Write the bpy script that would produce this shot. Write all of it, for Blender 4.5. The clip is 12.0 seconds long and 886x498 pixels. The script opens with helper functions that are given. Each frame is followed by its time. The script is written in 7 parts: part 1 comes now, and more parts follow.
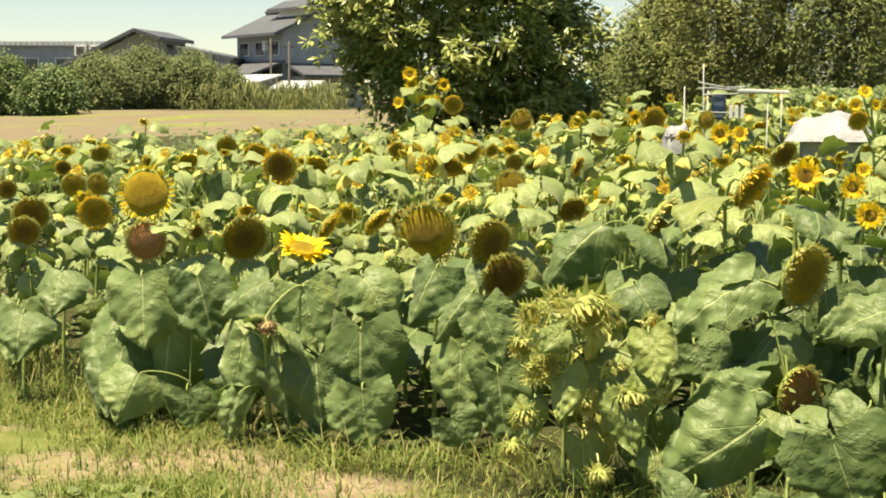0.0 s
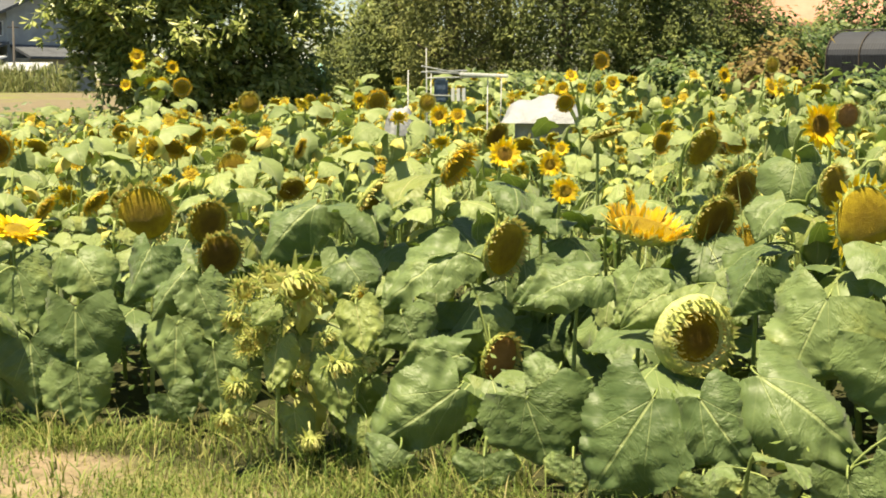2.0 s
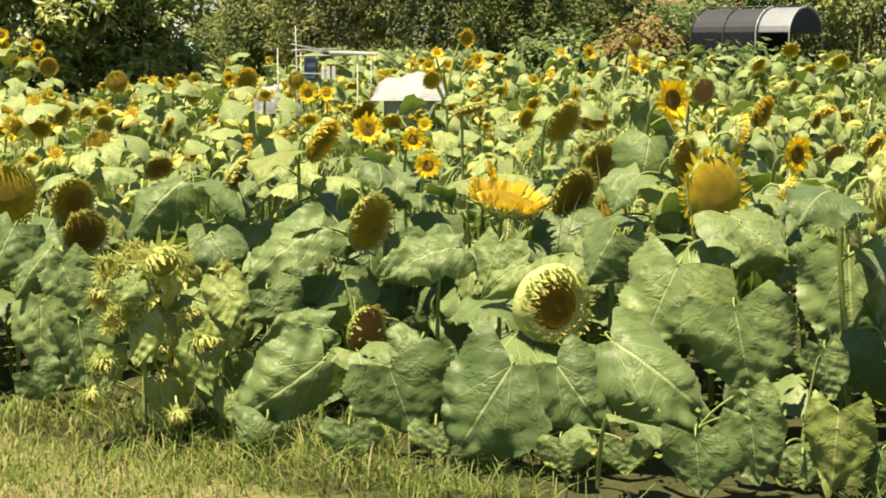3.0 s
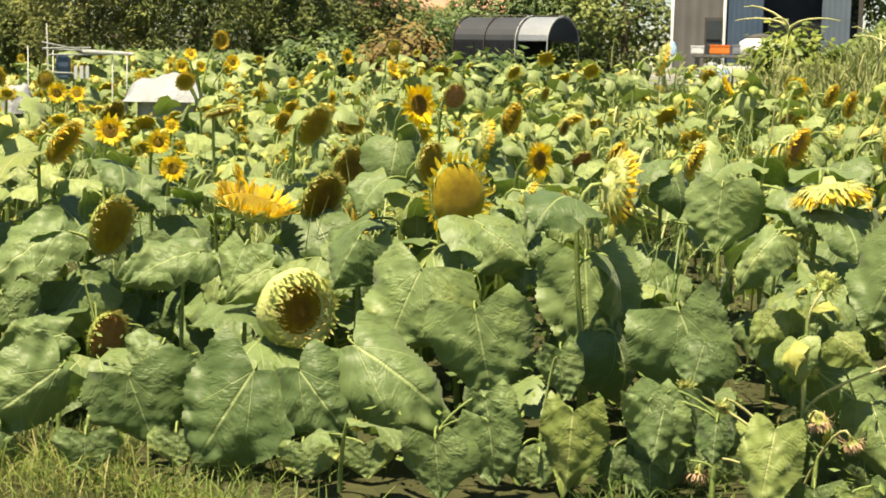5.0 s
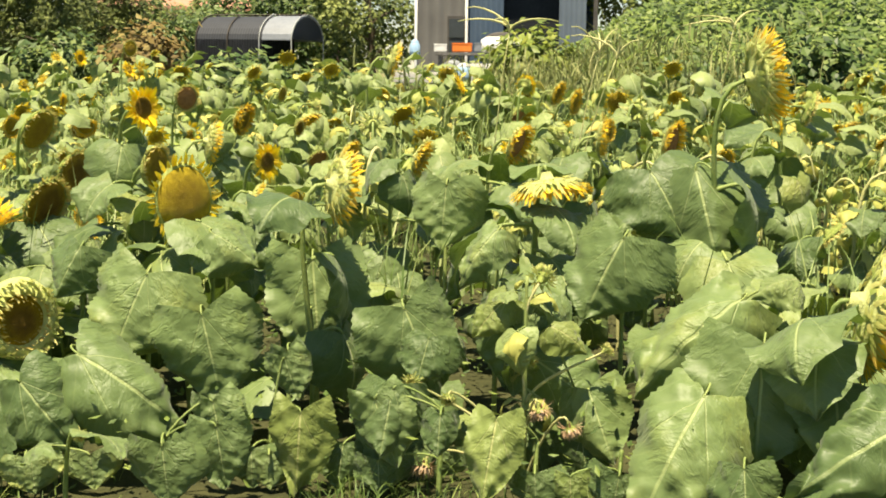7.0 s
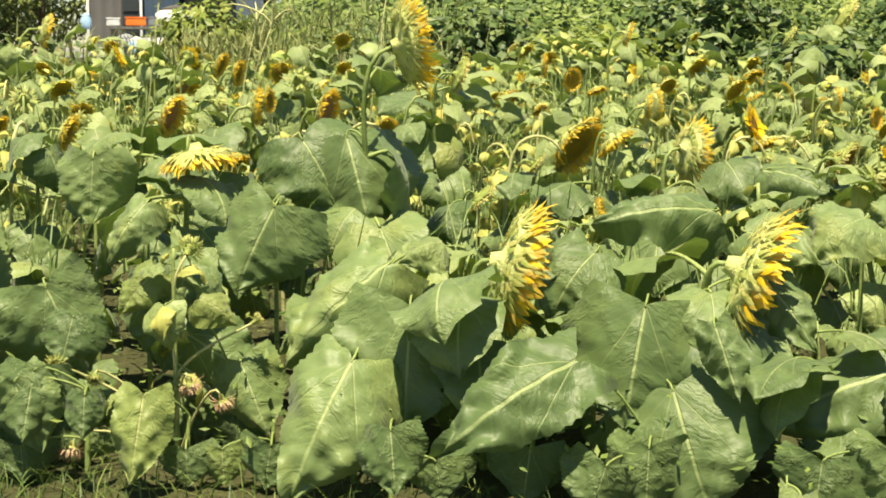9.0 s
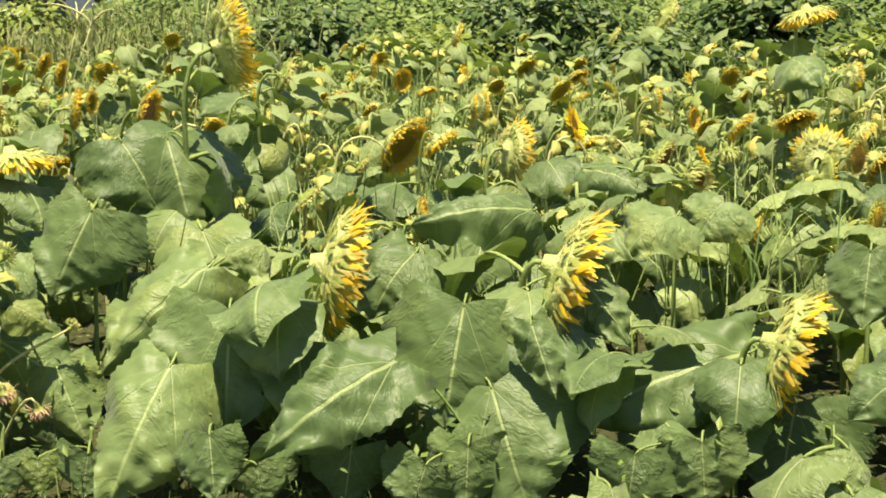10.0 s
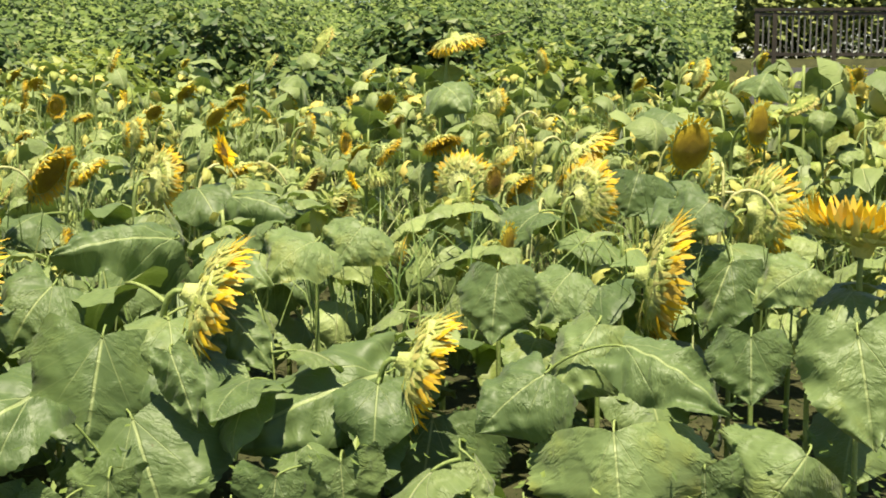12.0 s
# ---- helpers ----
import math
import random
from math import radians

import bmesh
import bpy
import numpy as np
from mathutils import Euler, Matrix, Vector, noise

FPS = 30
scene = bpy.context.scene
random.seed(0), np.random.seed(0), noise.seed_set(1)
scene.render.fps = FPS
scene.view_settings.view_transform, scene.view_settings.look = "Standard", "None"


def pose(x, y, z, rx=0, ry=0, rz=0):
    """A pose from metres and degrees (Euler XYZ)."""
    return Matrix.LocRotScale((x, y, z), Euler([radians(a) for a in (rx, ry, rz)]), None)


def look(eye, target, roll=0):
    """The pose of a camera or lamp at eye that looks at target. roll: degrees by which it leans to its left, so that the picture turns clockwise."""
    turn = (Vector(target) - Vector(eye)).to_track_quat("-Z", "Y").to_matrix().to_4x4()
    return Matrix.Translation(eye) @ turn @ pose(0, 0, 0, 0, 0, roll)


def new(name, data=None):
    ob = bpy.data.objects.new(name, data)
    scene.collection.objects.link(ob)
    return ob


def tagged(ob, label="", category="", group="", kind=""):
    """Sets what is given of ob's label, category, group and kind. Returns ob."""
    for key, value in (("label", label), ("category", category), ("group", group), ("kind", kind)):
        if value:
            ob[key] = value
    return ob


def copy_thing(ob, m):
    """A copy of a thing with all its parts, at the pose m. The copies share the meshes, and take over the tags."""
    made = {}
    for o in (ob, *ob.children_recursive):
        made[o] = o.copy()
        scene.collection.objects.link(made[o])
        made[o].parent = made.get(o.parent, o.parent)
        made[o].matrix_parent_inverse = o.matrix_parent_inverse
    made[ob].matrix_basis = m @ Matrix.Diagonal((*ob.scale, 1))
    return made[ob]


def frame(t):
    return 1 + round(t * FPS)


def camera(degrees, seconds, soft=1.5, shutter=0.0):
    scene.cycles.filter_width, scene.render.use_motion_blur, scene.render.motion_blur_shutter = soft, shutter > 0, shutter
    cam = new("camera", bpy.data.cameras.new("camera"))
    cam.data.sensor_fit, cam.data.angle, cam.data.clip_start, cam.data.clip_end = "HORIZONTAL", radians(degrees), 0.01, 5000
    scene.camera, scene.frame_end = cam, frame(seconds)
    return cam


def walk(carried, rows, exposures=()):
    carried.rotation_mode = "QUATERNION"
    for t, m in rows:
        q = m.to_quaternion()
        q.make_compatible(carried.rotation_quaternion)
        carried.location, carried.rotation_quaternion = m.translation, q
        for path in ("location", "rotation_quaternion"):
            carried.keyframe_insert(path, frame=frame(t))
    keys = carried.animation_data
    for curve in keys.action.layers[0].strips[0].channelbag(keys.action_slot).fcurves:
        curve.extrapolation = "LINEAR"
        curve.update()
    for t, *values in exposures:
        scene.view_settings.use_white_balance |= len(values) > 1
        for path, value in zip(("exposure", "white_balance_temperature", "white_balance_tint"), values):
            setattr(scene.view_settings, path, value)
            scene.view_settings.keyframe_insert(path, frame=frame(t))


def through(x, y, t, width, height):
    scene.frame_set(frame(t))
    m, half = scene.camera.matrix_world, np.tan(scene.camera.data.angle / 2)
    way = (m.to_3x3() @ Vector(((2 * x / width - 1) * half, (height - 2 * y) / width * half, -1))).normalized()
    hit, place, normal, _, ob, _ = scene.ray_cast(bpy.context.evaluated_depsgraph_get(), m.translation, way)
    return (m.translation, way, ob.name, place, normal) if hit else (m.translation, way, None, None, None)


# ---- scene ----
cam = camera(34.0, 12.0, soft=1.85)
# seconds, x, y, z, yaw, pitch, lean to the right
ROWS = [
    (0, 0, 0, 1.42, -0, -6, -0),
    (0.5, 0.0106, 0.0204, 1.4116, -2.5443, -6.199, 0.1049),
    (1, 0.0385, -0.0047, 1.4169, -5.0058, -6.4198, 0.1065),
    (1.5, 0.07, -0.0673, 1.417, -7.5568, -6.5866, 0.0404),
    (2, 0.0911, -0.1993, 1.4117, -10.2987, -6.6151, -0.2357),
    (2.5, 0.1101, -0.2837, 1.4057, -12.8225, -6.981, -0.2204),
    (3, 0.1219, -0.3174, 1.403, -15.1912, -7.4315, -0.0081),
    (5, 0.2113, -0.334, 1.4027, -24.2444, -7.184, -1.1362),
    (5.5, 0.2314, -0.3497, 1.4044, -26.4895, -7.0949, -1.219),
    (6, 0.2425, -0.3656, 1.4065, -28.8255, -7.0492, -1.2064),
    (6.5, 0.2612, -0.3873, 1.4102, -31.3247, -7.0553, -0.9333),
    (7, 0.2888, -0.4159, 1.416, -33.9942, -7.0979, -0.6564),
    (9, 0.4266, -0.4865, 1.3921, -46.2635, -7.9948, -0.202),
    (9.5, 0.4436, -0.5193, 1.3951, -49.4139, -8.0919, -0.225),
    (10, 0.4652, -0.549, 1.3996, -52.5315, -7.9882, -0.3125),
    (10.5, 0.4626, -0.5913, 1.4134, -55.6965, -7.6773, -0.493),
    (11, 0.4656, -0.6171, 1.4209, -59.0033, -7.247, -0.5231),
    (11.5, 0.4708, -0.6606, 1.4213, -62.1396, -6.878, -0.4112),
    (12, 0.4767, -0.702, 1.4237, -65.1343, -7.0246, -0.3827),
]
walk(cam, [(t, pose(x, y, z, 90 + pitch, lean, yaw)) for t, x, y, z, yaw, pitch, lean in ROWS],
     exposures=((0.0, 1.21, 7900, 9), (6.5, 1.17, 7600, 9), (9.0, 1.13, 7400, 8), (12.0, 1.02, 7100, 8)))

# ---- light ----
SUN_DIR = Vector((-0.84, -0.545, 3.6)).normalized()      # towards the sun
world = bpy.data.worlds.new("sky")
scene.world = world
world.use_nodes = True
wn = world.node_tree
sky = wn.nodes.new("ShaderNodeTexSky")
sky.sky_type = "NISHITA"
sky.sun_disc = False
sky.sun_elevation = math.asin(SUN_DIR.z)
sky.sun_rotation = math.atan2(SUN_DIR.x, SUN_DIR.y)
sky.air_density, sky.dust_density, sky.ozone_density = 0.9, 0.1, 2.5
wn.nodes["Background"].inputs["Strength"].default_value = 0.061
wn.links.new(sky.outputs[0], wn.nodes["Background"].inputs["Color"])
sun_data = bpy.data.lights.new("sun", "SUN")
sun_data.energy, sun_data.angle, sun_data.color = 5.0, radians(0.6), (1.0, 0.93, 0.76)
sun = new("sun", sun_data)
sun.matrix_world = look(SUN_DIR * 50, (0, 0, 0))

# ---- materials ----
def mat_base(name, rough=0.6, spec=0.4):
    m = bpy.data.materials.new(name)
    m.use_nodes = True
    b = m.node_tree.nodes["Principled BSDF"]
    b.inputs["Roughness"].default_value = rough
    b.inputs["Specular IOR Level"].default_value = spec
    return m, m.node_tree, b


def nd(nt, kind, **kw):
    n = nt.nodes.new(kind)
    for k, v in kw.items():
        n.inputs[k.replace("_", " ")].default_value = v
    return n


def math_node(nt, op, a, b=None, clamp=False):
    n = nt.nodes.new("ShaderNodeMath")
    n.operation, n.use_clamp = op, clamp
    for i, v in enumerate((a, b)):
        if v is None:
            continue
        if isinstance(v, (int, float)):
            n.inputs[i].default_value = v
        else:
            nt.links.new(v, n.inputs[i])
    return n.outputs[0]


def mix_node(nt, fac, a, b):
    n = nt.nodes.new("ShaderNodeMix")
    n.data_type = "RGBA"
    for i, v in ((0, fac), (6, a), (7, b)):
        if isinstance(v, (int, float)):
            n.inputs[i].default_value = v
        elif isinstance(v, tuple):
            n.inputs[i].default_value = (*v, 1)
        else:
            nt.links.new(v, n.inputs[i])
    return n.outputs[2]


def ramp_node(nt, fac, stops):
    n = nt.nodes.new("ShaderNodeValToRGB")
    while len(n.color_ramp.elements) < len(stops):
        n.color_ramp.elements.new(0.5)
    for e, (p, c) in zip(n.color_ramp.elements, stops):
        e.position, e.color = p, (*c, 1)
    nt.links.new(fac, n.inputs[0])
    return n.outputs[0]


def step_node(nt, v, lo, hi):
    n = nt.nodes.new("ShaderNodeMapRange")
    n.interpolation_type = "SMOOTHSTEP"
    nt.links.new(v, n.inputs[0])
    n.inputs[1].default_value, n.inputs[2].default_value = lo, hi
    return n.outputs[0]


def noise_node(nt, scale, detail=3, coord="Object", rough=0.6):
    tc = nt.nodes.new("ShaderNodeTexCoord")
    n = nd(nt, "ShaderNodeTexNoise", Scale=scale, Detail=detail, Roughness=rough)
    nt.links.new(tc.outputs[coord], n.inputs["Vector"])
    return n.outputs["Fac"]


def bump(nt, b, height, strength, dist):
    n = nd(nt, "ShaderNodeBump", Strength=strength, Distance=dist)
    nt.links.new(height, n.inputs["Height"])
    nt.links.new(n.outputs[0], b.inputs["Normal"])


def rough_surface(name, stops, scale, rough=0.85, spec=0.25, bump_scale=None, strength=0.5, dist=0.01, detail=6, random_mix=0.0):
    """A two-scale mottled surface."""
    m, nt, b = mat_base(name, rough, spec)
    big, fine = noise_node(nt, scale, detail), noise_node(nt, (bump_scale or scale * 7), 4)
    v = math_node(nt, "ADD", math_node(nt, "MULTIPLY", big, 0.65), math_node(nt, "MULTIPLY", fine, 0.35))
    if random_mix:
        info = nt.nodes.new("ShaderNodeObjectInfo")
        v = math_node(nt, "ADD", v, math_node(nt, "MULTIPLY", math_node(nt, "SUBTRACT", info.outputs["Random"], 0.5), random_mix))
    nt.links.new(ramp_node(nt, v, stops), b.inputs["Base Color"])
    bump(nt, b, fine, strength, dist)
    return m


def add_translucency(nt, b, colour_socket, amount):
    """Light shining through a leaf or petal."""
    out = nt.nodes["Material Output"]
    t = nt.nodes.new("ShaderNodeBsdfTranslucent")
    nt.links.new(colour_socket, t.inputs["Color"])
    mx = nt.nodes.new("ShaderNodeMixShader")
    mx.inputs[0].default_value = amount
    nt.links.new(b.outputs[0], mx.inputs[1])
    nt.links.new(t.outputs[0], mx.inputs[2])
    nt.links.new(mx.outputs[0], out.inputs["Surface"])


def leaf_material(name, dark, light, vein, rough=0.53, sick=0.3, spec=0.42, by_island=False):
    """A broad leaf: uv x is the way from the midrib, uv y the way from the base, in leaf lengths."""
    m, nt, b = mat_base(name, rough, spec)
    b.inputs["Sheen Weight"].default_value = 0.14      # the fine hairs of the blade
    b.inputs["Sheen Roughness"].default_value = 0.45
    uv = nt.nodes.new("ShaderNodeUVMap")
    sep = nt.nodes.new("ShaderNodeSeparateXYZ")
    nt.links.new(uv.outputs[0], sep.inputs[0])
    ax = math_node(nt, "ABSOLUTE", sep.outputs[0])
    y = sep.outputs[1]
    side = math_node(nt, "FRACT", math_node(nt, "MULTIPLY", math_node(nt, "SUBTRACT", y, math_node(nt, "MULTIPLY", ax, 0.62)), 5.0))
    side = math_node(nt, "ABSOLUTE", math_node(nt, "SUBTRACT", side, 0.5))
    side_vein = step_node(nt, side, 0.44, 0.50)
    mid_vein = math_node(nt, "MULTIPLY", step_node(nt, ax, 0.017, 0.006), step_node(nt, y, 1.15, 0.35))
    fork = math_node(nt, "ABSOLUTE", math_node(nt, "SUBTRACT", ax, math_node(nt, "MULTIPLY", y, 0.52)))
    fork = math_node(nt, "MULTIPLY", step_node(nt, fork, 0.009, 0.002), step_node(nt, y, 0.62, 0.25))
    mid_vein = math_node(nt, "MAXIMUM", mid_vein, math_node(nt, "MULTIPLY", fork, 0.6))
    veins = math_node(nt, "MAXIMUM", mid_vein, math_node(nt, "MULTIPLY", side_vein, 0.13))
    info = nt.nodes.new("ShaderNodeNewGeometry" if by_island else "ShaderNodeObjectInfo")
    rnd = info.outputs["Random Per Island" if by_island else "Random"]
    big, fine = noise_node(nt, 2.6, 3), noise_node(nt, 22.0, 4)
    tone = math_node(nt, "ADD", math_node(nt, "ADD", math_node(nt, "MULTIPLY", big, 0.4), math_node(nt, "MULTIPLY", noise_node(nt, 9.0, 3), 0.25)), math_node(nt, "MULTIPLY", rnd, 0.38))
    c = ramp_node(nt, tone, [(0.2, dark), (0.75, light)])
    pale = step_node(nt, math_node(nt, "ADD", math_node(nt, "MULTIPLY", noise_node(nt, 1.8, 5), 1.0), math_node(nt, "MULTIPLY", rnd, 0.28)), 0.74, 0.95)
    c = mix_node(nt, math_node(nt, "MULTIPLY", pale, sick), c, (0.30, 0.30, 0.05))
    edge_y = math_node(nt, "MULTIPLY", step_node(nt, math_node(nt, "ADD", math_node(nt, "ADD", y, ax), math_node(nt, "MULTIPLY", noise_node(nt, 4.0, 3), 0.5)), 1.2, 1.5), step_node(nt, rnd, 0.6, 0.9))
    c = mix_node(nt, math_node(nt, "MULTIPLY", edge_y, 0.5), c, (0.34, 0.34, 0.05))
    c = mix_node(nt, math_node(nt, "MULTIPLY", veins, 0.75), c, vein)
    spots = step_node(nt, noise_node(nt, 11.0, 2), 0.73, 0.79)
    c = mix_node(nt, math_node(nt, "MULTIPLY", spots, 0.5), c, (0.10, 0.07, 0.03))
    nt.links.new(c, b.inputs["Base Color"])
    # puckers that run along the side veins, stronger in patches
    slant = nt.nodes.new("ShaderNodeCombineXYZ")
    nt.links.new(math_node(nt, "MULTIPLY", sep.outputs[0], 10.0), slant.inputs[0])
    nt.links.new(math_node(nt, "MULTIPLY", math_node(nt, "SUBTRACT", y, math_node(nt, "MULTIPLY", ax, 0.45)), 14.0), slant.inputs[1])
    nt.links.new(math_node(nt, "MULTIPLY", rnd, 40.0), slant.inputs[2])
    pucker = nd(nt, "ShaderNodeTexNoise", Scale=1.0, Detail=3.0, Roughness=0.55, Distortion=0.7)
    nt.links.new(slant.outputs[0], pucker.inputs["Vector"])
    patchy = math_node(nt, "ADD", math_node(nt, "MULTIPLY", step_node(nt, noise_node(nt, 3.2, 1), 0.38, 0.62), 0.85), 0.15)
    puff = math_node(nt, "SUBTRACT", math_node(nt, "MULTIPLY", pucker.outputs["Fac"], patchy), math_node(nt, "MULTIPLY", mid_vein, 0.25))
    bump(nt, b, puff, 1.0, 0.011)
    nt.links.new(math_node(nt, "ADD", math_node(nt, "MULTIPLY", fine, 0.25), rough - 0.14), b.inputs["Roughness"])
    add_translucency(nt, b, mix_node(nt, 0.6, c, (0.17, 0.30, 0.015)), 0.20)
    return m


def petal_material(name, tip, base_colour, dull, through=0.3, by_object=False):
    m, nt, b = mat_base(name, 0.55, 0.3)
    uv = nt.nodes.new("ShaderNodeUVMap")
    sep = nt.nodes.new("ShaderNodeSeparateXYZ")
    nt.links.new(uv.outputs[0], sep.inputs[0])
    geo = nt.nodes.new("ShaderNodeObjectInfo" if by_object else "ShaderNodeNewGeometry")
    c = mix_node(nt, step_node(nt, sep.outputs[1], 0.0, 0.7), base_colour, tip)
    c = mix_node(nt, step_node(nt, geo.outputs["Random" if by_object else "Random Per Island"], 0.3, 1.0), c, dull)
    nt.links.new(c, b.inputs["Base Color"])
    streak = math_node(nt, "SINE", math_node(nt, "MULTIPLY", sep.outputs[0], 40.0))
    bump(nt, b, streak, 0.3, 0.002)
    add_translucency(nt, b, c, through)
    return m


def disc_material(name, middle, rim, seed_dark, rough=0.8):
    """The packed florets and seeds of a flower head; uv y is the way from the middle to the rim."""
    m, nt, b = mat_base(name, rough, 0.25)
    uv = nt.nodes.new("ShaderNodeUVMap")
    sep = nt.nodes.new("ShaderNodeSeparateXYZ")
    nt.links.new(uv.outputs[0], sep.inputs[0])
    tc = nt.nodes.new("ShaderNodeTexCoord")
    vor = nd(nt, "ShaderNodeTexVoronoi", Scale=95.0)
    nt.links.new(tc.outputs["Object"], vor.inputs["Vector"])
    n = noise_node(nt, 3.0, 4)
    info = nt.nodes.new("ShaderNodeObjectInfo")
    r = math_node(nt, "ADD", sep.outputs[1], math_node(nt, "ADD", math_node(nt, "MULTIPLY", n, 0.5), math_node(nt, "MULTIPLY", info.outputs["Random"], 0.3)))
    c = mix_node(nt, step_node(nt, r, 0.65, 1.35), middle, rim)
    c = mix_node(nt, math_node(nt, "MULTIPLY", step_node(nt, vor.outputs["Distance"], 0.2, 0.6), 0.34), c, seed_dark)
    c = mix_node(nt, math_node(nt, "MULTIPLY", step_node(nt, noise_node(nt, 9.0, 4), 0.42, 0.68), 0.4), c, seed_dark)
    nt.links.new(c, b.inputs["Base Color"])
    bump(nt, b, math_node(nt, "SUBTRACT", noise_node(nt, 14.0, 3), vor.outputs["Distance"]), 0.6, 0.03)
    return m


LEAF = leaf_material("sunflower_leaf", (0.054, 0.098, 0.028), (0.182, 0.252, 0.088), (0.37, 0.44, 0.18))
# Paler LEAF copy: sun on far leaf tops is put into its colour.
LEAF_FAR_LIT = leaf_material("sunlit_leaf_joined", (0.108, 0.160, 0.046), (0.315, 0.385, 0.138), (0.46, 0.50, 0.22), by_island=True)
# Younger upper leaves, paler; their full sun is also put into the colour.
LEAF_PALE_LIT = leaf_material("sunlit_upper_leaf", (0.120, 0.175, 0.050), (0.315, 0.388, 0.135), (0.46, 0.50, 0.22), sick=0.22)
LEAF_TOP_LIT = leaf_material("sunlit_top_leaf", (0.100, 0.152, 0.044), (0.260, 0.325, 0.112), (0.40, 0.45, 0.19), sick=0.25)
LEAF_YELLOW = leaf_material("yellowing_leaf", (0.13, 0.18, 0.04), (0.25, 0.29, 0.08), (0.42, 0.43, 0.17), sick=0.6)
LEAF_WITHER = leaf_material("withering_leaf", (0.13, 0.185, 0.045), (0.24, 0.295, 0.085), (0.44, 0.46, 0.18), sick=0.4)
STEM = rough_surface("stem", [(0.3, (0.14, 0.21, 0.05)), (0.7, (0.31, 0.37, 0.12))], 14, 0.6, 0.4, strength=0.3, random_mix=0.2)
BRACT = petal_material("bract", (0.48, 0.51, 0.15), (0.29, 0.36, 0.085), (0.62, 0.57, 0.20), 0.25)
BRACT_PALE = petal_material("pale_bud_bract", (0.52, 0.56, 0.18), (0.38, 0.45, 0.13), (0.62, 0.57, 0.23), 0.32)
BRACT_DRY = petal_material("dried_bract", (0.50, 0.33, 0.20), (0.36, 0.22, 0.12), (0.56, 0.42, 0.28), 0.15)
STALK_PALE = rough_surface("pale_stalk", [(0.3, (0.34, 0.36, 0.13)), (0.7, (0.58, 0.55, 0.27))], 14, 0.6, 0.35, strength=0.3, random_mix=0.25)
CURLED = petal_material("curled_leaf", (0.38, 0.44, 0.12), (0.24, 0.32, 0.085), (0.66, 0.55, 0.15), 0.25)
RECEPTACLE = rough_surface("receptacle", [(0.3, (0.20, 0.27, 0.05)), (0.7, (0.38, 0.41, 0.12))], 4, 0.6, 0.35, strength=0.5, dist=0.03, random_mix=0.2)
RECEPTACLE_PALE = rough_surface("pale_receptacle", [(0.3, (0.36, 0.42, 0.12)), (0.7, (0.58, 0.60, 0.24))], 4, 0.6, 0.35, strength=0.5, dist=0.03, random_mix=0.2)
PETAL_TONES = ((0.90, 0.70, 0.03), (0.86, 0.55, 0.015), (0.78, 0.55, 0.06))
RIPE_TONES = ((0.86, 0.58, 0.035), (0.74, 0.43, 0.02), (0.62, 0.43, 0.09))
DRY_TONES = ((0.64, 0.52, 0.17), (0.50, 0.36, 0.09), (0.46, 0.40, 0.14))
PETAL = petal_material("petal", *PETAL_TONES)
PETAL_ONE = petal_material("petal_single", *PETAL_TONES, by_object=True)
PETAL_DRY = petal_material("withered_petal", *DRY_TONES, 0.2)
PETAL_DRY_ONE = petal_material("withered_petal_single", *DRY_TONES, 0.2, by_object=True)
PETAL_RIPE = petal_material("ripe_petal", *RIPE_TONES, 0.25)
PETAL_RIPE_ONE = petal_material("ripe_petal_single", *RIPE_TONES, 0.25, by_object=True)
SINGLE = {"petal": PETAL_ONE, "ripe_petal": PETAL_RIPE_ONE, "withered_petal": PETAL_DRY_ONE}
DISC_OLIVE = disc_material("seed_disc_olive", (0.32, 0.220, 0.013), (0.55, 0.42, 0.030), (0.17, 0.10, 0.010))
DISC_DARK = disc_material("seed_disc_dark", (0.20, 0.115, 0.010), (0.45, 0.31, 0.022), (0.10, 0.055, 0.008))
DISC_RUST = disc_material("seed_disc_rust", (0.50, 0.26, 0.10), (0.52, 0.26, 0.07), (0.26, 0.12, 0.04))
DISC_GREEN = disc_material("bud_disc_green", (0.27, 0.30, 0.06), (0.44, 0.40, 0.09), (0.16, 0.15, 0.03))
DISC_GOLD = disc_material("seed_disc_gold", (0.36, 0.250, 0.013), (0.57, 0.43, 0.026), (0.18, 0.11, 0.010))

# ---- building helpers ----
def mesh_of(name, verts, faces, mats, uv=None, slots=None, smooth=True):
    """A mesh from arrays; uv: one pair a vertex; slots: one material index a face."""
    me = bpy.data.meshes.new(name)
    me.from_pydata([tuple(v) for v in verts], [], faces)
    for m in mats:
        me.materials.append(m)
    if uv is not None:
        layer = me.uv_layers.new(name="UVMap")
        idx = np.empty(len(me.loops), dtype=np.int32)
        me.loops.foreach_get("vertex_index", idx)
        layer.data.foreach_set("uv", np.asarray(uv, dtype=np.float32)[idx].ravel())
    if slots is not None:
        me.polygons.foreach_set("material_index", np.asarray(slots, dtype=np.int32))
    if smooth:
        me.polygons.foreach_set("use_smooth", np.ones(len(me.polygons), dtype=bool))
    me.update()
    return me


def put(name, me, parent=None, m=None, label=""):
    """Links a mesh as one object, under a parent where one is given."""
    ob = new(name, me)
    if parent is not None:
        ob.parent = parent
    if m is not None:
        ob.matrix_basis = m
    return tagged(ob, label)


def part(name, bm, material, parent, label="", m=None, smooth=False):
    me = bpy.data.meshes.new(name)
    bm.to_mesh(me)
    bm.free()
    me.materials.append(material)
    if smooth:
        me.polygons.foreach_set("use_smooth", np.ones(len(me.polygons), dtype=bool))
    return put(name, me, parent, m, label)


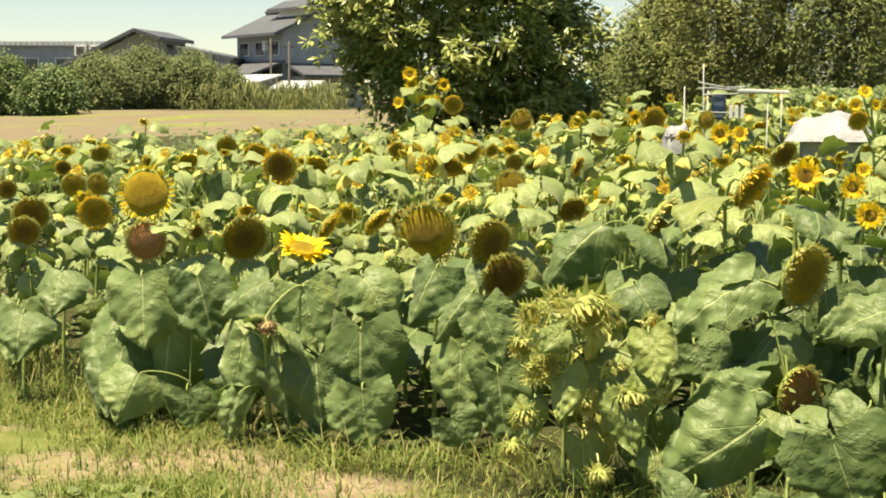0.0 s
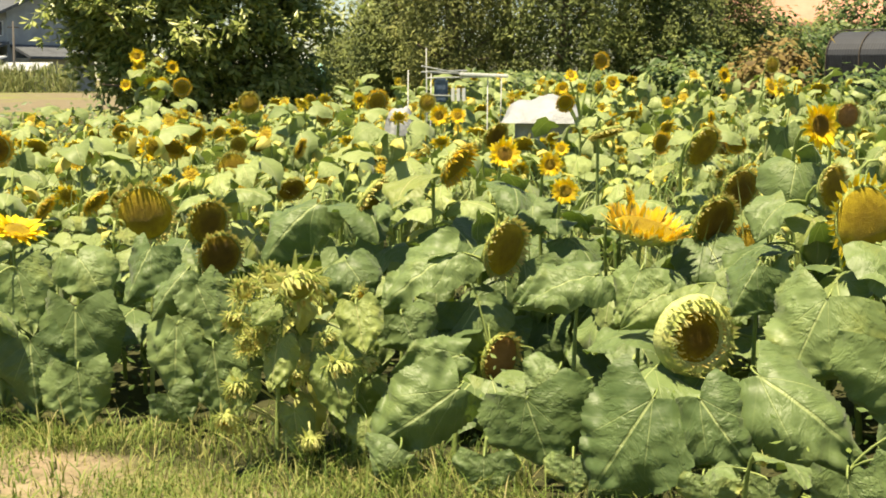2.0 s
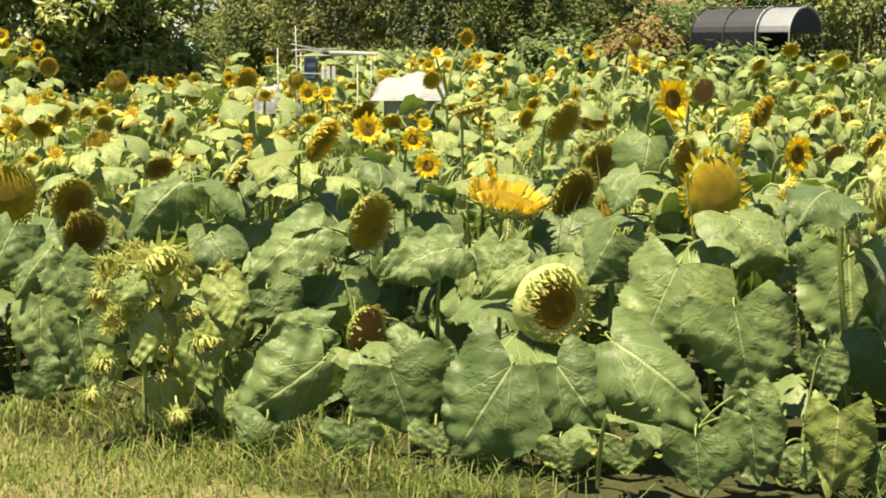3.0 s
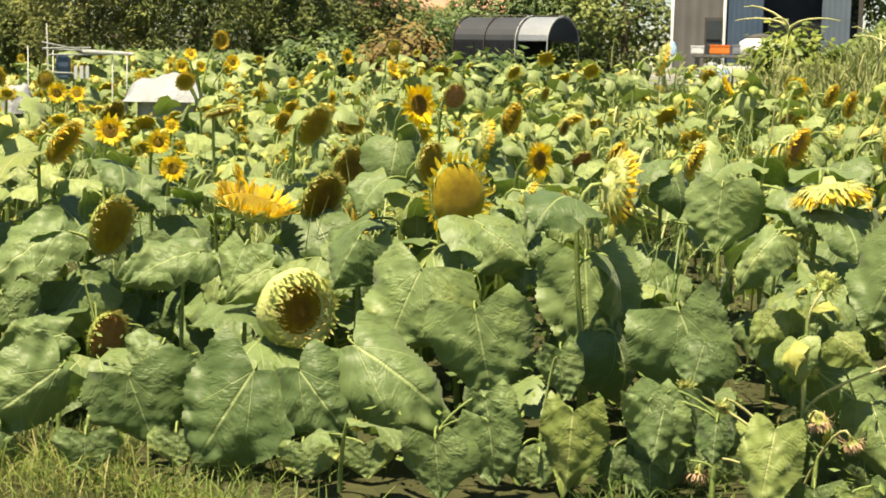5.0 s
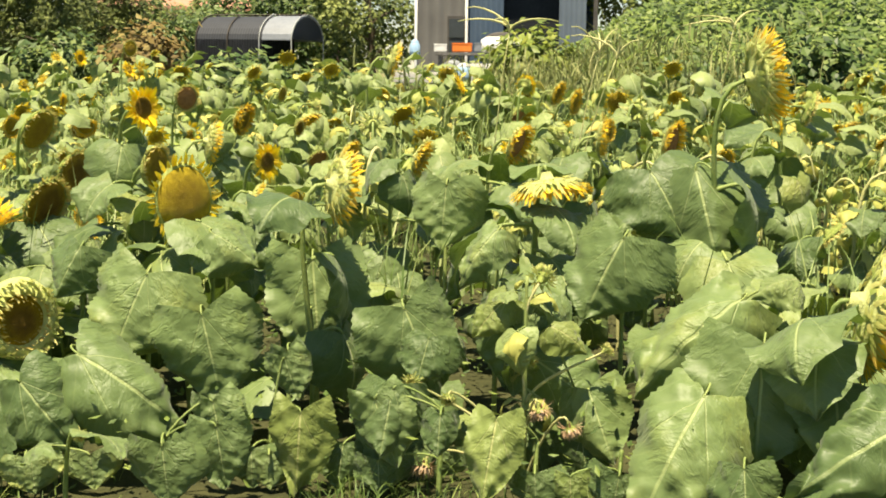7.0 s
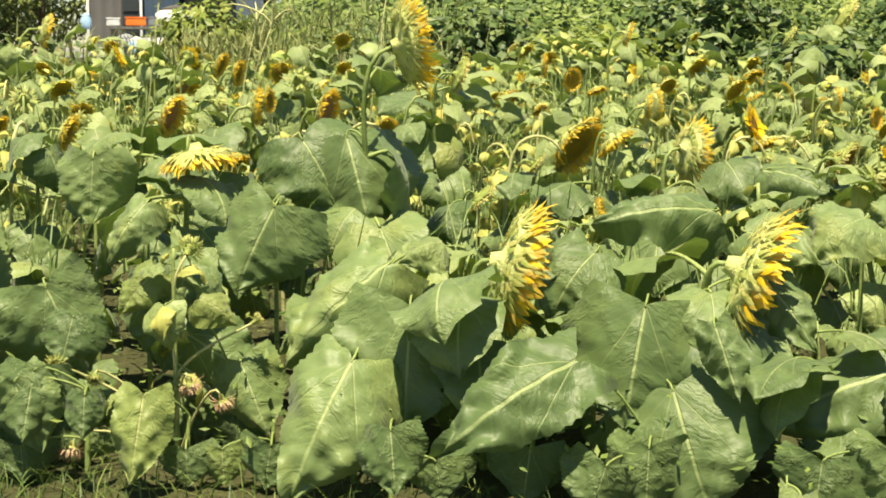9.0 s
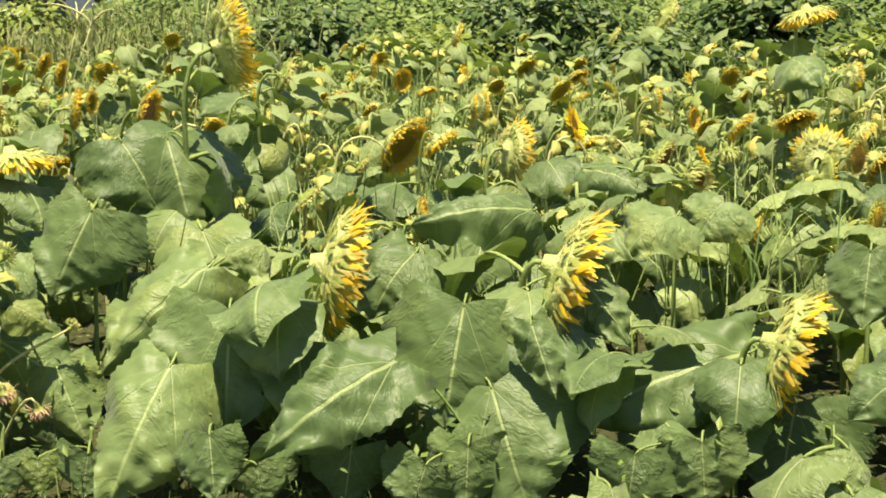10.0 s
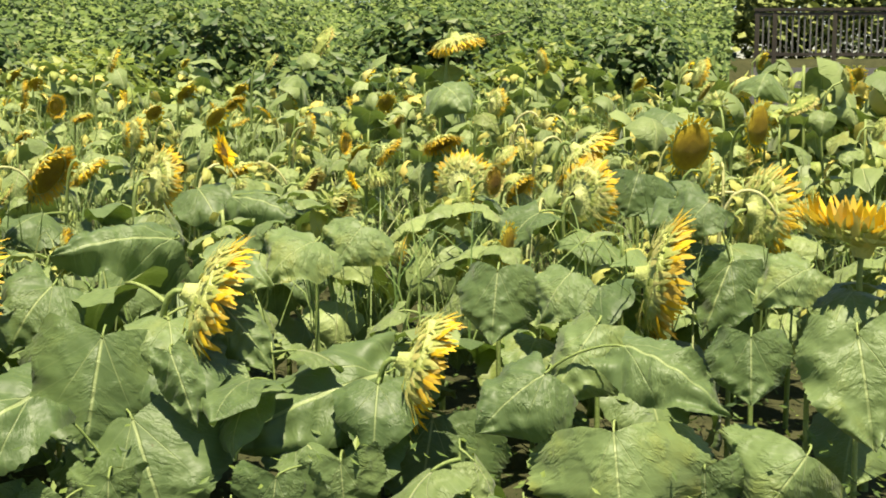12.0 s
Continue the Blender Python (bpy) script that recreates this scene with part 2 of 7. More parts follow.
def empty_thing(name, m, label, category, group="", kind=""):
    ob = new(name)
    ob.empty_display_size = 0.1
    ob.matrix_basis = m
    return tagged(ob, label, category, group, kind)


def box_bm(sx, sy, sz, at=(0, 0, 0), bevel=0.0):
    """A box that stands on its base, centred in x and y."""
    bm = bmesh.new()
    bmesh.ops.create_cube(bm, size=1, matrix=Matrix.Translation((at[0], at[1], at[2] + sz / 2)) @ Matrix.Diagonal((sx, sy, sz, 1)))
    if bevel:
        bmesh.ops.bevel(bm, geom=bm.edges[:], offset=bevel, segments=2, affect="EDGES")
    return bm


def tube(points, radii, sides=6, v0=0):
    """Vertices and faces of a tube along points."""
    verts, faces = [], []
    pts = [Vector(p) for p in points]
    for i, p in enumerate(pts):
        d = (pts[min(i + 1, len(pts) - 1)] - pts[max(i - 1, 0)]).normalized()
        a = d.orthogonal().normalized() if i == 0 else (a - d * a.dot(d)).normalized()
        b = d.cross(a)
        for k in range(sides):
            w = 2 * math.pi * k / sides
            verts.append(p + (a * math.cos(w) + b * math.sin(w)) * radii[i])
    for i in range(len(pts) - 1):
        for k in range(sides):
            j = (k + 1) % sides
            faces.append((v0 + i * sides + k, v0 + i * sides + j, v0 + (i + 1) * sides + j, v0 + (i + 1) * sides + k))
    faces.append(tuple(v0 + (len(pts) - 1) * sides + k for k in range(sides)))
    return verts, faces


def bent(p0, d0, p1, d1, n=10):
    """Points of a smooth curve from p0 (leaving along d0) to p1 (arriving along d1)."""
    out = []
    for i in range(n + 1):
        t = i / n
        h00, h10, h01, h11 = 2 * t**3 - 3 * t**2 + 1, t**3 - 2 * t**2 + t, -2 * t**3 + 3 * t**2, t**3 - t**2
        out.append(p0 * h00 + d0 * h10 + p1 * h01 + d1 * h11)
    return out


# ---- sunflower parts, each in its own units ----
def blade(rnd, rows, cols, start, bend, cup, width=0.86, teeth=0.026):
    """A heart-shaped toothed leaf blade, one long, from its base at the origin along +y: vertices, faces, uv.
    start: slope at the base; bend: how far it turns down on its way (radians)."""
    verts, uv, faces = [], [], []
    ph, ph2 = rnd.uniform(0, 6), rnd.uniform(0, 6)
    twist = rnd.uniform(-0.35, 0.35)
    skew = rnd.uniform(-0.08, 0.08)
    fold = rnd.choice((-0.15, 0.0, 0.1, 0.2))
    for i in range(rows + 1):
        v = i / rows
        hw = width * 0.5 * (0.74 + 0.26 * math.sin(math.pi * v / 0.52) if v < 0.26 else 1 - ((v - 0.26) / 0.74) ** 2.0)
        hw = max(hw * (1 + 0.035 * math.sin(17 * v + ph)), 0.012)
        ang = start - bend * v**1.2
        # way along the arc
        steps = 12
        sy = sz = 0.0
        for s in range(steps):
            a = start - bend * (v * (s + 0.5) / steps) ** 1.2
            sy += math.cos(a) * v / steps
            sz += math.sin(a) * v / steps
        for j in range(-cols, cols + 1):
            u = j / cols
            edge = 1 + (teeth * (1 if i % 2 else -1) if abs(j) == cols else 0)
            x = u * hw * edge + skew * math.sin(math.pi * v)
            back = 0.22 * abs(u) ** 0.8 * max(0.0, 1 - v / 0.60) ** 1.5
            lift = -cup * abs(u) ** 1.6 * hw - fold * abs(u) * hw + 0.030 * math.sin(5.5 * abs(u) + ph) * (0.4 + v) + 0.075 * math.sin(9 * v + 2.2 * u + ph2) * u * u + 0.032 * math.sin(21 * v + 5 * u + ph) * u * u
            lift += 0.012 * rnd.uniform(-1, 1) * abs(u) + twist * x * v
            if cols > 5:       # the blade swells between its side veins
                lift += 0.026 * abs(math.sin(5 * math.pi * (v - back - 0.62 * abs(x)))) * min(1.0, 3 * abs(u)) + 0.013 * math.sin(25 * x + ph) * math.sin(29 * v + ph2 + 3 * abs(x))
                lift -= 0.07 * max(0.0, abs(u) - 0.7) / 0.3 * (0.5 + 0.5 * math.sin(7 * v + ph + (2 if u > 0 else 0)))
            # the lobes behind the base keep the blade's slope there
            verts.append((x, sy - back * math.cos(ang) - lift * math.sin(ang), sz - back * math.sin(ang) + lift * math.cos(ang)))
            uv.append((x, v - back))
    n = 2 * cols + 1
    for i in range(rows):
        for j in range(n - 1):
            a = i * n + j
            faces.append((a, a + 1, a + n + 1, a + n))
    return verts, faces, uv


def leaf_mesh(name, seed, rows, cols, material, slope=(-0.75, 0.15), droop=(0.8, 1.7), widths=(0.95, 1.18)):
    """A leaf with its stalk: the stalk leaves the stem at the origin along +y, one unit is the blade's length."""
    rnd = random.Random(seed)
    reach, rise = rnd.uniform(0.28, 0.55), rnd.uniform(0.02, 0.30)
    start, bend = rnd.uniform(*slope), rnd.uniform(*droop)
    verts, faces, uv = blade(rnd, rows, cols, start, bend, rnd.uniform(0.05, 0.55), rnd.uniform(*widths))
    verts = [(x, y + reach, z + rise) for x, y, z in verts]
    slots = [0] * len(faces)
    tv, tf = tube(bent(Vector((0, 0, 0)), Vector((0, reach, rise * 1.9)), Vector((0, reach, rise)), Vector((0, reach, math.tan(start) * reach * 0.8)), 6),
                  [0.034, 0.028, 0.025, 0.023, 0.021, 0.02, 0.018], 5, len(verts))
    verts += tv
    faces += tf
    uv += [(0.3, 0.3)] * len(tv)
    slots += [1] * len(tf)
    return mesh_of(name, verts, faces, [material, STEM], uv, slots)


def ring_of(rnd, count, length, width, root_r, root_z, out_angle, spread, curl, sides=4, pointed=False):
    """A ring of pointed petals or bracts. out_angle: 0 lies flat outwards, 90 degrees stands forward along +z."""
    verts, faces, uv = [], [], []
    for k in range(count):
        w = 2 * math.pi * (k + rnd.uniform(-0.35, 0.35)) / count
        ln, wd = length * rnd.uniform(0.65, 1.15), width * rnd.uniform(0.75, 1.2)
        a = out_angle + rnd.uniform(-spread, spread)
        cu = curl * rnd.uniform(0.3, 1.5)
        side = rnd.uniform(-0.4, 0.4)
        r, z, v0 = root_r, root_z, len(verts)
        for i in range(sides + 1):
            t = i / sides
            hw = wd * 0.5 * (1.0 - t) ** 0.8 + 0.003 if pointed else wd * 0.5 * (0.55 + 0.9 * t if t < 0.45 else 0.955 * (1 - ((t - 0.45) / 0.55) ** 1.8)) + 0.004
            for s in (-1, 0, 1):
                x, y = r, s * hw + side * t * t * ln * 0.6
                zz = z + (0.25 * hw if s else 0)
                verts.append((x * math.cos(w) - y * math.sin(w), x * math.sin(w) + y * math.cos(w), zz))
                uv.append((s * 0.5 + 0.5, t))
            ang = a + cu * t
            r += math.cos(ang) * ln / sides
            z += math.sin(ang) * ln / sides
        for i in range(sides):
            for s in (0, 1):
                b = v0 + i * 3 + s
                faces.append((b, b + 1, b + 4, b + 3))
    return verts, faces, uv


def lathe(profile, n, rnd=None, wob=0.0):
    """A surface of revolution about z from (r, z) pairs: vertices, faces, uv (y: the way along)."""
    verts, faces, uv = [], [], []
    m = len(profile)
    ph = [rnd.uniform(0, 6) for _ in range(3)] if rnd else (0, 0, 0)
    for k in range(n):
        w = 2 * math.pi * k / n
        q = 1 + wob * (math.sin(2 * w + ph[0]) + 0.6 * math.sin(3 * w + ph[1]) + 0.4 * math.sin(7 * w + ph[2]))
        for i, (r, z) in enumerate(profile):
            verts.append((r * q * math.cos(w), r * q * math.sin(w), z))
            uv.append((k / n, i / (m - 1)))
    for k in range(n):
        j = (k + 1) % n
        for i in range(m - 1):
            faces.append((k * m + i, j * m + i, j * m + i + 1, k * m + i + 1))
    return verts, faces, uv


DISCS = {"green": DISC_GREEN, "olive": DISC_OLIVE, "dark": DISC_DARK, "rust": DISC_RUST, "gold": DISC_GOLD}


def head_meshes(kind, seed, disc):
    """The meshes of a flower head that faces +z, about one across."""
    rnd = random.Random(seed)
    if kind == "bloom":
        dr, bowl, pet = 0.25, 0.16, [(24, 0.27, 0.105, 0.23, 0.01, 0.15, 0.30, -0.2), (22, 0.24, 0.10, 0.21, 0.03, 0.45, 0.35, -0.3)]
        bra = [(20, 0.20, 0.10, 0.22, -0.04, -0.2, 0.3, 0.4)]
        dome, pm = 0.05, PETAL
    elif kind == "ripe":      # heavy and flat-backed, its withering petals closed round the disc
        dr, bowl, pet = 0.39, 0.15, [(58, 0.24, 0.052, 0.43, -0.03, 0.65, 0.50, 0.35), (52, 0.20, 0.048, 0.43, -0.01, 1.0, 0.45, 0.2)]
        bra = [(52, 0.17, 0.050, 0.44, -0.03, 0.85, 0.4, 0.3), (46, 0.20, 0.060, 0.42, -0.07, 0.75, 0.45, 0.3), (40, 0.21, 0.066, 0.37, -0.11, 0.40, 0.35, 0.4), (26, 0.18, 0.066, 0.28, -0.15, 0.25, 0.4, 0.3)]
        dome, pm = 0.06, PETAL_RIPE
    elif kind == "seed":      # past flowering, a full disc with a thin curled rim
        dr, bowl, pet = 0.44, 0.16, [(46, 0.15, 0.042, 0.46, -0.03, 0.55, 0.55, 0.5), (34, 0.09, 0.030, 0.45, 0.0, 1.1, 0.6, 0.5)]
        bra = [(44, 0.15, 0.055, 0.45, -0.04, 0.6, 0.55, 0.5), (36, 0.17, 0.070, 0.42, -0.08, 0.5, 0.45, 0.4), (26, 0.2, 0.075, 0.34, -0.13, 0.3, 0.4, 0.3)]
        dome, pm = 0.07, PETAL_DRY
        if disc == "gold":      # still ringed with short yellow petals
            pet, pm = [(44, 0.18, 0.055, 0.45, -0.03, 0.15, 0.45, 0.2)], PETAL
            bra = bra[1:]
    elif kind == "fresh":     # thick pale green collar round a dark middle
        dr, bowl, pet = 0.31, 0.34, [(44, 0.13, 0.028, 0.32, 0.07, 1.5, 0.4, 0.7), (30, 0.07, 0.022, 0.25, 0.03, 1.5, 0.5, 0.4)]
        bra = [(60, 0.17, 0.046, 0.42, 0.08, 1.55, 0.4, 0.8), (56, 0.20, 0.058, 0.47, -0.01, 1.4, 0.3, 0.8), (44, 0.22, 0.06, 0.46, -0.12, 1.2, 0.3, 0.9)]
        dome, pm = 0.04, PETAL_DRY
    else:                     # a bud or a head that dried up small
        dr, bowl, pet = 0.16, 0.30, [(12, 0.17, 0.045, 0.20, 0.02, 1.3, 0.4, 0.6)]
        bra = [(26, 0.24, 0.060, 0.22, -0.02, 1.2, 0.4, 1.0), (24, 0.27, 0.075, 0.28, -0.08, 0.9, 0.5, 1.0), (18, 0.26, 0.085, 0.26, -0.16, 0.3, 0.6, 0.9), (7, 0.36, 0.10, 0.20, -0.22, -0.3, 0.6, -0.7)]
        dome, pm = 0.05, PETAL_DRY

    def joined(rings, pointed=False):
        V, F, U = [], [], []
        for r in rings:
            v, fc, u = ring_of(rnd, *r, pointed=pointed)
            F += [tuple(i + len(V) for i in q) for q in fc]
            V += v
            U += u
        return V, F, U

    prof = [(0.001, dome)] + [(dr * q, dome * (1 - q**2.2) + 0.008 * (i % 2)) for i, q in enumerate((0.2, 0.4, 0.58, 0.74, 0.88))] + [(dr, -0.01)]
    v, fc, u = lathe(prof, 28, rnd, 0.02)
    disc_me = mesh_of("seed_disc", v, fc, [DISCS[disc]], u)
    k = dr + 0.05
    v, fc, u = lathe([(dr * 0.98, -0.008), (k, -0.03), (k * 0.96, -0.10), (k * 0.72, -bowl * 0.62), (k * 0.38, -bowl * 0.9), (0.10, -bowl), (0.065, -bowl - 0.10)], 24, rnd, 0.03)
    if kind == "fresh":
        v, fc, u = lathe([(dr * 0.98, -0.02), (dr + 0.05, 0.06), (dr + 0.12, 0.07), (dr + 0.19, 0.01), (dr + 0.21, -0.09), (dr + 0.15, -0.19), (0.2, -0.29), (0.07, -bowl - 0.08)], 28, rnd, 0.02)
    bowl_me = mesh_of("flower_head", v, fc, [RECEPTACLE_PALE if kind in ("ripe", "fresh") else RECEPTACLE], u)
    v, fc, u = joined(pet)
    pet_me = mesh_of("corolla", v, fc, [pm], u)
    v, fc, u = joined(bra, kind != "bloom")
    bra_me = mesh_of("collar", v, fc, [BRACT_DRY if kind == "bud" and disc == "rust" else BRACT_PALE if kind in ("bud", "fresh") else BRACT], u)
    return bowl_me, disc_me, pet_me, bra_me, bowl + 0.08


HEADS, PIECES = {}, {}


def petal_pieces(kind, disc, which):
    """The petals of one kind of head as single meshes."""
    key = (kind, disc, which % 3)
    if key not in PIECES:
        whole = head_set(kind, disc, which)[2]
        co = np.empty(len(whole.vertices) * 3, dtype=np.float32)
        whole.vertices.foreach_get("co", co)
        co = co.reshape(-1, 15, 3)
        t = [(s * 0.5, i / 4) for i in range(5) for s in range(3)]
        quads = [(i * 3 + s, i * 3 + s + 1, i * 3 + s + 4, i * 3 + s + 3) for i in range(4) for s in (0, 1)]
        PIECES[key] = [mesh_of("petal", c.tolist(), quads, [SINGLE[whole.materials[0].name]], t) for c in co]
    return PIECES[key]



def head_set(kind, disc, which):
    key = (kind, disc, which % 3)
    if key not in HEADS:
        HEADS[key] = head_meshes(kind, 31 * (which % 3) + len(kind) + len(disc), disc)
    return HEADS[key]


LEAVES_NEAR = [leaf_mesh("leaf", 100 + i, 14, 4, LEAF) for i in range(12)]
LEAVES_MID = [leaf_mesh("leaf", 200 + i, 9, 2, LEAF_PALE_LIT, (-0.6, 0.3), (0.7, 1.8), (0.75, 1.1)) for i in range(12)]
LEAVES_TOP = [leaf_mesh("leaf", 400 + i, 10, 3, LEAF_TOP_LIT, (-0.5, 0.25), (0.6, 1.5), (0.8, 1.1)) for i in range(10)]
LEAVES_SICK = [leaf_mesh("leaf", 300 + i, 8, 3, LEAF_YELLOW, (-0.6, 0.1), (0.9, 1.9), (0.7, 1.0)) for i in range(6)]
LEAVES_CURL = [leaf_mesh("leaf", 800 + i, 8, 2, CURLED, (-0.4, 0.9), (1.6, 3.4), (0.35, 0.7)) for i in range(8)]


def facing(yaw, pitch):
    """Unit vector: yaw in degrees from +y to the left, pitch up."""
    a, p = radians(yaw), radians(pitch)
    return Vector((-math.sin(a) * math.cos(p), math.cos(a) * math.cos(p), math.sin(p)))


def add_head(plant, local, direction, across, kind, disc, which, single=False):
    """A flower head of so many metres across at a place of the plant's own space; returns where its stem joins."""
    bowl_me, disc_me, pet_me, bra_me, depth = head_set(kind, disc, which)
    spin = Matrix.Rotation(which * 1.7, 4, "Z")
    m = Matrix.Translation(local) @ direction.to_track_quat("Z", "Y").to_matrix().to_4x4() @ spin @ Matrix.Scale(across, 4)
    hd = put("flower_head", bowl_me, plant, m)
    put("seed_disc", disc_me, hd, label={"rust": "rust-brown dried seed disc", "dark": "dark brown seed disc"}.get(disc, ""))
    if single:
        for me in petal_pieces(kind, disc, which):
            put("petal", me, hd)
    else:
        put("corolla", pet_me, hd)
    put("collar", bra_me, hd)
    return local - direction * depth * across


def add_stem(plant, base, neck, direction, thick, n=12):
    """The stalk from the ground to the back of the head, with a bowed neck where the head hangs."""
    rise = Vector((neck.x - base.x, neck.y - base.y, neck.z - base.z))
    up = Vector((rise.x * 0.3, rise.y * 0.3, max(rise.z, 0.2) * 1.25))
    pts = bent(base, up, neck, direction * rise.length * 0.55, n)
    v, fc = tube(pts, [thick * (1.0 - 0.45 * i / n) for i in range(n + 1)], 7)
    put("stem", mesh_of("stem", v, fc, [STEM]), plant)
    return pts


SHOWN = []      # heads and large leaves that stand free in front: direction from the walk, distance, angular radius
EYE_AT = Vector((0.28, -0.38, 1.41))


def stands_free(at, radius):
    v = Vector(at) - EYE_AT
    SHOWN.append((v.normalized(), v.length, radius / v.length))


def would_hide(at, radius):
    """Whether a leaf there would grow over a head or leaf that stands free."""
    v = at - EYE_AT
    n, d = v.normalized(), v.length
    return any(d < dist + 0.02 and n.dot(q) > 0 and (n - q).length < 0.72 * ang + 0.42 * radius / d for q, dist, ang in SHOWN)


def add_leaves(plant, pts, count, size, rnd, meshes, low=0.12, high=0.86, toward=None, sick=0.03, trim=False, hang=0):
    """Leaves round a stem by the golden angle; toward: a heading that most of them lean to."""
    az, highest = rnd.uniform(0, 360), 0.0
    for k in range(count):
        az += 137.5 + rnd.uniform(-18, 18)
        f = low + (high - low) * (k + rnd.uniform(0.2, 0.8)) / count
        i = min(int(f * (len(pts) - 1)), len(pts) - 2)
        q = f * (len(pts) - 1) - i
        p = pts[i].lerp(pts[i + 1], q)
        s = size * rnd.uniform(0.75, 1.15) * (1.0 - 0.45 * max(0, f - 0.6) / 0.4)
        a = az
        if toward is not None and rnd.random() < 0.45:
            a = toward + rnd.uniform(-55, 55)
        # the topmost leaves take the copy with sunlight in its colour
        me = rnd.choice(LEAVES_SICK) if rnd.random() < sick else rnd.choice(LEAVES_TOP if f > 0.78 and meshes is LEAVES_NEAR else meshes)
        m = Matrix.Translation(p) @ pose(0, 0, 0, rnd.uniform(-18, 14) - hang - 55 * max(0.0, 0.75 - f), rnd.uniform(-22, 22), a) @ Matrix.Scale(s, 4)
        if (plant.matrix_basis @ m @ Vector((0, 1.25, -0.35))).z < plant.matrix_basis.translation.z + 0.02:
            continue
        if trim and would_hide(plant.matrix_basis @ m @ Vector((0, 0.75, -0.15)), 0.5 * s):
            continue
        put("leaf", me, plant, m)
        highest = max(highest, f)
    return highest



# ---- ground ----
def smooth(a, b, v):
    t = max(0.0, min(1.0, (v - a) / (b - a)))
    return t * t * (3 - 2 * t)


def land(x, y):
    """Height of the ground: flat under the field, rising to a bank and a terrace beyond it."""
    s = 0.882 * x + 0.47 * y
    ang = math.degrees(math.atan2(x - 0.4, y + 0.4))
    wall = smooth(73, 77, ang)
    rise = smooth(16.0, 21.5, s) * (1 - wall) + smooth(23.2, 25.0, math.hypot(x, y)) * wall
    h = 0.42 * smooth(6.0, 14.0, s) + 1.25 * rise * (0.2 + 0.8 * smooth(24, 46, ang))
    return h + 0.02 * math.sin(1.3 * x + 0.4) * math.sin(1.1 * y)


def ground_mesh():
    verts, faces = [(0.5, -0.3, land(0.5, -0.3))], []
    n = 144
    radii = [0.6 * 1.085**i for i in range(96)]
    for r in radii:
        for k in range(n):
            w = 2 * math.pi * k / n
            x, y = 0.5 + r * math.cos(w), -0.3 + r * math.sin(w)
            verts.append((x, y, land(x, y)))
    for k in range(n):
        faces.append((0, 1 + k, 1 + (k + 1) % n))
    for i in range(len(radii) - 1):
        for k in range(n):
            j = (k + 1) % n
            faces.append((1 + i * n + k, 1 + (i + 1) * n + k, 1 + (i + 1) * n + j, 1 + i * n + j))
    return verts, faces


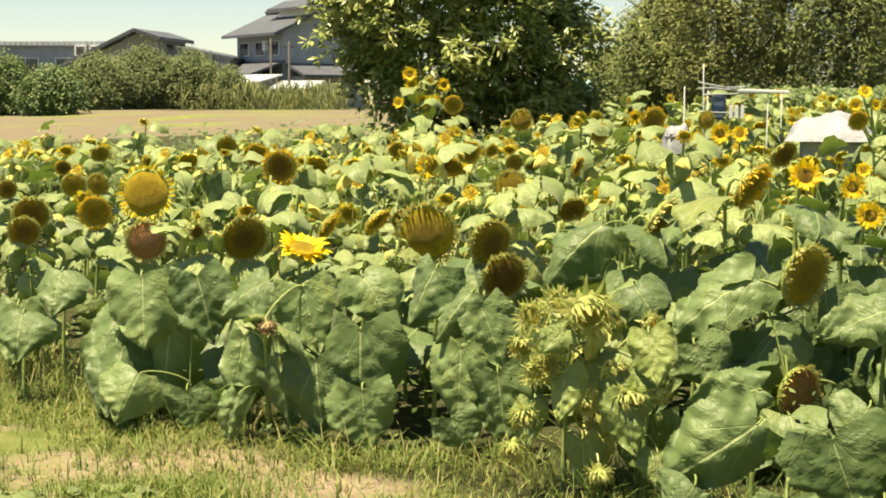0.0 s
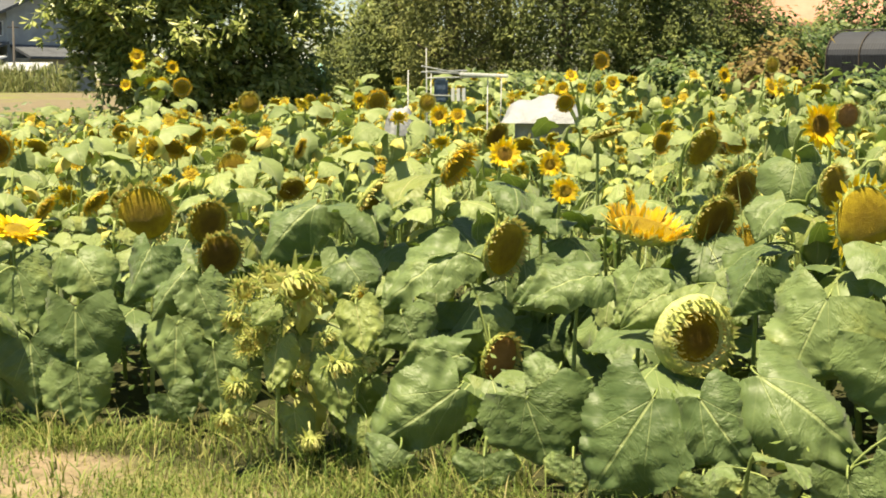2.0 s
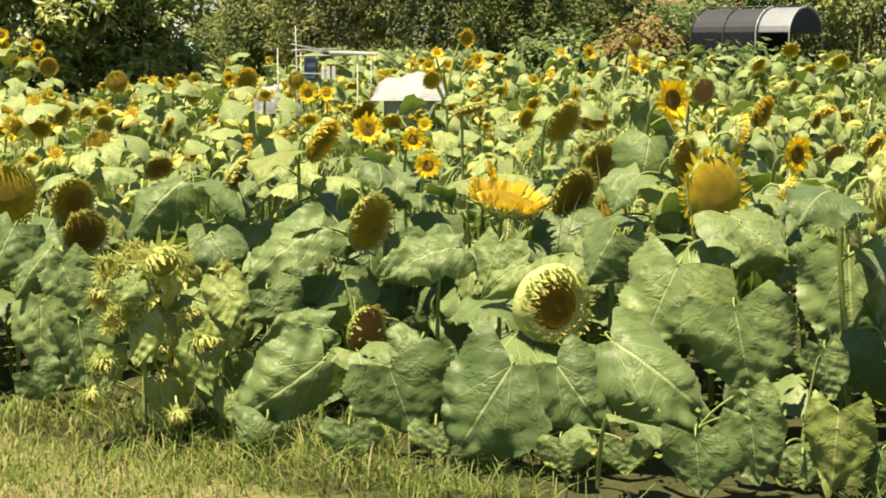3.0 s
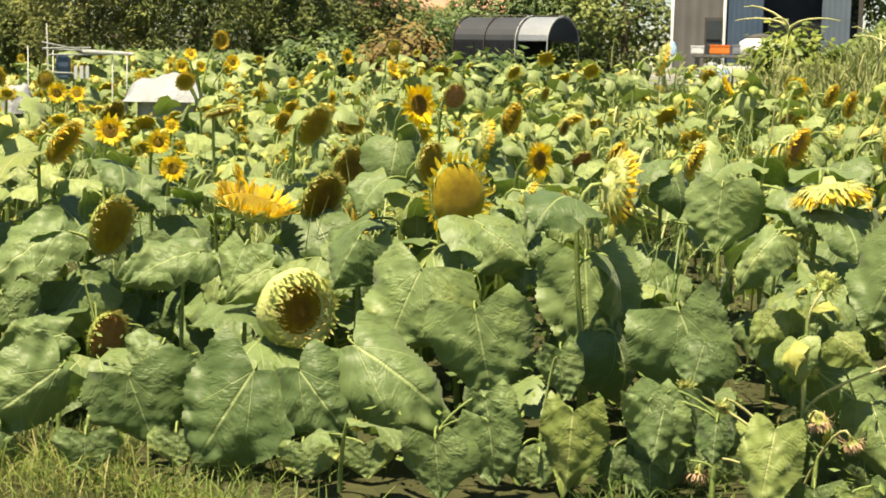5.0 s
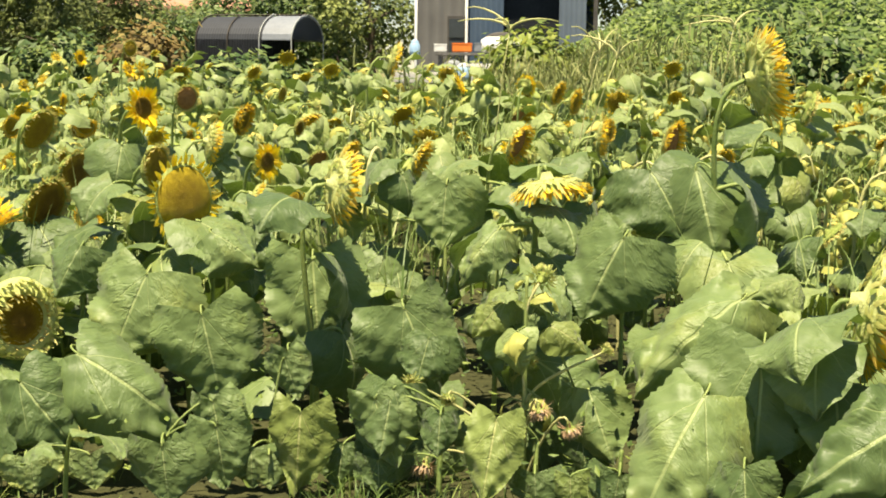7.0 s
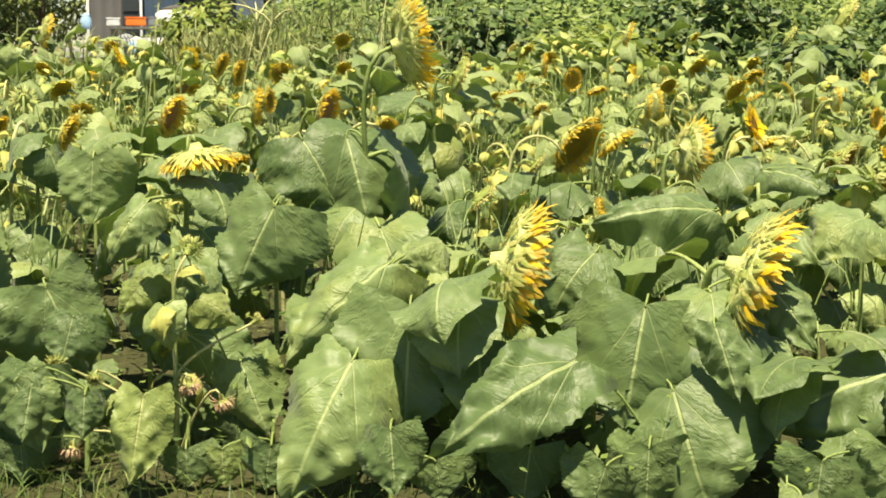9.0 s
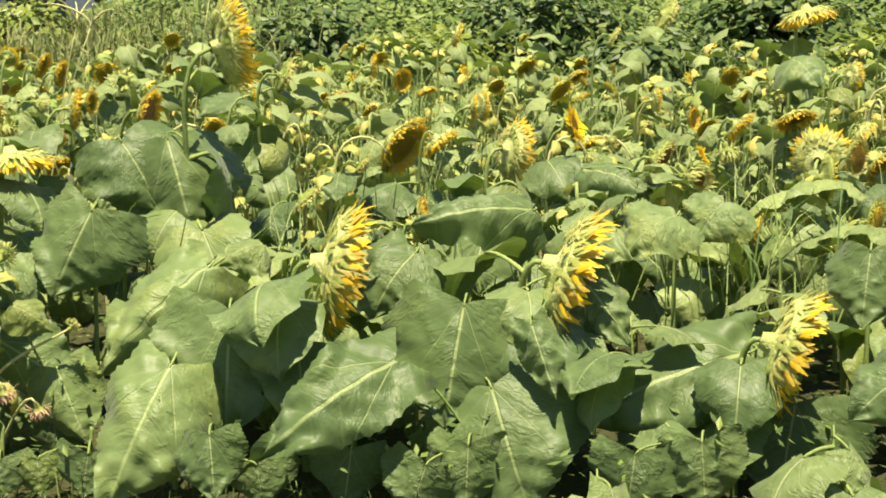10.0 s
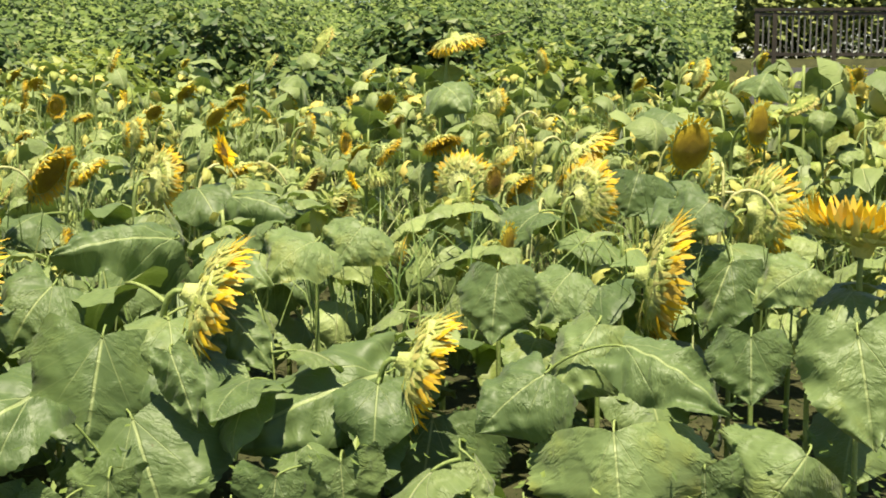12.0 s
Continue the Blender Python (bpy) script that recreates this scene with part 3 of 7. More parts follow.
def ground_material():
    m, nt, b = mat_base("ground", 0.95, 0.15)
    tc = nt.nodes.new("ShaderNodeTexCoord")
    sep = nt.nodes.new("ShaderNodeSeparateXYZ")
    nt.links.new(tc.outputs["Object"], sep.inputs[0])
    big, mid, fine = noise_node(nt, 0.7, 5), noise_node(nt, 5.0, 5), noise_node(nt, 60.0, 4)
    v = math_node(nt, "ADD", math_node(nt, "MULTIPLY", mid, 0.6), math_node(nt, "MULTIPLY", fine, 0.4))
    turf = ramp_node(nt, v, [(0.25, (0.06, 0.09, 0.02)), (0.5, (0.13, 0.155, 0.042)), (0.75, (0.24, 0.215, 0.10))])
    soil = ramp_node(nt, v, [(0.25, (0.18, 0.135, 0.085)), (0.75, (0.36, 0.285, 0.195))])
    bare = step_node(nt, big, 0.44, 0.58)
    near = mix_node(nt, bare, turf, soil)
    # the tilled field beyond the flowers
    wob = math_node(nt, "MULTIPLY", math_node(nt, "SUBTRACT", noise_node(nt, 0.12, 3), 0.5), 26.0)
    yy = math_node(nt, "ADD", sep.outputs[1], wob)
    till = math_node(nt, "MULTIPLY", step_node(nt, yy, 37.0, 40.0), step_node(nt, yy, 88.0, 82.0))
    till = math_node(nt, "MULTIPLY", till, step_node(nt, sep.outputs[0], 8.0, 2.0))
    c = near
    # weedy soil of bank and field; the plants' shade is put into its colour
    sx = math_node(nt, "ADD", math_node(nt, "MULTIPLY", sep.outputs[0], 0.882), math_node(nt, "MULTIPLY", sep.outputs[1], 0.47))
    weedy_shade = math_node(nt, "MULTIPLY", step_node(nt, sx, 2.9, 3.5), step_node(nt, sx, 60.0, 50.0))
    # the ground under the front plants gets the same painted shade
    field = math_node(nt, "ADD", math_node(nt, "MULTIPLY", sep.outputs[0], 0.658), math_node(nt, "MULTIPLY", sep.outputs[1], 0.752))
    field = math_node(nt, "MULTIPLY", step_node(nt, field, 3.72, 3.95), step_node(nt, sep.outputs[1], 17.0, 14.0))
    weedy_shade = math_node(nt, "MAXIMUM", weedy_shade, field)
    c = mix_node(nt, weedy_shade, c, ramp_node(nt, v, [(0.3, (0.025, 0.030, 0.012)), (0.7, (0.075, 0.075, 0.032))]))
    c = mix_node(nt, till, c, ramp_node(nt, v, [(0.2, (0.130, 0.105, 0.066)), (0.8, (0.235, 0.200, 0.132))]))
    strip = math_node(nt, "MULTIPLY", step_node(nt, noise_node(nt, 0.16, 4), 0.52, 0.60), till)
    c = mix_node(nt, math_node(nt, "MULTIPLY", strip, 0.8), c, ramp_node(nt, noise_node(nt, 1.4, 5), [(0.3, (0.10, 0.14, 0.03)), (0.7, (0.26, 0.29, 0.07))]))
    c = mix_node(nt, math_node(nt, "MULTIPLY", math_node(nt, "MULTIPLY", step_node(nt, noise_node(nt, 0.9, 4), 0.45, 0.7), till), 0.3), c, (0.12, 0.10, 0.07))
    nt.links.new(c, b.inputs["Base Color"])
    bump(nt, b, math_node(nt, "ADD", mid, math_node(nt, "MULTIPLY", fine, 0.3)), 0.8, 0.05)
    return m


gv, gf = ground_mesh()
tagged(put("ground", mesh_of("ground", gv, gf, [ground_material()])), "dry grass and pale bare soil with a rising bank", "ground", kind="structure")

# ---- plants beyond the field ----
def foliage(name, tones, rough=0.5, through=0.25, patch=0.45, patch_scale=0.9):
    m, nt, b = mat_base(name, rough, 0.4)
    geo = nt.nodes.new("ShaderNodeNewGeometry")
    v = math_node(nt, "ADD", math_node(nt, "MULTIPLY", geo.outputs["Random Per Island"], 1 - patch), math_node(nt, "MULTIPLY", noise_node(nt, patch_scale, 4), patch))
    c = ramp_node(nt, v, tones)
    nt.links.new(c, b.inputs["Base Color"])
    add_translucency(nt, b, c, through)
    return m


FOL_BROAD = foliage("broad_tree_leaves", [(0.2, (0.06, 0.10, 0.02)), (0.42, (0.21, 0.26, 0.06)), (0.7, (0.40, 0.43, 0.14))], 0.36)
FOL_DARK = foliage("feathery_tree_leaves", [(0.25, (0.045, 0.068, 0.018)), (0.5, (0.18, 0.225, 0.055)), (0.78, (0.40, 0.43, 0.12))], 0.6, patch=0.65, patch_scale=0.55)
FOL_OLIVE = foliage("olive_tree_leaves", [(0.25, (0.070, 0.085, 0.020)), (0.5, (0.23, 0.25, 0.065)), (0.8, (0.45, 0.43, 0.13))], 0.65, patch=0.65, patch_scale=0.55)
FOL_VINE = foliage("vine_leaves", [(0.25, (0.034, 0.068, 0.014)), (0.5, (0.105, 0.168, 0.036)), (0.78, (0.27, 0.34, 0.08))], 0.55, patch=0.55, patch_scale=0.8)
FOL_BUSH = foliage("bush_leaves", [(0.2, (0.04, 0.08, 0.02)), (0.55, (0.10, 0.16, 0.04)), (0.85, (0.22, 0.26, 0.07))], 0.5)
FOL_LIGHT = foliage("light_bush_leaves", [(0.2, (0.09, 0.14, 0.02)), (0.55, (0.20, 0.26, 0.04)), (0.85, (0.36, 0.38, 0.08))], 0.5)
FOL_RUST = foliage("rusty_bush_leaves", [(0.2, (0.13, 0.09, 0.03)), (0.55, (0.24, 0.17, 0.05)), (0.85, (0.30, 0.27, 0.09))], 0.7)
FOL_HAZE = foliage("dull_bush_leaves", [(0.2, (0.065, 0.095, 0.036)), (0.5, (0.15, 0.19, 0.070)), (0.8, (0.26, 0.29, 0.12))], 0.8, patch=0.6, patch_scale=0.4)
FOL_WEED = foliage("weed_leaves", [(0.2, (0.10, 0.13, 0.04)), (0.55, (0.21, 0.24, 0.08)), (0.85, (0.38, 0.36, 0.16))], 0.7)
BARK = rough_surface("bark", [(0.3, (0.09, 0.065, 0.045)), (0.7, (0.24, 0.19, 0.14))], 8, 0.95, 0.1, strength=0.8, dist=0.02)


def leaf_cards(places, rnd, size, long=1.6, droop=0.3, wild=1.0):
    """Small folded leaves, one at each place: vertices and faces."""
    verts, faces = [], []
    for p, out in places:
        s = size * rnd.uniform(0.6, 1.3)
        up = (out * 0.9 * min(1.0, wild) + Vector((rnd.gauss(0, 0.45), rnd.gauss(0, 0.45) - 0.25, 0.75 + rnd.gauss(0, 0.3)))).normalized()
        d = Vector((rnd.gauss(0, 1), rnd.gauss(0, 1), rnd.gauss(0, 0.7) - droop)) * wild + out * 0.7
        d = (d - up * d.dot(up)).normalized()
        side = d.cross(up) * s * 0.5
        n = up * s * 0.12
        v0 = len(verts)
        verts += [p, p + d * s * long * 0.5 + side - n, p + d * s * long, p + d * s * long * 0.5 - side - n, p + d * s * long * 0.45]
        faces += [(v0, v0 + 1, v0 + 4), (v0 + 1, v0 + 2, v0 + 4), (v0 + 2, v0 + 3, v0 + 4), (v0 + 3, v0, v0 + 4)]
    return verts, faces


def grass_arrays(places, rnd, low, high, width, curve=0.6):
    verts, faces = [], []
    for p in places:
        h, w, a = rnd.uniform(low, high), rnd.uniform(0.6, 1.3) * width, rnd.uniform(0, 6.3)
        d, s = Vector((math.cos(a), math.sin(a), 0)), Vector((-math.sin(a), math.cos(a), 0)) * w / 2
        lean = rnd.uniform(0.1, 1.0) * curve
        v0 = len(verts)
        for t in (0.0, 0.4, 0.75):
            c = p + d * lean * h * t * t + Vector((0, 0, h * t * (1 - 0.25 * lean * t)))
            verts += [c - s * (1 - t * 0.6), c + s * (1 - t * 0.6)]
        verts.append(p + d * lean * h + Vector((0, 0, h * (1 - 0.3 * lean))))
        faces += [(v0, v0 + 1, v0 + 3, v0 + 2), (v0 + 2, v0 + 3, v0 + 5, v0 + 4), (v0 + 4, v0 + 5, v0 + 6)]
    return verts, faces


def sprays(rnd, rx, rz, cz, lobes, per, depth=0.8):
    """Drooping feathery sprays along many thin boughs, with gaps between: places with outward directions."""
    out = []
    for _ in range(lobes):
        w, h = rnd.uniform(0, 6.3), rnd.uniform(-1, 1)
        reach = rx * math.sqrt(max(0.05, 1 - abs(h) ** 2.6)) * rnd.uniform(0.55, 1.12)
        tip = Vector((math.cos(w) * reach, math.sin(w) * reach * depth, cz + h * rz))
        root = Vector((tip.x * 0.25, tip.y * 0.25, tip.z - rz * rnd.uniform(0.1, 0.4)))
        for _ in range(per):
            t = rnd.random() ** 0.6
            p = root.lerp(tip, t) + Vector((0, 0, 0.35 * math.sin(math.pi * t) - 0.5 * t * t))
            o = Vector((rnd.gauss(0, 1), rnd.gauss(0, 1), rnd.gauss(0, 1)))
            out.append((p + o * (0.10 + 0.14 * (1 - t)) * max(1.0, rx * 0.55), Vector((math.cos(w), math.sin(w), -0.2)) * 0.5 + o.normalized() * 0.5))
    return out


def crown_places(rnd, cx, cy, cz, rx, ry, rz, clumps, per, clump_r, rosette=False):
    """Clumps of leaves over an uneven ellipsoid: places with their outward directions."""
    out = []
    for _ in range(clumps):
        u = Vector((rnd.gauss(0, 1), rnd.gauss(0, 1), rnd.gauss(0, 1))).normalized()
        k = rnd.uniform(0.55, 1.0) ** 0.5 * (0.86 + (0.5 if rosette else 0.34) * noise.noise(u * (3.6 if rosette else 2.9) + Vector((cx, cy, 0))))
        c = Vector((cx + u.x * rx * k, cy + u.y * ry * k, cz + u.z * rz * k))
        for _ in range(per):
            o = Vector((rnd.gauss(0, 1), rnd.gauss(0, 1), rnd.gauss(0, 0.8)))
            out.append((c + o * 0.03, o.normalized() + u * 0.3) if rosette else (c + o * clump_r * 0.5, (u * 0.6 + o.normalized() * 0.6)))
    return out


def tree(x, y, height, rx, low, material, leaf, clumps, per, clump_r, label, seed, category="tree", ry=None, lean=0.0, trunks=1, rosette=False, long=1.6, feathery=False):
    rnd = random.Random(seed)
    z0 = land(x, y)
    t = empty_thing("bush" if category == "bush" else "tree", Matrix.Translation((x, y, z0)), label, category)
    cz, rz = (height + low) / 2, (height - low) / 2
    V, F = [], []
    for q in range(trunks):
        a = Vector((rnd.uniform(-0.1, 0.1) * q, rnd.uniform(-0.1, 0.1) * q, -0.1))
        top = Vector((lean * height + rnd.uniform(-0.2, 0.2), rnd.uniform(-0.2, 0.2), height * 0.8))
        pts = bent(a, Vector((0.1, 0, height * 0.5)), top, Vector((0.2, 0, height * 0.4)), 8)
        v, fc = tube(pts, [max(0.02, height * 0.028 * (1 - 0.85 * i / 8)) for i in range(9)], 7, len(V))
        V += v
        F += fc
        for k in range(7):
            s = pts[2 + k % 6]
            w = rnd.uniform(0, 6.3)
            e = s + Vector((math.cos(w) * rx * 0.75, math.sin(w) * rx * 0.75, rz * rnd.uniform(0.05, 0.7)))
            v, fc = tube(bent(s, Vector((0, 0, 0.5)), e, (e - s) * 0.6, 5), [height * 0.012 * (1 - 0.14 * i) for i in range(6)], 5, len(V))
            V += v
            F += fc
    put("trunk", mesh_of("trunk", V, F, [BARK]), t)
    places = sprays(rnd, rx, rz, cz, clumps, per) if feathery else crown_places(rnd, lean * height * 0.5, 0, cz, rx, ry or rx, rz, clumps, per, clump_r, rosette)
    v, fc = leaf_cards(places, rnd, leaf, long, wild=0.3 if rosette else 1.0)
    put("crown", mesh_of("crown", v, fc, [material], smooth=False), t)
    return t


# the round evergreen behind the field
tree(0.28, 26.0, 4.7, 2.7, 0.2, FOL_BROAD, 0.066, 3600, 12, 0.26, "large round evergreen tree with glossy leaves in rosettes", 3, ry=2.0, rosette=True, long=2.8)
tree(2.15, 27.0, 1.5, 0.8, 0.3, FOL_LIGHT, 0.10, 70, 24, 0.3, "low sprawling green shrub beside the evergreen", 4, "bush")
# the row of feathery trees
for i, (ang, dist, hgt, rad) in enumerate([(6.6, 39, 1.7, 1.2), (8.7, 36, 3.3, 1.3), (10.9, 34, 6.6, 1.7), (13.0, 37, 6.8, 2.0), (15.2, 34, 6.2, 1.7), (17.4, 37, 6.9, 1.9), (19.2, 35, 5.6, 1.5), (21.0, 39, 4.4, 1.6)]):
    a = radians(ang)
    tree(dist * math.sin(a), dist * math.cos(a), hgt, rad, 0.30, FOL_OLIVE if i % 3 == 2 else FOL_DARK, 0.036, 430, 84, 0.50, "tall olive-green feathery tree in a row", 10 + i, trunks=2, long=3.4, feathery=True)
for i, (ang, dist, hgt, rad, mat, words) in enumerate([
        (22.6, 40, 2.6, 1.5, FOL_BUSH, "mid-green bush behind the field"), (25.2, 44, 2.5, 1.9, FOL_BUSH, "broad green bush on the terrace"),
        (28.5, 46, 3.4, 1.8, FOL_BUSH, "broad green bush behind the tunnel shed"), (31.3, 44, 4.4, 1.9, FOL_DARK, "dark green tree beside the blue shed"),
        (29.9, 48, 5.2, 2.3, FOL_BUSH, "tall green tree behind the tunnel shed"), (26.9, 47, 4.8, 2.1, FOL_BUSH, "tall green tree behind the tunnel shed"), (23.9, 46, 2.7, 2.0, FOL_OLIVE, "olive-green tree on the terrace"),
        (42.0, 18.5, 0.8, 0.75, FOL_LIGHT, "light green shrub among dry weeds"), (40.2, 17.0, 0.6, 0.6, FOL_WEED, "dry olive shrub among weeds"),
        (42.3, 36, 4.6, 2.0, FOL_DARK, "dark green tree behind the blue shed"), (47.0, 38, 3.6, 2.2, FOL_BUSH, "green tree on the terrace above the vines"),
        (79.0, 29, 2.3, 1.9, FOL_DARK, "dark shrub behind the railing"), (84.5, 30, 2.4, 2.2, FOL_DARK, "dark shrub behind the railing"), (90.0, 30, 2.4, 2.2, FOL_DARK, "dark shrub behind the railing"),
        (44.0, 17.5, 0.95, 0.8, FOL_BUSH, "green shrub on the bank"), (48.5, 18.0, 1.1, 0.9, FOL_BUSH, "green shrub among the vines"), (53.0, 17.2, 0.9, 0.8, FOL_LIGHT, "light green shrub among the vines"),
        (57.5, 18.3, 1.2, 1.0, FOL_BUSH, "mid-green shrub among the vines"), (62.0, 17.0, 0.9, 0.9, FOL_BUSH, "green shrub among the vines"), (66.5, 18.2, 1.2, 0.9, FOL_BUSH, "mid-green shrub among the vines"),
        (70.5, 17.0, 1.0, 0.8, FOL_LIGHT, "light green shrub among the vines"), (73.8, 18.5, 1.1, 0.9, FOL_BUSH, "green shrub beside the railing"),
        (52.5, 40, 3.4, 2.4, FOL_BUSH, "green tree on the terrace above the vines"),
        (22.6, 24, 1.55, 0.5, FOL_RUST, "rusty brown withered bush"), (19.8, 26, 1.35, 0.9, FOL_BUSH, "low green bush behind the flowers"),
        (25.8, 21, 1.0, 0.9, FOL_BUSH, "low green bush at the foot of the bank"), (37.6, 22, 0.72, 0.55, FOL_LIGHT, "yellow-green bush on the bank"),
        (29.0, 20, 0.8, 0.9, FOL_BUSH, "low green bush at the foot of the bank")]):
    a = radians(ang)
    tree(0.3 + dist * math.sin(a), -0.3 + dist * math.cos(a), hgt, rad, 0.1, mat, 0.10, int(90 * rad), 30, 0.36, words, 40 + i, "bush")
# gardens far to the left
for i, (px, dist, hgt, rad, mat, words) in enumerate([
        (-0.238, 86, 3.0, 2.5, FOL_HAZE, "hazy olive-green bush in front of the houses"), (-0.206, 88, 3.5, 2.6, FOL_HAZE, "hazy olive-green bush in front of the houses"),
        (-0.172, 88, 3.3, 2.3, FOL_HAZE, "hazy olive-green bush in front of the houses"), (-0.268, 74, 2.3, 1.9, FOL_BUSH, "small green tree with hanging boughs in a garden"),
        (-0.302, 76, 3.0, 1.9, FOL_BUSH, "small green tree with hanging boughs in a garden"), (-0.146, 87, 2.3, 1.3, FOL_HAZE, "hazy green shrub before the house"), (-0.30, 95, 2.6, 1.8, FOL_HAZE, "dark garden tree before the house")]):
    tree(px * dist, dist, hgt, rad, 0.15, mat, 0.10, int(230 * rad), 34, 0.6, words, 60 + i, "bush" if hgt > 3 else "tree", feathery=True)


def carpet(name, label, material, count, sampler, leaf, seed, category, droop=0.1, long=1.3):
    rnd = random.Random(seed)
    v, fc = leaf_cards([sampler(rnd) for _ in range(count)], rnd, leaf, long, droop)
    return tagged(put(name, mesh_of(name, v, fc, [material], smooth=False)), label, category, kind="stuff")


def growth_height(x, y):
    """How high the vines heap up on the bank."""
    s = 0.882 * x + 0.47 * y
    heap = 0.45 + 0.65 * noise.noise(Vector((x * 0.5, y * 0.5, 3))) + 0.40 * noise.noise(Vector((x * 1.7, y * 1.7, 8))) + 0.75 * smooth(17, 23, s)
    return max(0.1, heap) * smooth(12.5, 15.5, s) * (0.25 + 0.75 * smooth(38, 44, math.degrees(math.atan2(x - 0.4, y + 0.4))))


def bank_place(rnd):
    ang = radians(rnd.uniform(36, 77))
    r = rnd.uniform(13.5, 27)
    x, y = 0.4 + r * math.sin(ang), -0.4 + r * math.cos(ang)
    heap = growth_height(x, y)
    return Vector((x, y, land(x, y) + heap * rnd.uniform(0.15, 1.0) ** 0.5)), Vector((-math.sin(ang) * 0.5, -math.cos(ang) * 0.5, 0.5))


vines = carpet("vines", "dense green vines and creepers covering the bank", FOL_VINE, 78000, bank_place, 0.075, 71, "vines")


# the matted growth under the outer leaves
mv, mf = [], []
for i in range(64):
    for j in range(40):
        ang, r = radians(36 + 41 * i / 63), 13.5 + 13.5 * j / 39
        x, y = 0.4 + r * math.sin(ang), -0.4 + r * math.cos(ang)
        mv.append((x, y, land(x, y) + growth_height(x, y) * 0.62 - 0.05))
        if i and j:
            a = i * 40 + j
            mf.append((a - 41, a - 1, a, a - 40))
tagged(put("vine_mat", mesh_of("vine_mat", mv, mf, [FOL_VINE])), "matted stems and leaves under the vines", "vines", kind="stuff")


def weed_place(rnd):
    ang = radians(rnd.gauss(41, 3.6))
    r = rnd.uniform(14.5, 20)
    x, y = 0.4 + r * math.sin(ang), -0.4 + r * math.cos(ang)
    top = 0.9 + 0.5 * noise.noise(Vector((x, y, 9)))
    return Vector((x, y, land(x, y) + top * rnd.random())), Vector((0, 0, 0.9))


wr = random.Random(72)
v, fc = grass_arrays([weed_place(wr)[0] for _ in range(5200)], wr, 0.12, 0.40, 0.022, 1.3)
tagged(put("weeds", mesh_of("weeds", v, fc, [FOL_WEED], smooth=False)), "tall dry olive weeds on the bank", "weeds", kind="stuff")


def hedge_place(rnd):
    ang, r = radians(rnd.uniform(11.5, 17.5)), rnd.uniform(22, 24)
    return Vector((r * math.sin(ang), r * math.cos(ang), 1.55 * rnd.random() ** 0.4)), Vector((0, -0.4, 0.5))


carpet("hedge", "low clipped bright green hedge of vines", FOL_BUSH, 4200, hedge_place, 0.075, 73, "hedge")


def corn_place(rnd):
    d = rnd.uniform(84, 90)
    return Vector((rnd.uniform(-0.18, -0.066) * d, d, 1.9 * rnd.random() ** 1.3)), Vector((0, 0, 1.2))


wr = random.Random(74)
v, fc = grass_arrays([p for p in (corn_place(wr)[0] for _ in range(5600)) if noise.noise(p * 0.8) > -0.1], wr, 0.3, 0.9, 0.07, 1.2)
tagged(put("dry_corn", mesh_of("dry_corn", v, fc, [FOL_WEED], smooth=False)), "row of dry brownish-green corn stalks", "corn", kind="stuff")


def low_place(rnd):
    a, r = radians(rnd.uniform(-22, 36)), rnd.uniform(16.5, 34)
    x, y = r * math.sin(a), r * math.cos(a)
    return Vector((x, y, land(x, y) + rnd.uniform(0, 0.45 + 0.35 * noise.noise(Vector((x * 0.4, y * 0.4, 5)))))), Vector((0, -0.3, 0.7))


carpet("low_weeds", "low green weeds and vegetable plants beyond the sunflowers", FOL_BUSH, 9000, low_place, 0.09, 75, "weeds", 0.0, 1.8)

# ---- buildings, fence and garden things ----
def striped(name, c0, c1, period, rough=0.6, axis=0, metal=0.0):
    """Tiles, boards or corrugated sheet: fine ridges across one axis, with weathering."""
    m, nt, b = mat_base(name, rough, 0.4)
    tc = nt.nodes.new("ShaderNodeTexCoord")
    sep = nt.nodes.new("ShaderNodeSeparateXYZ")
    nt.links.new(tc.outputs["Object"], sep.inputs[0])
    w = math_node(nt, "SINE", math_node(nt, "MULTIPLY", sep.outputs[axis], 2 * math.pi / period))
    v = math_node(nt, "ADD", math_node(nt, "MULTIPLY", noise_node(nt, 1.2, 5), 0.8), math_node(nt, "MULTIPLY", w, 0.06))
    nt.links.new(ramp_node(nt, v, [(0.2, c0), (0.7, c1)]), b.inputs["Base Color"])
    b.inputs["Metallic"].default_value = metal
    bump(nt, b, w, 0.35, period * 0.12)
    return m


TILE = striped("grey_roof_tile", (0.065, 0.072, 0.082), (0.125, 0.135, 0.15), 0.32, 0.55)
PLASTER = rough_surface("grey_plaster", [(0.3, (0.25, 0.27, 0.285)), (0.7, (0.39, 0.415, 0.43))], 1.5, 0.85)
PLASTER_WARM = rough_surface("beige_plaster", [(0.3, (0.34, 0.32, 0.27)), (0.7, (0.50, 0.48, 0.42))], 1.5, 0.85)
DARKWOOD = rough_surface("dark_wood", [(0.3, (0.05, 0.045, 0.04)), (0.7, (0.13, 0.12, 0.11))], 3, 0.8)
GLASS_DARK = rough_surface("dark_window_glass", [(0.3, (0.02, 0.025, 0.03)), (0.7, (0.05, 0.06, 0.07))], 1, 0.15, 0.6, strength=0.02)
WHITE_PAINT = rough_surface("white_paint", [(0.3, (0.62, 0.62, 0.60)), (0.7, (0.82, 0.82, 0.80))], 3, 0.5, strength=0.1)
WHITE_SHEET = rough_surface("white_plastic_sheet", [(0.3, (0.22, 0.235, 0.25)), (0.7, (0.34, 0.355, 0.37))], 2.0, 0.55, 0.3, bump_scale=9, strength=0.5, dist=0.05)
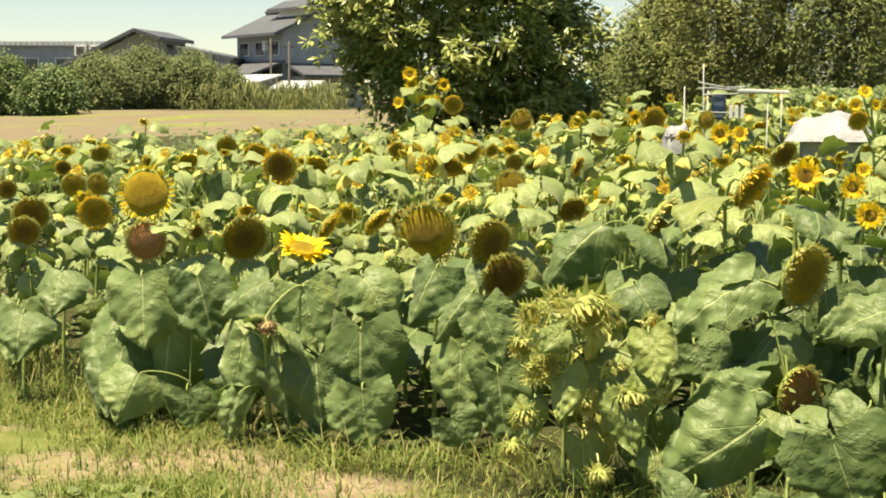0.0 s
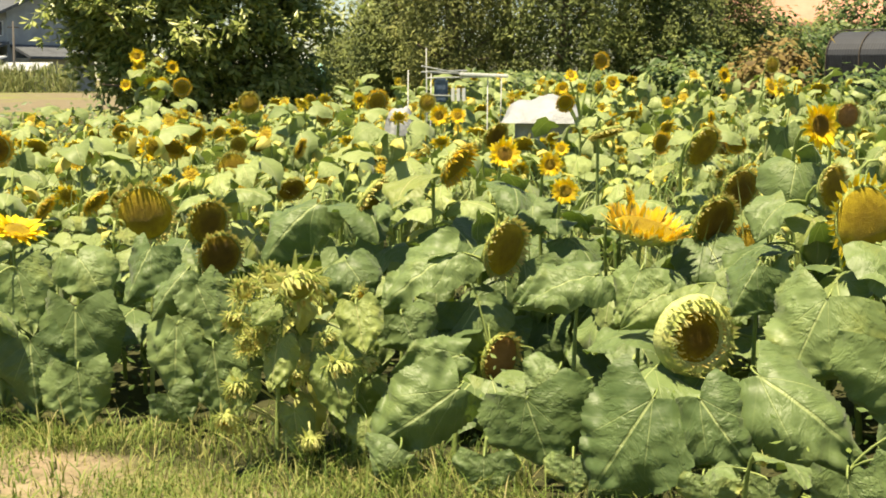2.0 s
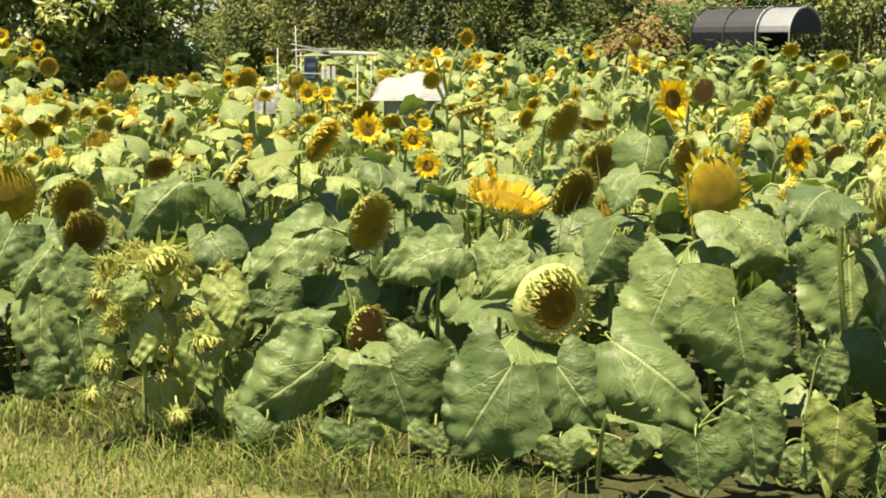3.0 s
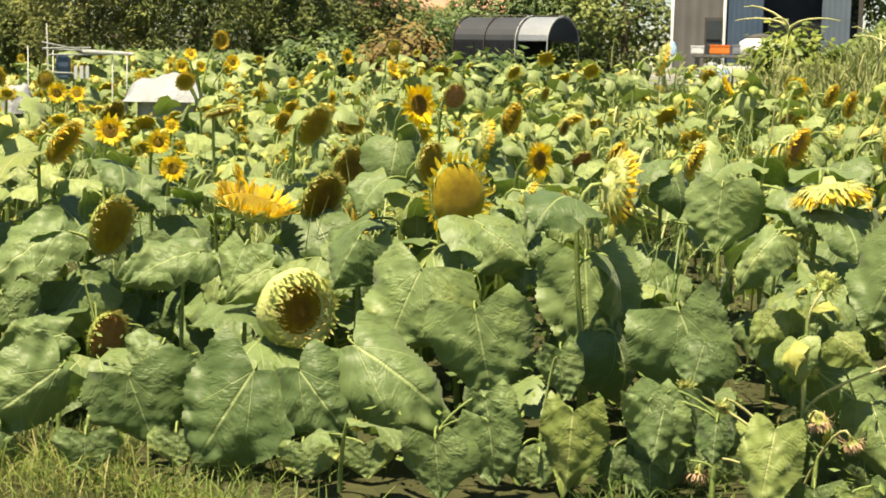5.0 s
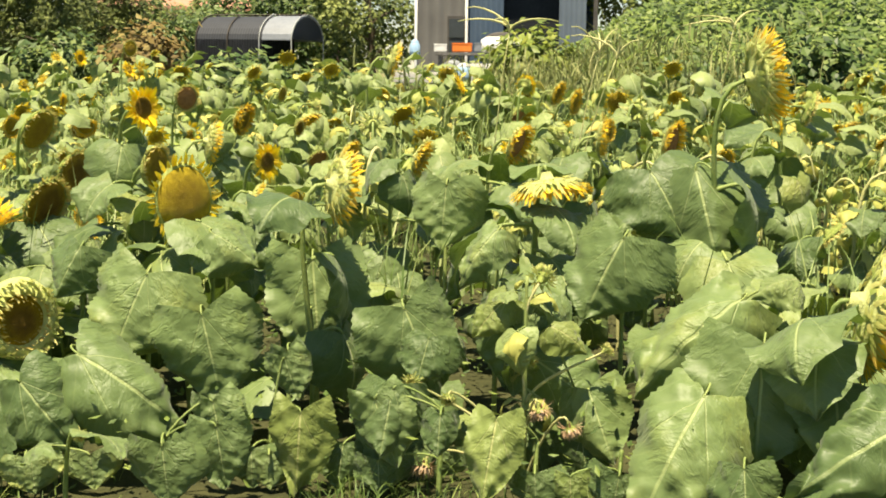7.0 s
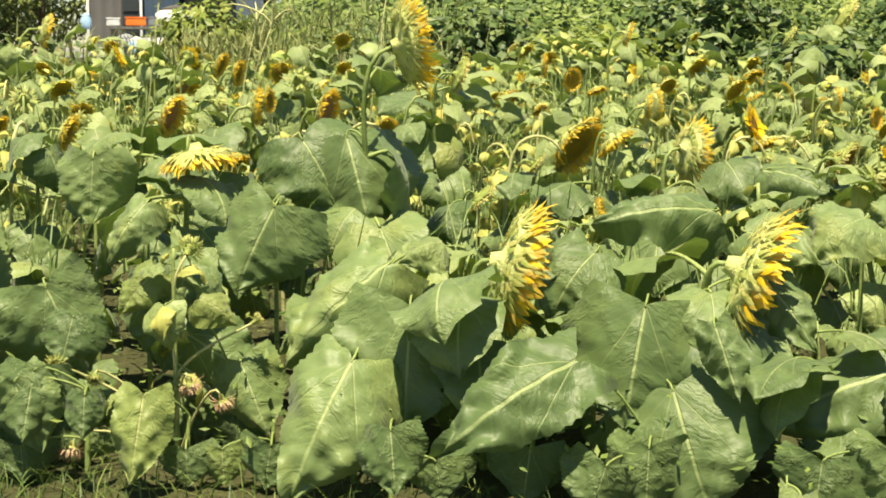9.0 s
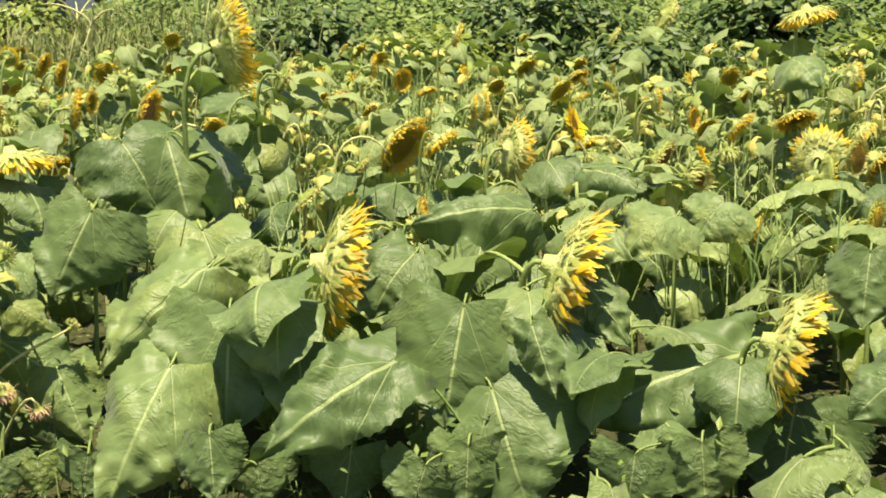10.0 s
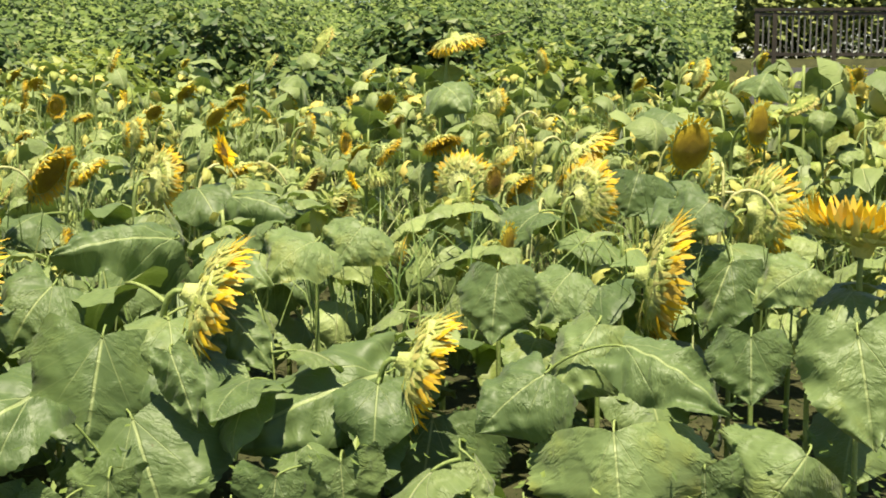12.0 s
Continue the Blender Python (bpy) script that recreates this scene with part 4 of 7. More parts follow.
PIPE = rough_surface("galvanised_pipe", [(0.3, (0.26, 0.28, 0.28)), (0.7, (0.44, 0.45, 0.44))], 6, 0.4, 0.5, strength=0.1)
BLUE_SHEET = striped("blue_grey_sheet", (0.05, 0.085, 0.14), (0.10, 0.145, 0.21), 0.12, 0.55, 0)
BLUE_LIGHT = striped("light_blue_grey_sheet", (0.12, 0.155, 0.20), (0.18, 0.22, 0.27), 0.12, 0.55, 0)
OLD_BOARD = striped("weathered_grey_board", (0.13, 0.125, 0.12), (0.22, 0.21, 0.20), 0.25, 0.9, 0)
SHADOW_IN = rough_surface("interior_shade", [(0.3, (0.015, 0.018, 0.022)), (0.7, (0.03, 0.035, 0.04))], 2, 0.95)
NET_DARK = striped("black_shade_net", (0.022, 0.025, 0.032), (0.045, 0.050, 0.062), 0.05, 0.75, 1)
NET_GREY = striped("grey_net", (0.05, 0.055, 0.065), (0.09, 0.10, 0.115), 0.05, 0.75, 1)
FILM_PALE = rough_surface("pale_film", [(0.3, (0.16, 0.175, 0.20)), (0.7, (0.24, 0.26, 0.29))], 2, 0.45, 0.4)
CONCRETE = rough_surface("concrete", [(0.3, (0.15, 0.145, 0.14)), (0.7, (0.25, 0.24, 0.23))], 1.6, 0.9, strength=0.5)
PALE_CONC = rough_surface("pale_concrete", [(0.3, (0.52, 0.50, 0.46)), (0.7, (0.70, 0.68, 0.64))], 1.6, 0.9, strength=0.4)
RAIL = rough_surface("brown_rail", [(0.3, (0.035, 0.030, 0.025)), (0.7, (0.085, 0.07, 0.055))], 5, 0.6)
ORANGE = rough_surface("orange_plastic", [(0.3, (0.70, 0.16, 0.03)), (0.7, (0.80, 0.24, 0.05))], 4, 0.4, strength=0.1)
BLUE_PL = rough_surface("pale_blue_plastic", [(0.3, (0.25, 0.42, 0.62)), (0.7, (0.42, 0.58, 0.74))], 4, 0.35, strength=0.1)
GREEN_PL = rough_surface("green_plastic", [(0.3, (0.06, 0.30, 0.18)), (0.7, (0.12, 0.42, 0.26))], 4, 0.4, strength=0.1)
TEAL_NET = rough_surface("teal_net", [(0.3, (0.22, 0.50, 0.46)), (0.7, (0.36, 0.62, 0.58))], 3, 0.7, strength=0.3)
RED_SOIL = rough_surface("red_brown_roof", [(0.3, (0.42, 0.20, 0.14)), (0.7, (0.56, 0.30, 0.22))], 0.4, 0.9)
METAL_ROOF = striped("pale_metal_roof", (0.36, 0.38, 0.40), (0.50, 0.52, 0.54), 0.4, 0.5)


def prism(profile, depth, thick):
    """A folded roof: profile of (x, z) from eave to eave, as deep as given, with thickness."""
    bm = bmesh.new()
    rows = []
    for y in (-depth / 2, depth / 2):
        for dz in (0, -thick):
            rows.append([bm.verts.new((x, y, z + dz)) for x, z in profile])
    a, b, c, d = rows
    n = len(profile)
    for i in range(n - 1):
        bm.faces.new((a[i], a[i + 1], c[i + 1], c[i]))
        bm.faces.new((b[i + 1], b[i], d[i], d[i + 1]))
        bm.faces.new((a[i + 1], a[i], b[i], b[i + 1]))
        bm.faces.new((c[i], c[i + 1], d[i + 1], d[i]))
    bm.faces.new((a[0], c[0], d[0], b[0]))
    bm.faces.new((a[-1], b[-1], d[-1], c[-1]))
    return bm


def gable_wall(profile, depth):
    """A wall block whose top follows the roof profile, down to z = 0."""
    bm = bmesh.new()
    lo, hi = [], []
    for y in (-depth / 2, depth / 2):
        ring = [bm.verts.new((x, y, z)) for x, z in profile] + [bm.verts.new((profile[-1][0], y, 0)), bm.verts.new((profile[0][0], y, 0))]
        (lo if y < 0 else hi).extend(ring)
    bm.faces.new(lo)
    bm.faces.new(hi[::-1])
    n = len(lo)
    for i in range(n):
        j = (i + 1) % n
        bm.faces.new((lo[i], hi[i], hi[j], lo[j]))
    return bm


def window_on(parent, x, y, z, w, h, frame_mat=WHITE_PAINT):
    """A framed window on a wall that faces -y."""
    win = part("window", box_bm(w, 0.06, h, (0, 0, 0)), frame_mat, parent, m=Matrix.Translation((x, y, z)))
    for k in (-1, 1):
        part("pane", box_bm(w * 0.44, 0.02, h * 0.88, (k * w * 0.235, -0.035, h * 0.06)), GLASS_DARK, win)
    return win


def house(name, x, y, turn, label):
    return empty_thing(name, pose(x, y, 0, 0, 0, turn), label, "house")


# two-storey tiled house
h = house("house", -10.66, 104.4, -55, "two-storey grey house with a dark tiled gable roof")
part("wall", box_bm(6.8, 5.5, 5.9), PLASTER, h)
part("gable", gable_wall([(-2.7, 5.9), (0, 7.2), (2.7, 5.9)], 6.7), PLASTER, h, m=pose(0, 0, 0.02, 0, 0, 90))
rf = part("roof", prism([(-3.7, 5.75), (0, 7.4), (3.7, 5.75)], 8.0, 0.2), TILE, h, m=pose(0, 0, 0, 0, 0, 90))
part("ridge", box_bm(8.1, 0.35, 0.28, (0, 0, 7.4), 0.08), TILE, rf, m=pose(0, 0, 0, 0, 0, -90))
part("upper_wall", box_bm(4.2, 1.6, 0.75, (1.4, 0, 7.0)), WHITE_PAINT, h)
part("upper_roof", prism([(-1.5, 7.6), (0, 8.25), (1.5, 7.6)], 5.2, 0.16), TILE, h, m=pose(1.4, 0, 0, 0, 0, 90))
part("lower_roof", prism([(-2.6, 3.0), (0, 3.9)], 7.6, 0.18), TILE, h, m=pose(-0.2, -2.7, 0, 0, 0, 90))
part("porch_wall", box_bm(6.0, 1.8, 2.9, (-0.2, -3.7, 0)), PLASTER_WARM, h)
part("side_roof", prism([(-2.6, 2.9), (0, 3.7)], 5.6, 0.18), TILE, h, m=pose(3.5, 0.2, 0, 0, 0, 180))
part("side_wall", box_bm(1.9, 4.8, 2.8, (4.4, 0.2, 0)), PLASTER_WARM, h)
for wx in (-2.2, 0.2, 2.3):
    window_on(h, wx, -2.79, 4.25, 1.3, 1.0)
for wx in (-2.2, 0.6):
    window_on(h, wx, -4.64, 0.8, 1.6, 1.3, DARKWOOD)
part("balcony", box_bm(0.7, 1.8, 0.9, (-3.75, -1.4, 3.9)), DARKWOOD, h)
part("aerial_box", box_bm(0.5, 0.3, 0.7, (1.3, -2.95, 4.6), 0.03), WHITE_PAINT, h)
# low house with a long gable
g = house("house", -20.7, 104.0, -8, "low grey house with a wide tiled gable roof")
part("wall", gable_wall([(-6.0, 3.0), (0.0, 5.8), (1.5, 5.4)], 6.0), PLASTER_WARM, g)
part("roof", prism([(-7.0, 2.85), (0.0, 6.1), (1.9, 5.5)], 7.6, 0.25), TILE, g)
part("back_roof", prism([(-0.5, 5.45), (6.3, 4.15)], 5.4, 0.2), TILE, g, m=Matrix.Translation((0, 1.5, 0)))
part("back_wall", gable_wall([(0.6, 5.0), (6.0, 4.0)], 5.0), PLASTER, g, m=Matrix.Translation((0, 1.5, 0)))
part("lower_roof", prism([(-7.2, 2.2), (-3.0, 3.3)], 6.6, 0.2), TILE, g, m=Matrix.Translation((0, -1.2, 0)))
part("lower_wall", gable_wall([(-6.8, 2.0), (-3.1, 2.9)], 5.8), PLASTER, g, m=Matrix.Translation((0, -1.2, 0)))
window_on(g, -3.4, -4.15, 0.7, 1.8, 1.2)
window_on(g, -0.6, -3.05, 3.4, 1.5, 0.9)
k = house("house", -31.0, 112.0, 0, "long grey building with a flat pale metal roof")
part("wall", box_bm(17, 7, 5.15), PLASTER, k)
part("roof", box_bm(17.8, 7.8, 0.35, (0, 0, 5.15), 0.05), METAL_ROOF, k)
for wx in (-3.5, 0.0, 3.2, 6.0):
    window_on(k, wx, -3.55, 3.1, 2.0, 1.2)
for wx in (4.2, 5.3):
    fan_unit = part("outdoor_unit", box_bm(0.9, 0.4, 0.8, (0, 0, 0), 0.04), WHITE_PAINT, k, m=Matrix.Translation((wx, -3.8, 4.4)))
    part("grille", box_bm(0.6, 0.03, 0.6, (0, -0.22, 0.1)), DARKWOOD, fan_unit)
# poles in the gardens
for px, py, ph in ((-9.7, 92, 4.9), (-17.2, 87, 3.0), (-11.2, 95, 5.2)):
    p = empty_thing("utility_pole" if ph > 4 else "garden_stake", Matrix.Translation((px, py, 0)), "slim dark upright pole in a garden", "pole")
    v, fc = tube([(0, 0, 0), (0, 0, ph)], [0.09, 0.06], 8)
    put("shaft", mesh_of("shaft", v, fc, [DARKWOOD]), p)
    if ph > 4:
        part("crossarm", box_bm(0.7, 0.08, 0.08, (0, 0, ph - 0.4)), DARKWOOD, p)
# low garden wall and small stones by the far gardens
gw = empty_thing("garden_wall", Matrix.Translation((-25.5, 84, 0)), "low pale garden wall before the trees", "wall")
part("wall_body", box_bm(9, 0.2, 0.75), PALE_CONC, gw)
for q in range(5):
    part("post", box_bm(0.35, 0.3, 0.95, (-4.2 + 2.1 * q, -0.02, 0)), PALE_CONC, gw)


def lumpy_sheet(sx, sy, sz, seed, n=18):
    """A crumpled sheet over something bulky, down to the ground."""
    rnd = random.Random(seed)
    bm = bmesh.new()
    grid = []
    for i in range(n + 1):
        row = []
        for j in range(n + 1):
            u, v = i / n * 2 - 1, j / n * 2 - 1
            e = max(0.0, 1 - abs(u) ** 2.6) ** 0.6 * max(0.0, 1 - abs(v) ** 2.6) ** 0.6
            z = sz * e * (0.85 + 0.25 * noise.noise(Vector((u * 1.7 + seed, v * 1.7, 0)))) + 0.03 * sz * rnd.uniform(-1, 1) * e
            row.append(bm.verts.new((u * sx / 2 * (1 + 0.06 * rnd.uniform(-1, 1)), v * sy / 2, z)))
        grid.append(row)
    for i in range(n):
        for j in range(n):
            bm.faces.new((grid[i][j], grid[i + 1][j], grid[i + 1][j + 1], grid[i][j + 1]))
    return bm


tarp = empty_thing("covered_heap", pose(3.05, 11.45, 1.08, 0, 0, -14), "white plastic sheet over a heap among the sunflowers", "tarp")
part("sheet", lumpy_sheet(0.66, 0.9, 0.23, 5), WHITE_SHEET, tarp, smooth=True)
part("crate", box_bm(0.46, 0.62, 1.15, (0, 0, -1.08), 0.02), WHITE_SHEET, tarp)
can = empty_thing("covered_crate", pose(2.03, 12.6, 0, 0, 0, 9), "board crate under a dull white sheet among leaves", "crate")
part("crate_body", box_bm(0.22, 0.2, 1.1, (0, 0, 0), 0.02), OLD_BOARD, can)
part("sheet", lumpy_sheet(0.26, 0.26, 0.28, 8, 12), WHITE_SHEET, can, m=Matrix.Translation((0, 0, 0.93)), smooth=True)

# pipe frame with a pale board roof and hanging cloth
pf = empty_thing("pipe_frame", pose(2.85, 14.2, 0, 0, 0, -11), "crooked light pipe frame with boards and hanging cloth", "frame")
for fx, fy, top_z in ((-0.50, 0, 1.52), (0.30, 0, 1.46), (-0.28, 0.5, 1.50), (0.45, 0.5, 1.48)):
    v, fc = tube([(fx, fy, 0), (fx + 0.01, fy, top_z)], [0.007, 0.006], 6)
    put("post", mesh_of("post", v, fc, [PIPE]), pf)
for a, b in (((-0.36, 0, 1.56), (0.12, 0.02, 1.47)), ((-0.36, 0.1, 1.50), (0.10, 0.3, 1.52)), ((-0.30, 0, 1.44), (0.30, 0, 1.455)), ((-0.34, 0.0, 1.27), (0.10, 0.0, 1.26)), ((-0.28, 0.5, 1.5), (0.45, 0.5, 1.47))):
    v, fc = tube([a, b], [0.009, 0.007], 6)
    put("crossbar", mesh_of("crossbar", v, fc, [PIPE]), pf)
v, fc = tube([(-0.30, 0, 1.0), (-0.31, 0, 1.74)], [0.008, 0.005], 6)
put("rod", mesh_of("rod", v, fc, [PIPE]), pf)
part("board_roof", box_bm(0.50, 0.45, 0.035, (0, 0, 0), 0.01), WHITE_PAINT, pf, "pale board laid over the pipes", pose(0.27, 0.2, 1.455, 0, 2, 0))
for q in range(3):
    part("slat", box_bm(0.035, 0.012, 0.13, (0, 0, 0), 0.003), WHITE_PAINT, pf, "white slat", Matrix.Translation((-0.04 + 0.055 * q, -0.02, 1.21)))
part("dark_cloth", box_bm(0.14, 0.06, 0.24, (0, 0, 0), 0.02), BLUE_SHEET, pf, "dark blue hanging cloth", Matrix.Translation((-0.16, 0.06, 1.2)))

# teal netting and a pale strip between the trees
tn = empty_thing("garden_net", pose(2.95, 31.0, 0), "teal netting over a vegetable bed beside the evergreen", "net")
part("netting", lumpy_sheet(0.9, 0.9, 2.0, 12, 12), TEAL_NET, tn, smooth=True)
ps = empty_thing("concrete_strip", pose(2.35, 29.5, 0), "pale concrete strip behind the vegetable beds", "kerb")
part("slab", box_bm(1.1, 0.4, 1.34, (0, 0, 0), 0.02), PALE_CONC, ps)

# tunnel shed with black netting and a pale end
sx, sy = 12.5, 23.7
sz = land(sx, sy) - 0.1
ts = empty_thing("tunnel_shed", pose(sx, sy, sz, 0, 0, -51), "tunnel shed under black shade net with a pale film roof panel", "shed")
EAVE = 1.90 - sz


def hoop(width, rise, n=12):
    """The rounded roof of the tunnel as (across, height) pairs, eave to eave."""
    return [(-width / 2 * math.cos(math.pi * i / n), EAVE + rise * math.sin(math.pi * i / n) ** 1.15) for i in range(n + 1)]


def shell(length, width, rise, sides):
    """A tunnel cover of that length: the roof, with its side walls where asked."""
    prof = hoop(width, rise)
    return prism([(-width / 2, 0)] + prof + [(width / 2, 0)] if sides else prof, length, 0.02)


part("net_cover", shell(1.30, 1.48, 0.42, True), NET_DARK, ts, m=pose(-0.28, 0, 0, 0, 0, 90))
part("film_panel", shell(0.58, 1.50, 0.43, False), FILM_PALE, ts, "pale grey translucent film", m=pose(0.66, 0, 0, 0, 0, 90))
gable = bmesh.new()
gable.faces.new([gable.verts.new((0, x, z)) for x, z in hoop(1.46, 0.42)])
bmesh.ops.solidify(gable, geom=gable.faces[:], thickness=0.02)
part("gable_net", gable, NET_GREY, ts, "thin grey gable net", m=Matrix.Translation((0.93, 0, 0)))
for q in range(4):
    v, fc = tube([(x, 0, z) for x, z in [(-0.76, 0)] + hoop(1.52, 0.45) + [(0.76, 0)]], [0.012] * 15, 5)
    put("hoop", mesh_of("hoop", v, fc, [PIPE if q > 1 else RAIL]), ts, pose(-0.92 + 0.62 * q, 0, 0, 0, 0, 90))
v, fc = tube([(-0.95, 0, EAVE + 0.45), (0.98, 0, EAVE + 0.45)], [0.012, 0.012], 5)
put("ridge_pipe", mesh_of("ridge_pipe", v, fc, [RAIL]), ts)

# blue shed with boarded side
bx, by = 20.6, 26.9
bs = empty_thing("blue_shed", pose(bx, by, land(bx, by), 0, 0, -37), "blue-grey metal shed with a weathered board side and dark doorway", "shed")
part("board_wall", box_bm(1.15, 0.2, 3.6, (-1.62, 0, 0)), OLD_BOARD, bs)
win = part("window", box_bm(0.42, 0.08, 1.05, (0, 0, 0)), DARKWOOD, bs, m=Matrix.Translation((-1.26, -0.12, 0.32)))
for q in (0.06, 0.56):
    part("pane", box_bm(0.34, 0.03, 0.42, (0, -0.05, q)), GLASS_DARK, win)
for q in (-2.2, -1.03):
    v, fc = tube([(q, -0.14, 0), (q, -0.14, 3.5)], [0.035, 0.035], 8)
    put("drainpipe", mesh_of("drainpipe", v, fc, [WHITE_PAINT]), bs)
part("blue_panel", box_bm(0.85, 0.12, 3.6, (-0.60, 0.04, 0)), BLUE_SHEET, bs)
# a near-black panel stands for the shade inside the open shed
part("doorway", box_bm(1.3, 0.1, 3.4, (0.47, 0.35, 0)), SHADOW_IN, bs, "dark panel for the shade inside the open doorway")
part("sliding_door", box_bm(0.62, 0.12, 3.5, (1.42, 0.0, 0)), BLUE_LIGHT, bs)
part("corner_post", box_bm(0.10, 0.12, 3.5, (1.95, 0, 0)), DARKWOOD, bs)
part("roof", box_bm(4.9, 3.4, 0.16, (0, 1.4, 3.6)), METAL_ROOF, bs)
part("side_wall", box_bm(0.12, 2.8, 3.6, (-2.14, 1.5, 0)), OLD_BOARD, bs)
part("back_wall", box_bm(4.3, 0.12, 3.6, (0, 2.9, 0)), BLUE_SHEET, bs)
# the apron in front, and the things stacked on it
ax, ay = 16.4, 22.4
az = land(ax, ay) - 0.05
ap = empty_thing("concrete_apron", pose(ax, ay, az, 0, 0, -36), "pale sunlit concrete apron before the blue shed", "paving")
part("slab", box_bm(3.0, 1.4, 0.22, (0, 0, 0), 0.03), PALE_CONC, ap)
part("step", box_bm(1.4, 0.5, 0.40, (0.5, 0.9, 0), 0.03), PALE_CONC, ap)

# low sheds and clutter in front of the two-storey house
for px, py, w, hgt, turn in ((-12.4, 93, 3.0, 2.3, -30), (-9.2, 92, 2.4, 1.9, -12)):
    sh = empty_thing("garden_shed", pose(px, py, 0, 0, 0, turn), "small grey garden shed with a pale lean-to roof", "shed")
    part("wall", box_bm(w, 1.8, hgt), PLASTER_WARM, sh)
    part("roof", prism([(-1.3, hgt + 0.05), (1.3, hgt + 0.55)], w + 0.5, 0.1), METAL_ROOF, sh, m=pose(0, 0, 0, 0, 0, 90))
    part("door", box_bm(0.8, 0.06, 1.7, (0.2, -0.92, 0)), DARKWOOD, sh)


def on_shelf(ang, dist, z):
    a = radians(ang)
    return 0.23 + dist * math.sin(a), -0.35 + dist * math.cos(a), z


rx, ry, rz = on_shelf(36.0, 29.5, 0)
rack = empty_thing("low_rack", pose(rx, ry, land(rx, ry), 0, 0, -36), "low plank rack in front of the blue shed", "rack")
part("plank", box_bm(2.2, 0.5, 0.06, (0, 0, 1.68 - land(rx, ry)), 0.01), OLD_BOARD, rack)
for q in (-1.0, 0, 1.0):
    part("leg", box_bm(0.08, 0.4, 1.68 - land(rx, ry), (q, 0, 0)), OLD_BOARD, rack)


def crate(ang, z, w, d, h, mat, label, lip=None):
    x, y, _ = on_shelf(ang, 29.5, z)
    c = empty_thing("crate", pose(x, y, z, 0, 0, -ang), label, "crate", "things on the rack")
    part("crate_body", box_bm(w, d, h, (0, 0, 0), 0.015), mat, c)
    part("rim", box_bm(w * 1.05, d * 1.05, 0.03, (0, 0, h - 0.02), 0.008), lip or mat, c)
    return c


crate(34.9, 1.75, 0.40, 0.3, 0.17, ORANGE, "orange plastic crate on the rack")
crate(34.05, 1.75, 0.26, 0.25, 0.15, WHITE_PAINT, "small white tub on the rack")
crate(35.7, 1.75, 0.34, 0.28, 0.18, FILM_PALE, "pale grey tub on the rack")
crate(37.35, 1.75, 0.22, 0.22, 0.25, GREEN_PL, "green plastic tray on the rack")


def jar(ang, dist, z, r, h, mat, top, label, name="jar"):
    x, y, _ = on_shelf(ang, dist, z)
    j = empty_thing(name, pose(x, y, z), label, name)
    v, fc, u = lathe([(0.001, 0), (r, 0), (r * 1.04, h * 0.25), (r, h * 0.7), (r * 0.7, h * 0.9), (r * 0.5, h)], 18)
    put("jar_body", mesh_of("jar_body", v, fc, [mat], u), j)
    v, fc, u = lathe([(r * 0.75, h * 0.86), (r * 0.78, h * 0.96), (r * 0.3, h * 1.12), (0.001, h * 1.16)], 18)
    put("lid", mesh_of("lid", v, fc, [top], u), j)
    return j


jar(36.45, 29.5, 1.75, 0.42, 0.36, WHITE_PAINT, DARKWOOD, "wide white pot with a dark lid on the rack", "pot")
jar(33.05, 29.0, 1.68, 0.105, 0.27, BLUE_PL, BLUE_PL, "pale blue plastic jug beside the shed", "jug")
jar(34.6, 24.5, 1.22, 0.20, 0.30, WHITE_SHEET, WHITE_SHEET, "crumpled white sack on the apron", "sack")
jar(35.0, 24.3, 1.22, 0.13, 0.26, BLUE_PL, WHITE_PAINT, "pale blue bucket on the apron", "bucket")

# red-brown roof far behind
fr = empty_thing("far_roof", pose(37.0, 83.0, 0, 0, 0, -24), "far building with a red-brown roof beyond the trees", "house")
part("wall", box_bm(9, 5, 5.0), PLASTER_WARM, fr)
part("roof", prism([(-3.4, 4.9), (0, 7.6), (3.4, 4.9)], 10.0, 0.2), RED_SOIL, fr, m=pose(0, 0, 0, 0, 0, 90))

# railing on a concrete wall
WALL_A, WALL_B = Vector((21.92, 4.21, 0)), Vector((22.95, -6.5, 0))
run = WALL_B - WALL_A
turn = math.degrees(math.atan2(run.y, run.x))
mid = (WALL_A + WALL_B) / 2
rw = empty_thing("retaining_wall", pose(mid.x, mid.y, 0, 0, 0, turn), "grey concrete retaining wall below a railing", "wall")
part("wall_body", box_bm(run.length, 0.3, 1.50, (0, 0, 0), 0.02), CONCRETE, rw)
part("pavement", box_bm(run.length, 3.2, 0.12, (0, 1.6, 1.38)), PALE_CONC, rw)
fence = empty_thing("railing", pose(mid.x, mid.y, 1.51, 0, 0, turn), "dark brown metal railing with thin upright bars", "railing")
for q in (0.16, 0.74):
    part("rail", box_bm(run.length, 0.05, 0.045, (0, 0, q)), RAIL, fence)
part("handrail", box_bm(run.length, 0.08, 0.05, (0, 0, 0.80), 0.01), RAIL, fence)
bar_me = None
for i in range(int(run.length / 0.085)):
    x = -run.length / 2 + 0.05 + i * 0.085
    if i % 10 == 3 or i == 0:
        part("post", box_bm(0.06, 0.06, 0.84, (0, 0, -0.02)), RAIL, fence, m=Matrix.Translation((x, 0, 0)))
    elif bar_me is None:
        bar_me = part("bar", box_bm(0.022, 0.022, 0.60, (0, 0, 0.15)), OLD_BOARD, fence, m=Matrix.Translation((x, 0, 0))).data
    else:
        put("bar", bar_me, fence, Matrix.Translation((x, 0, 0)))


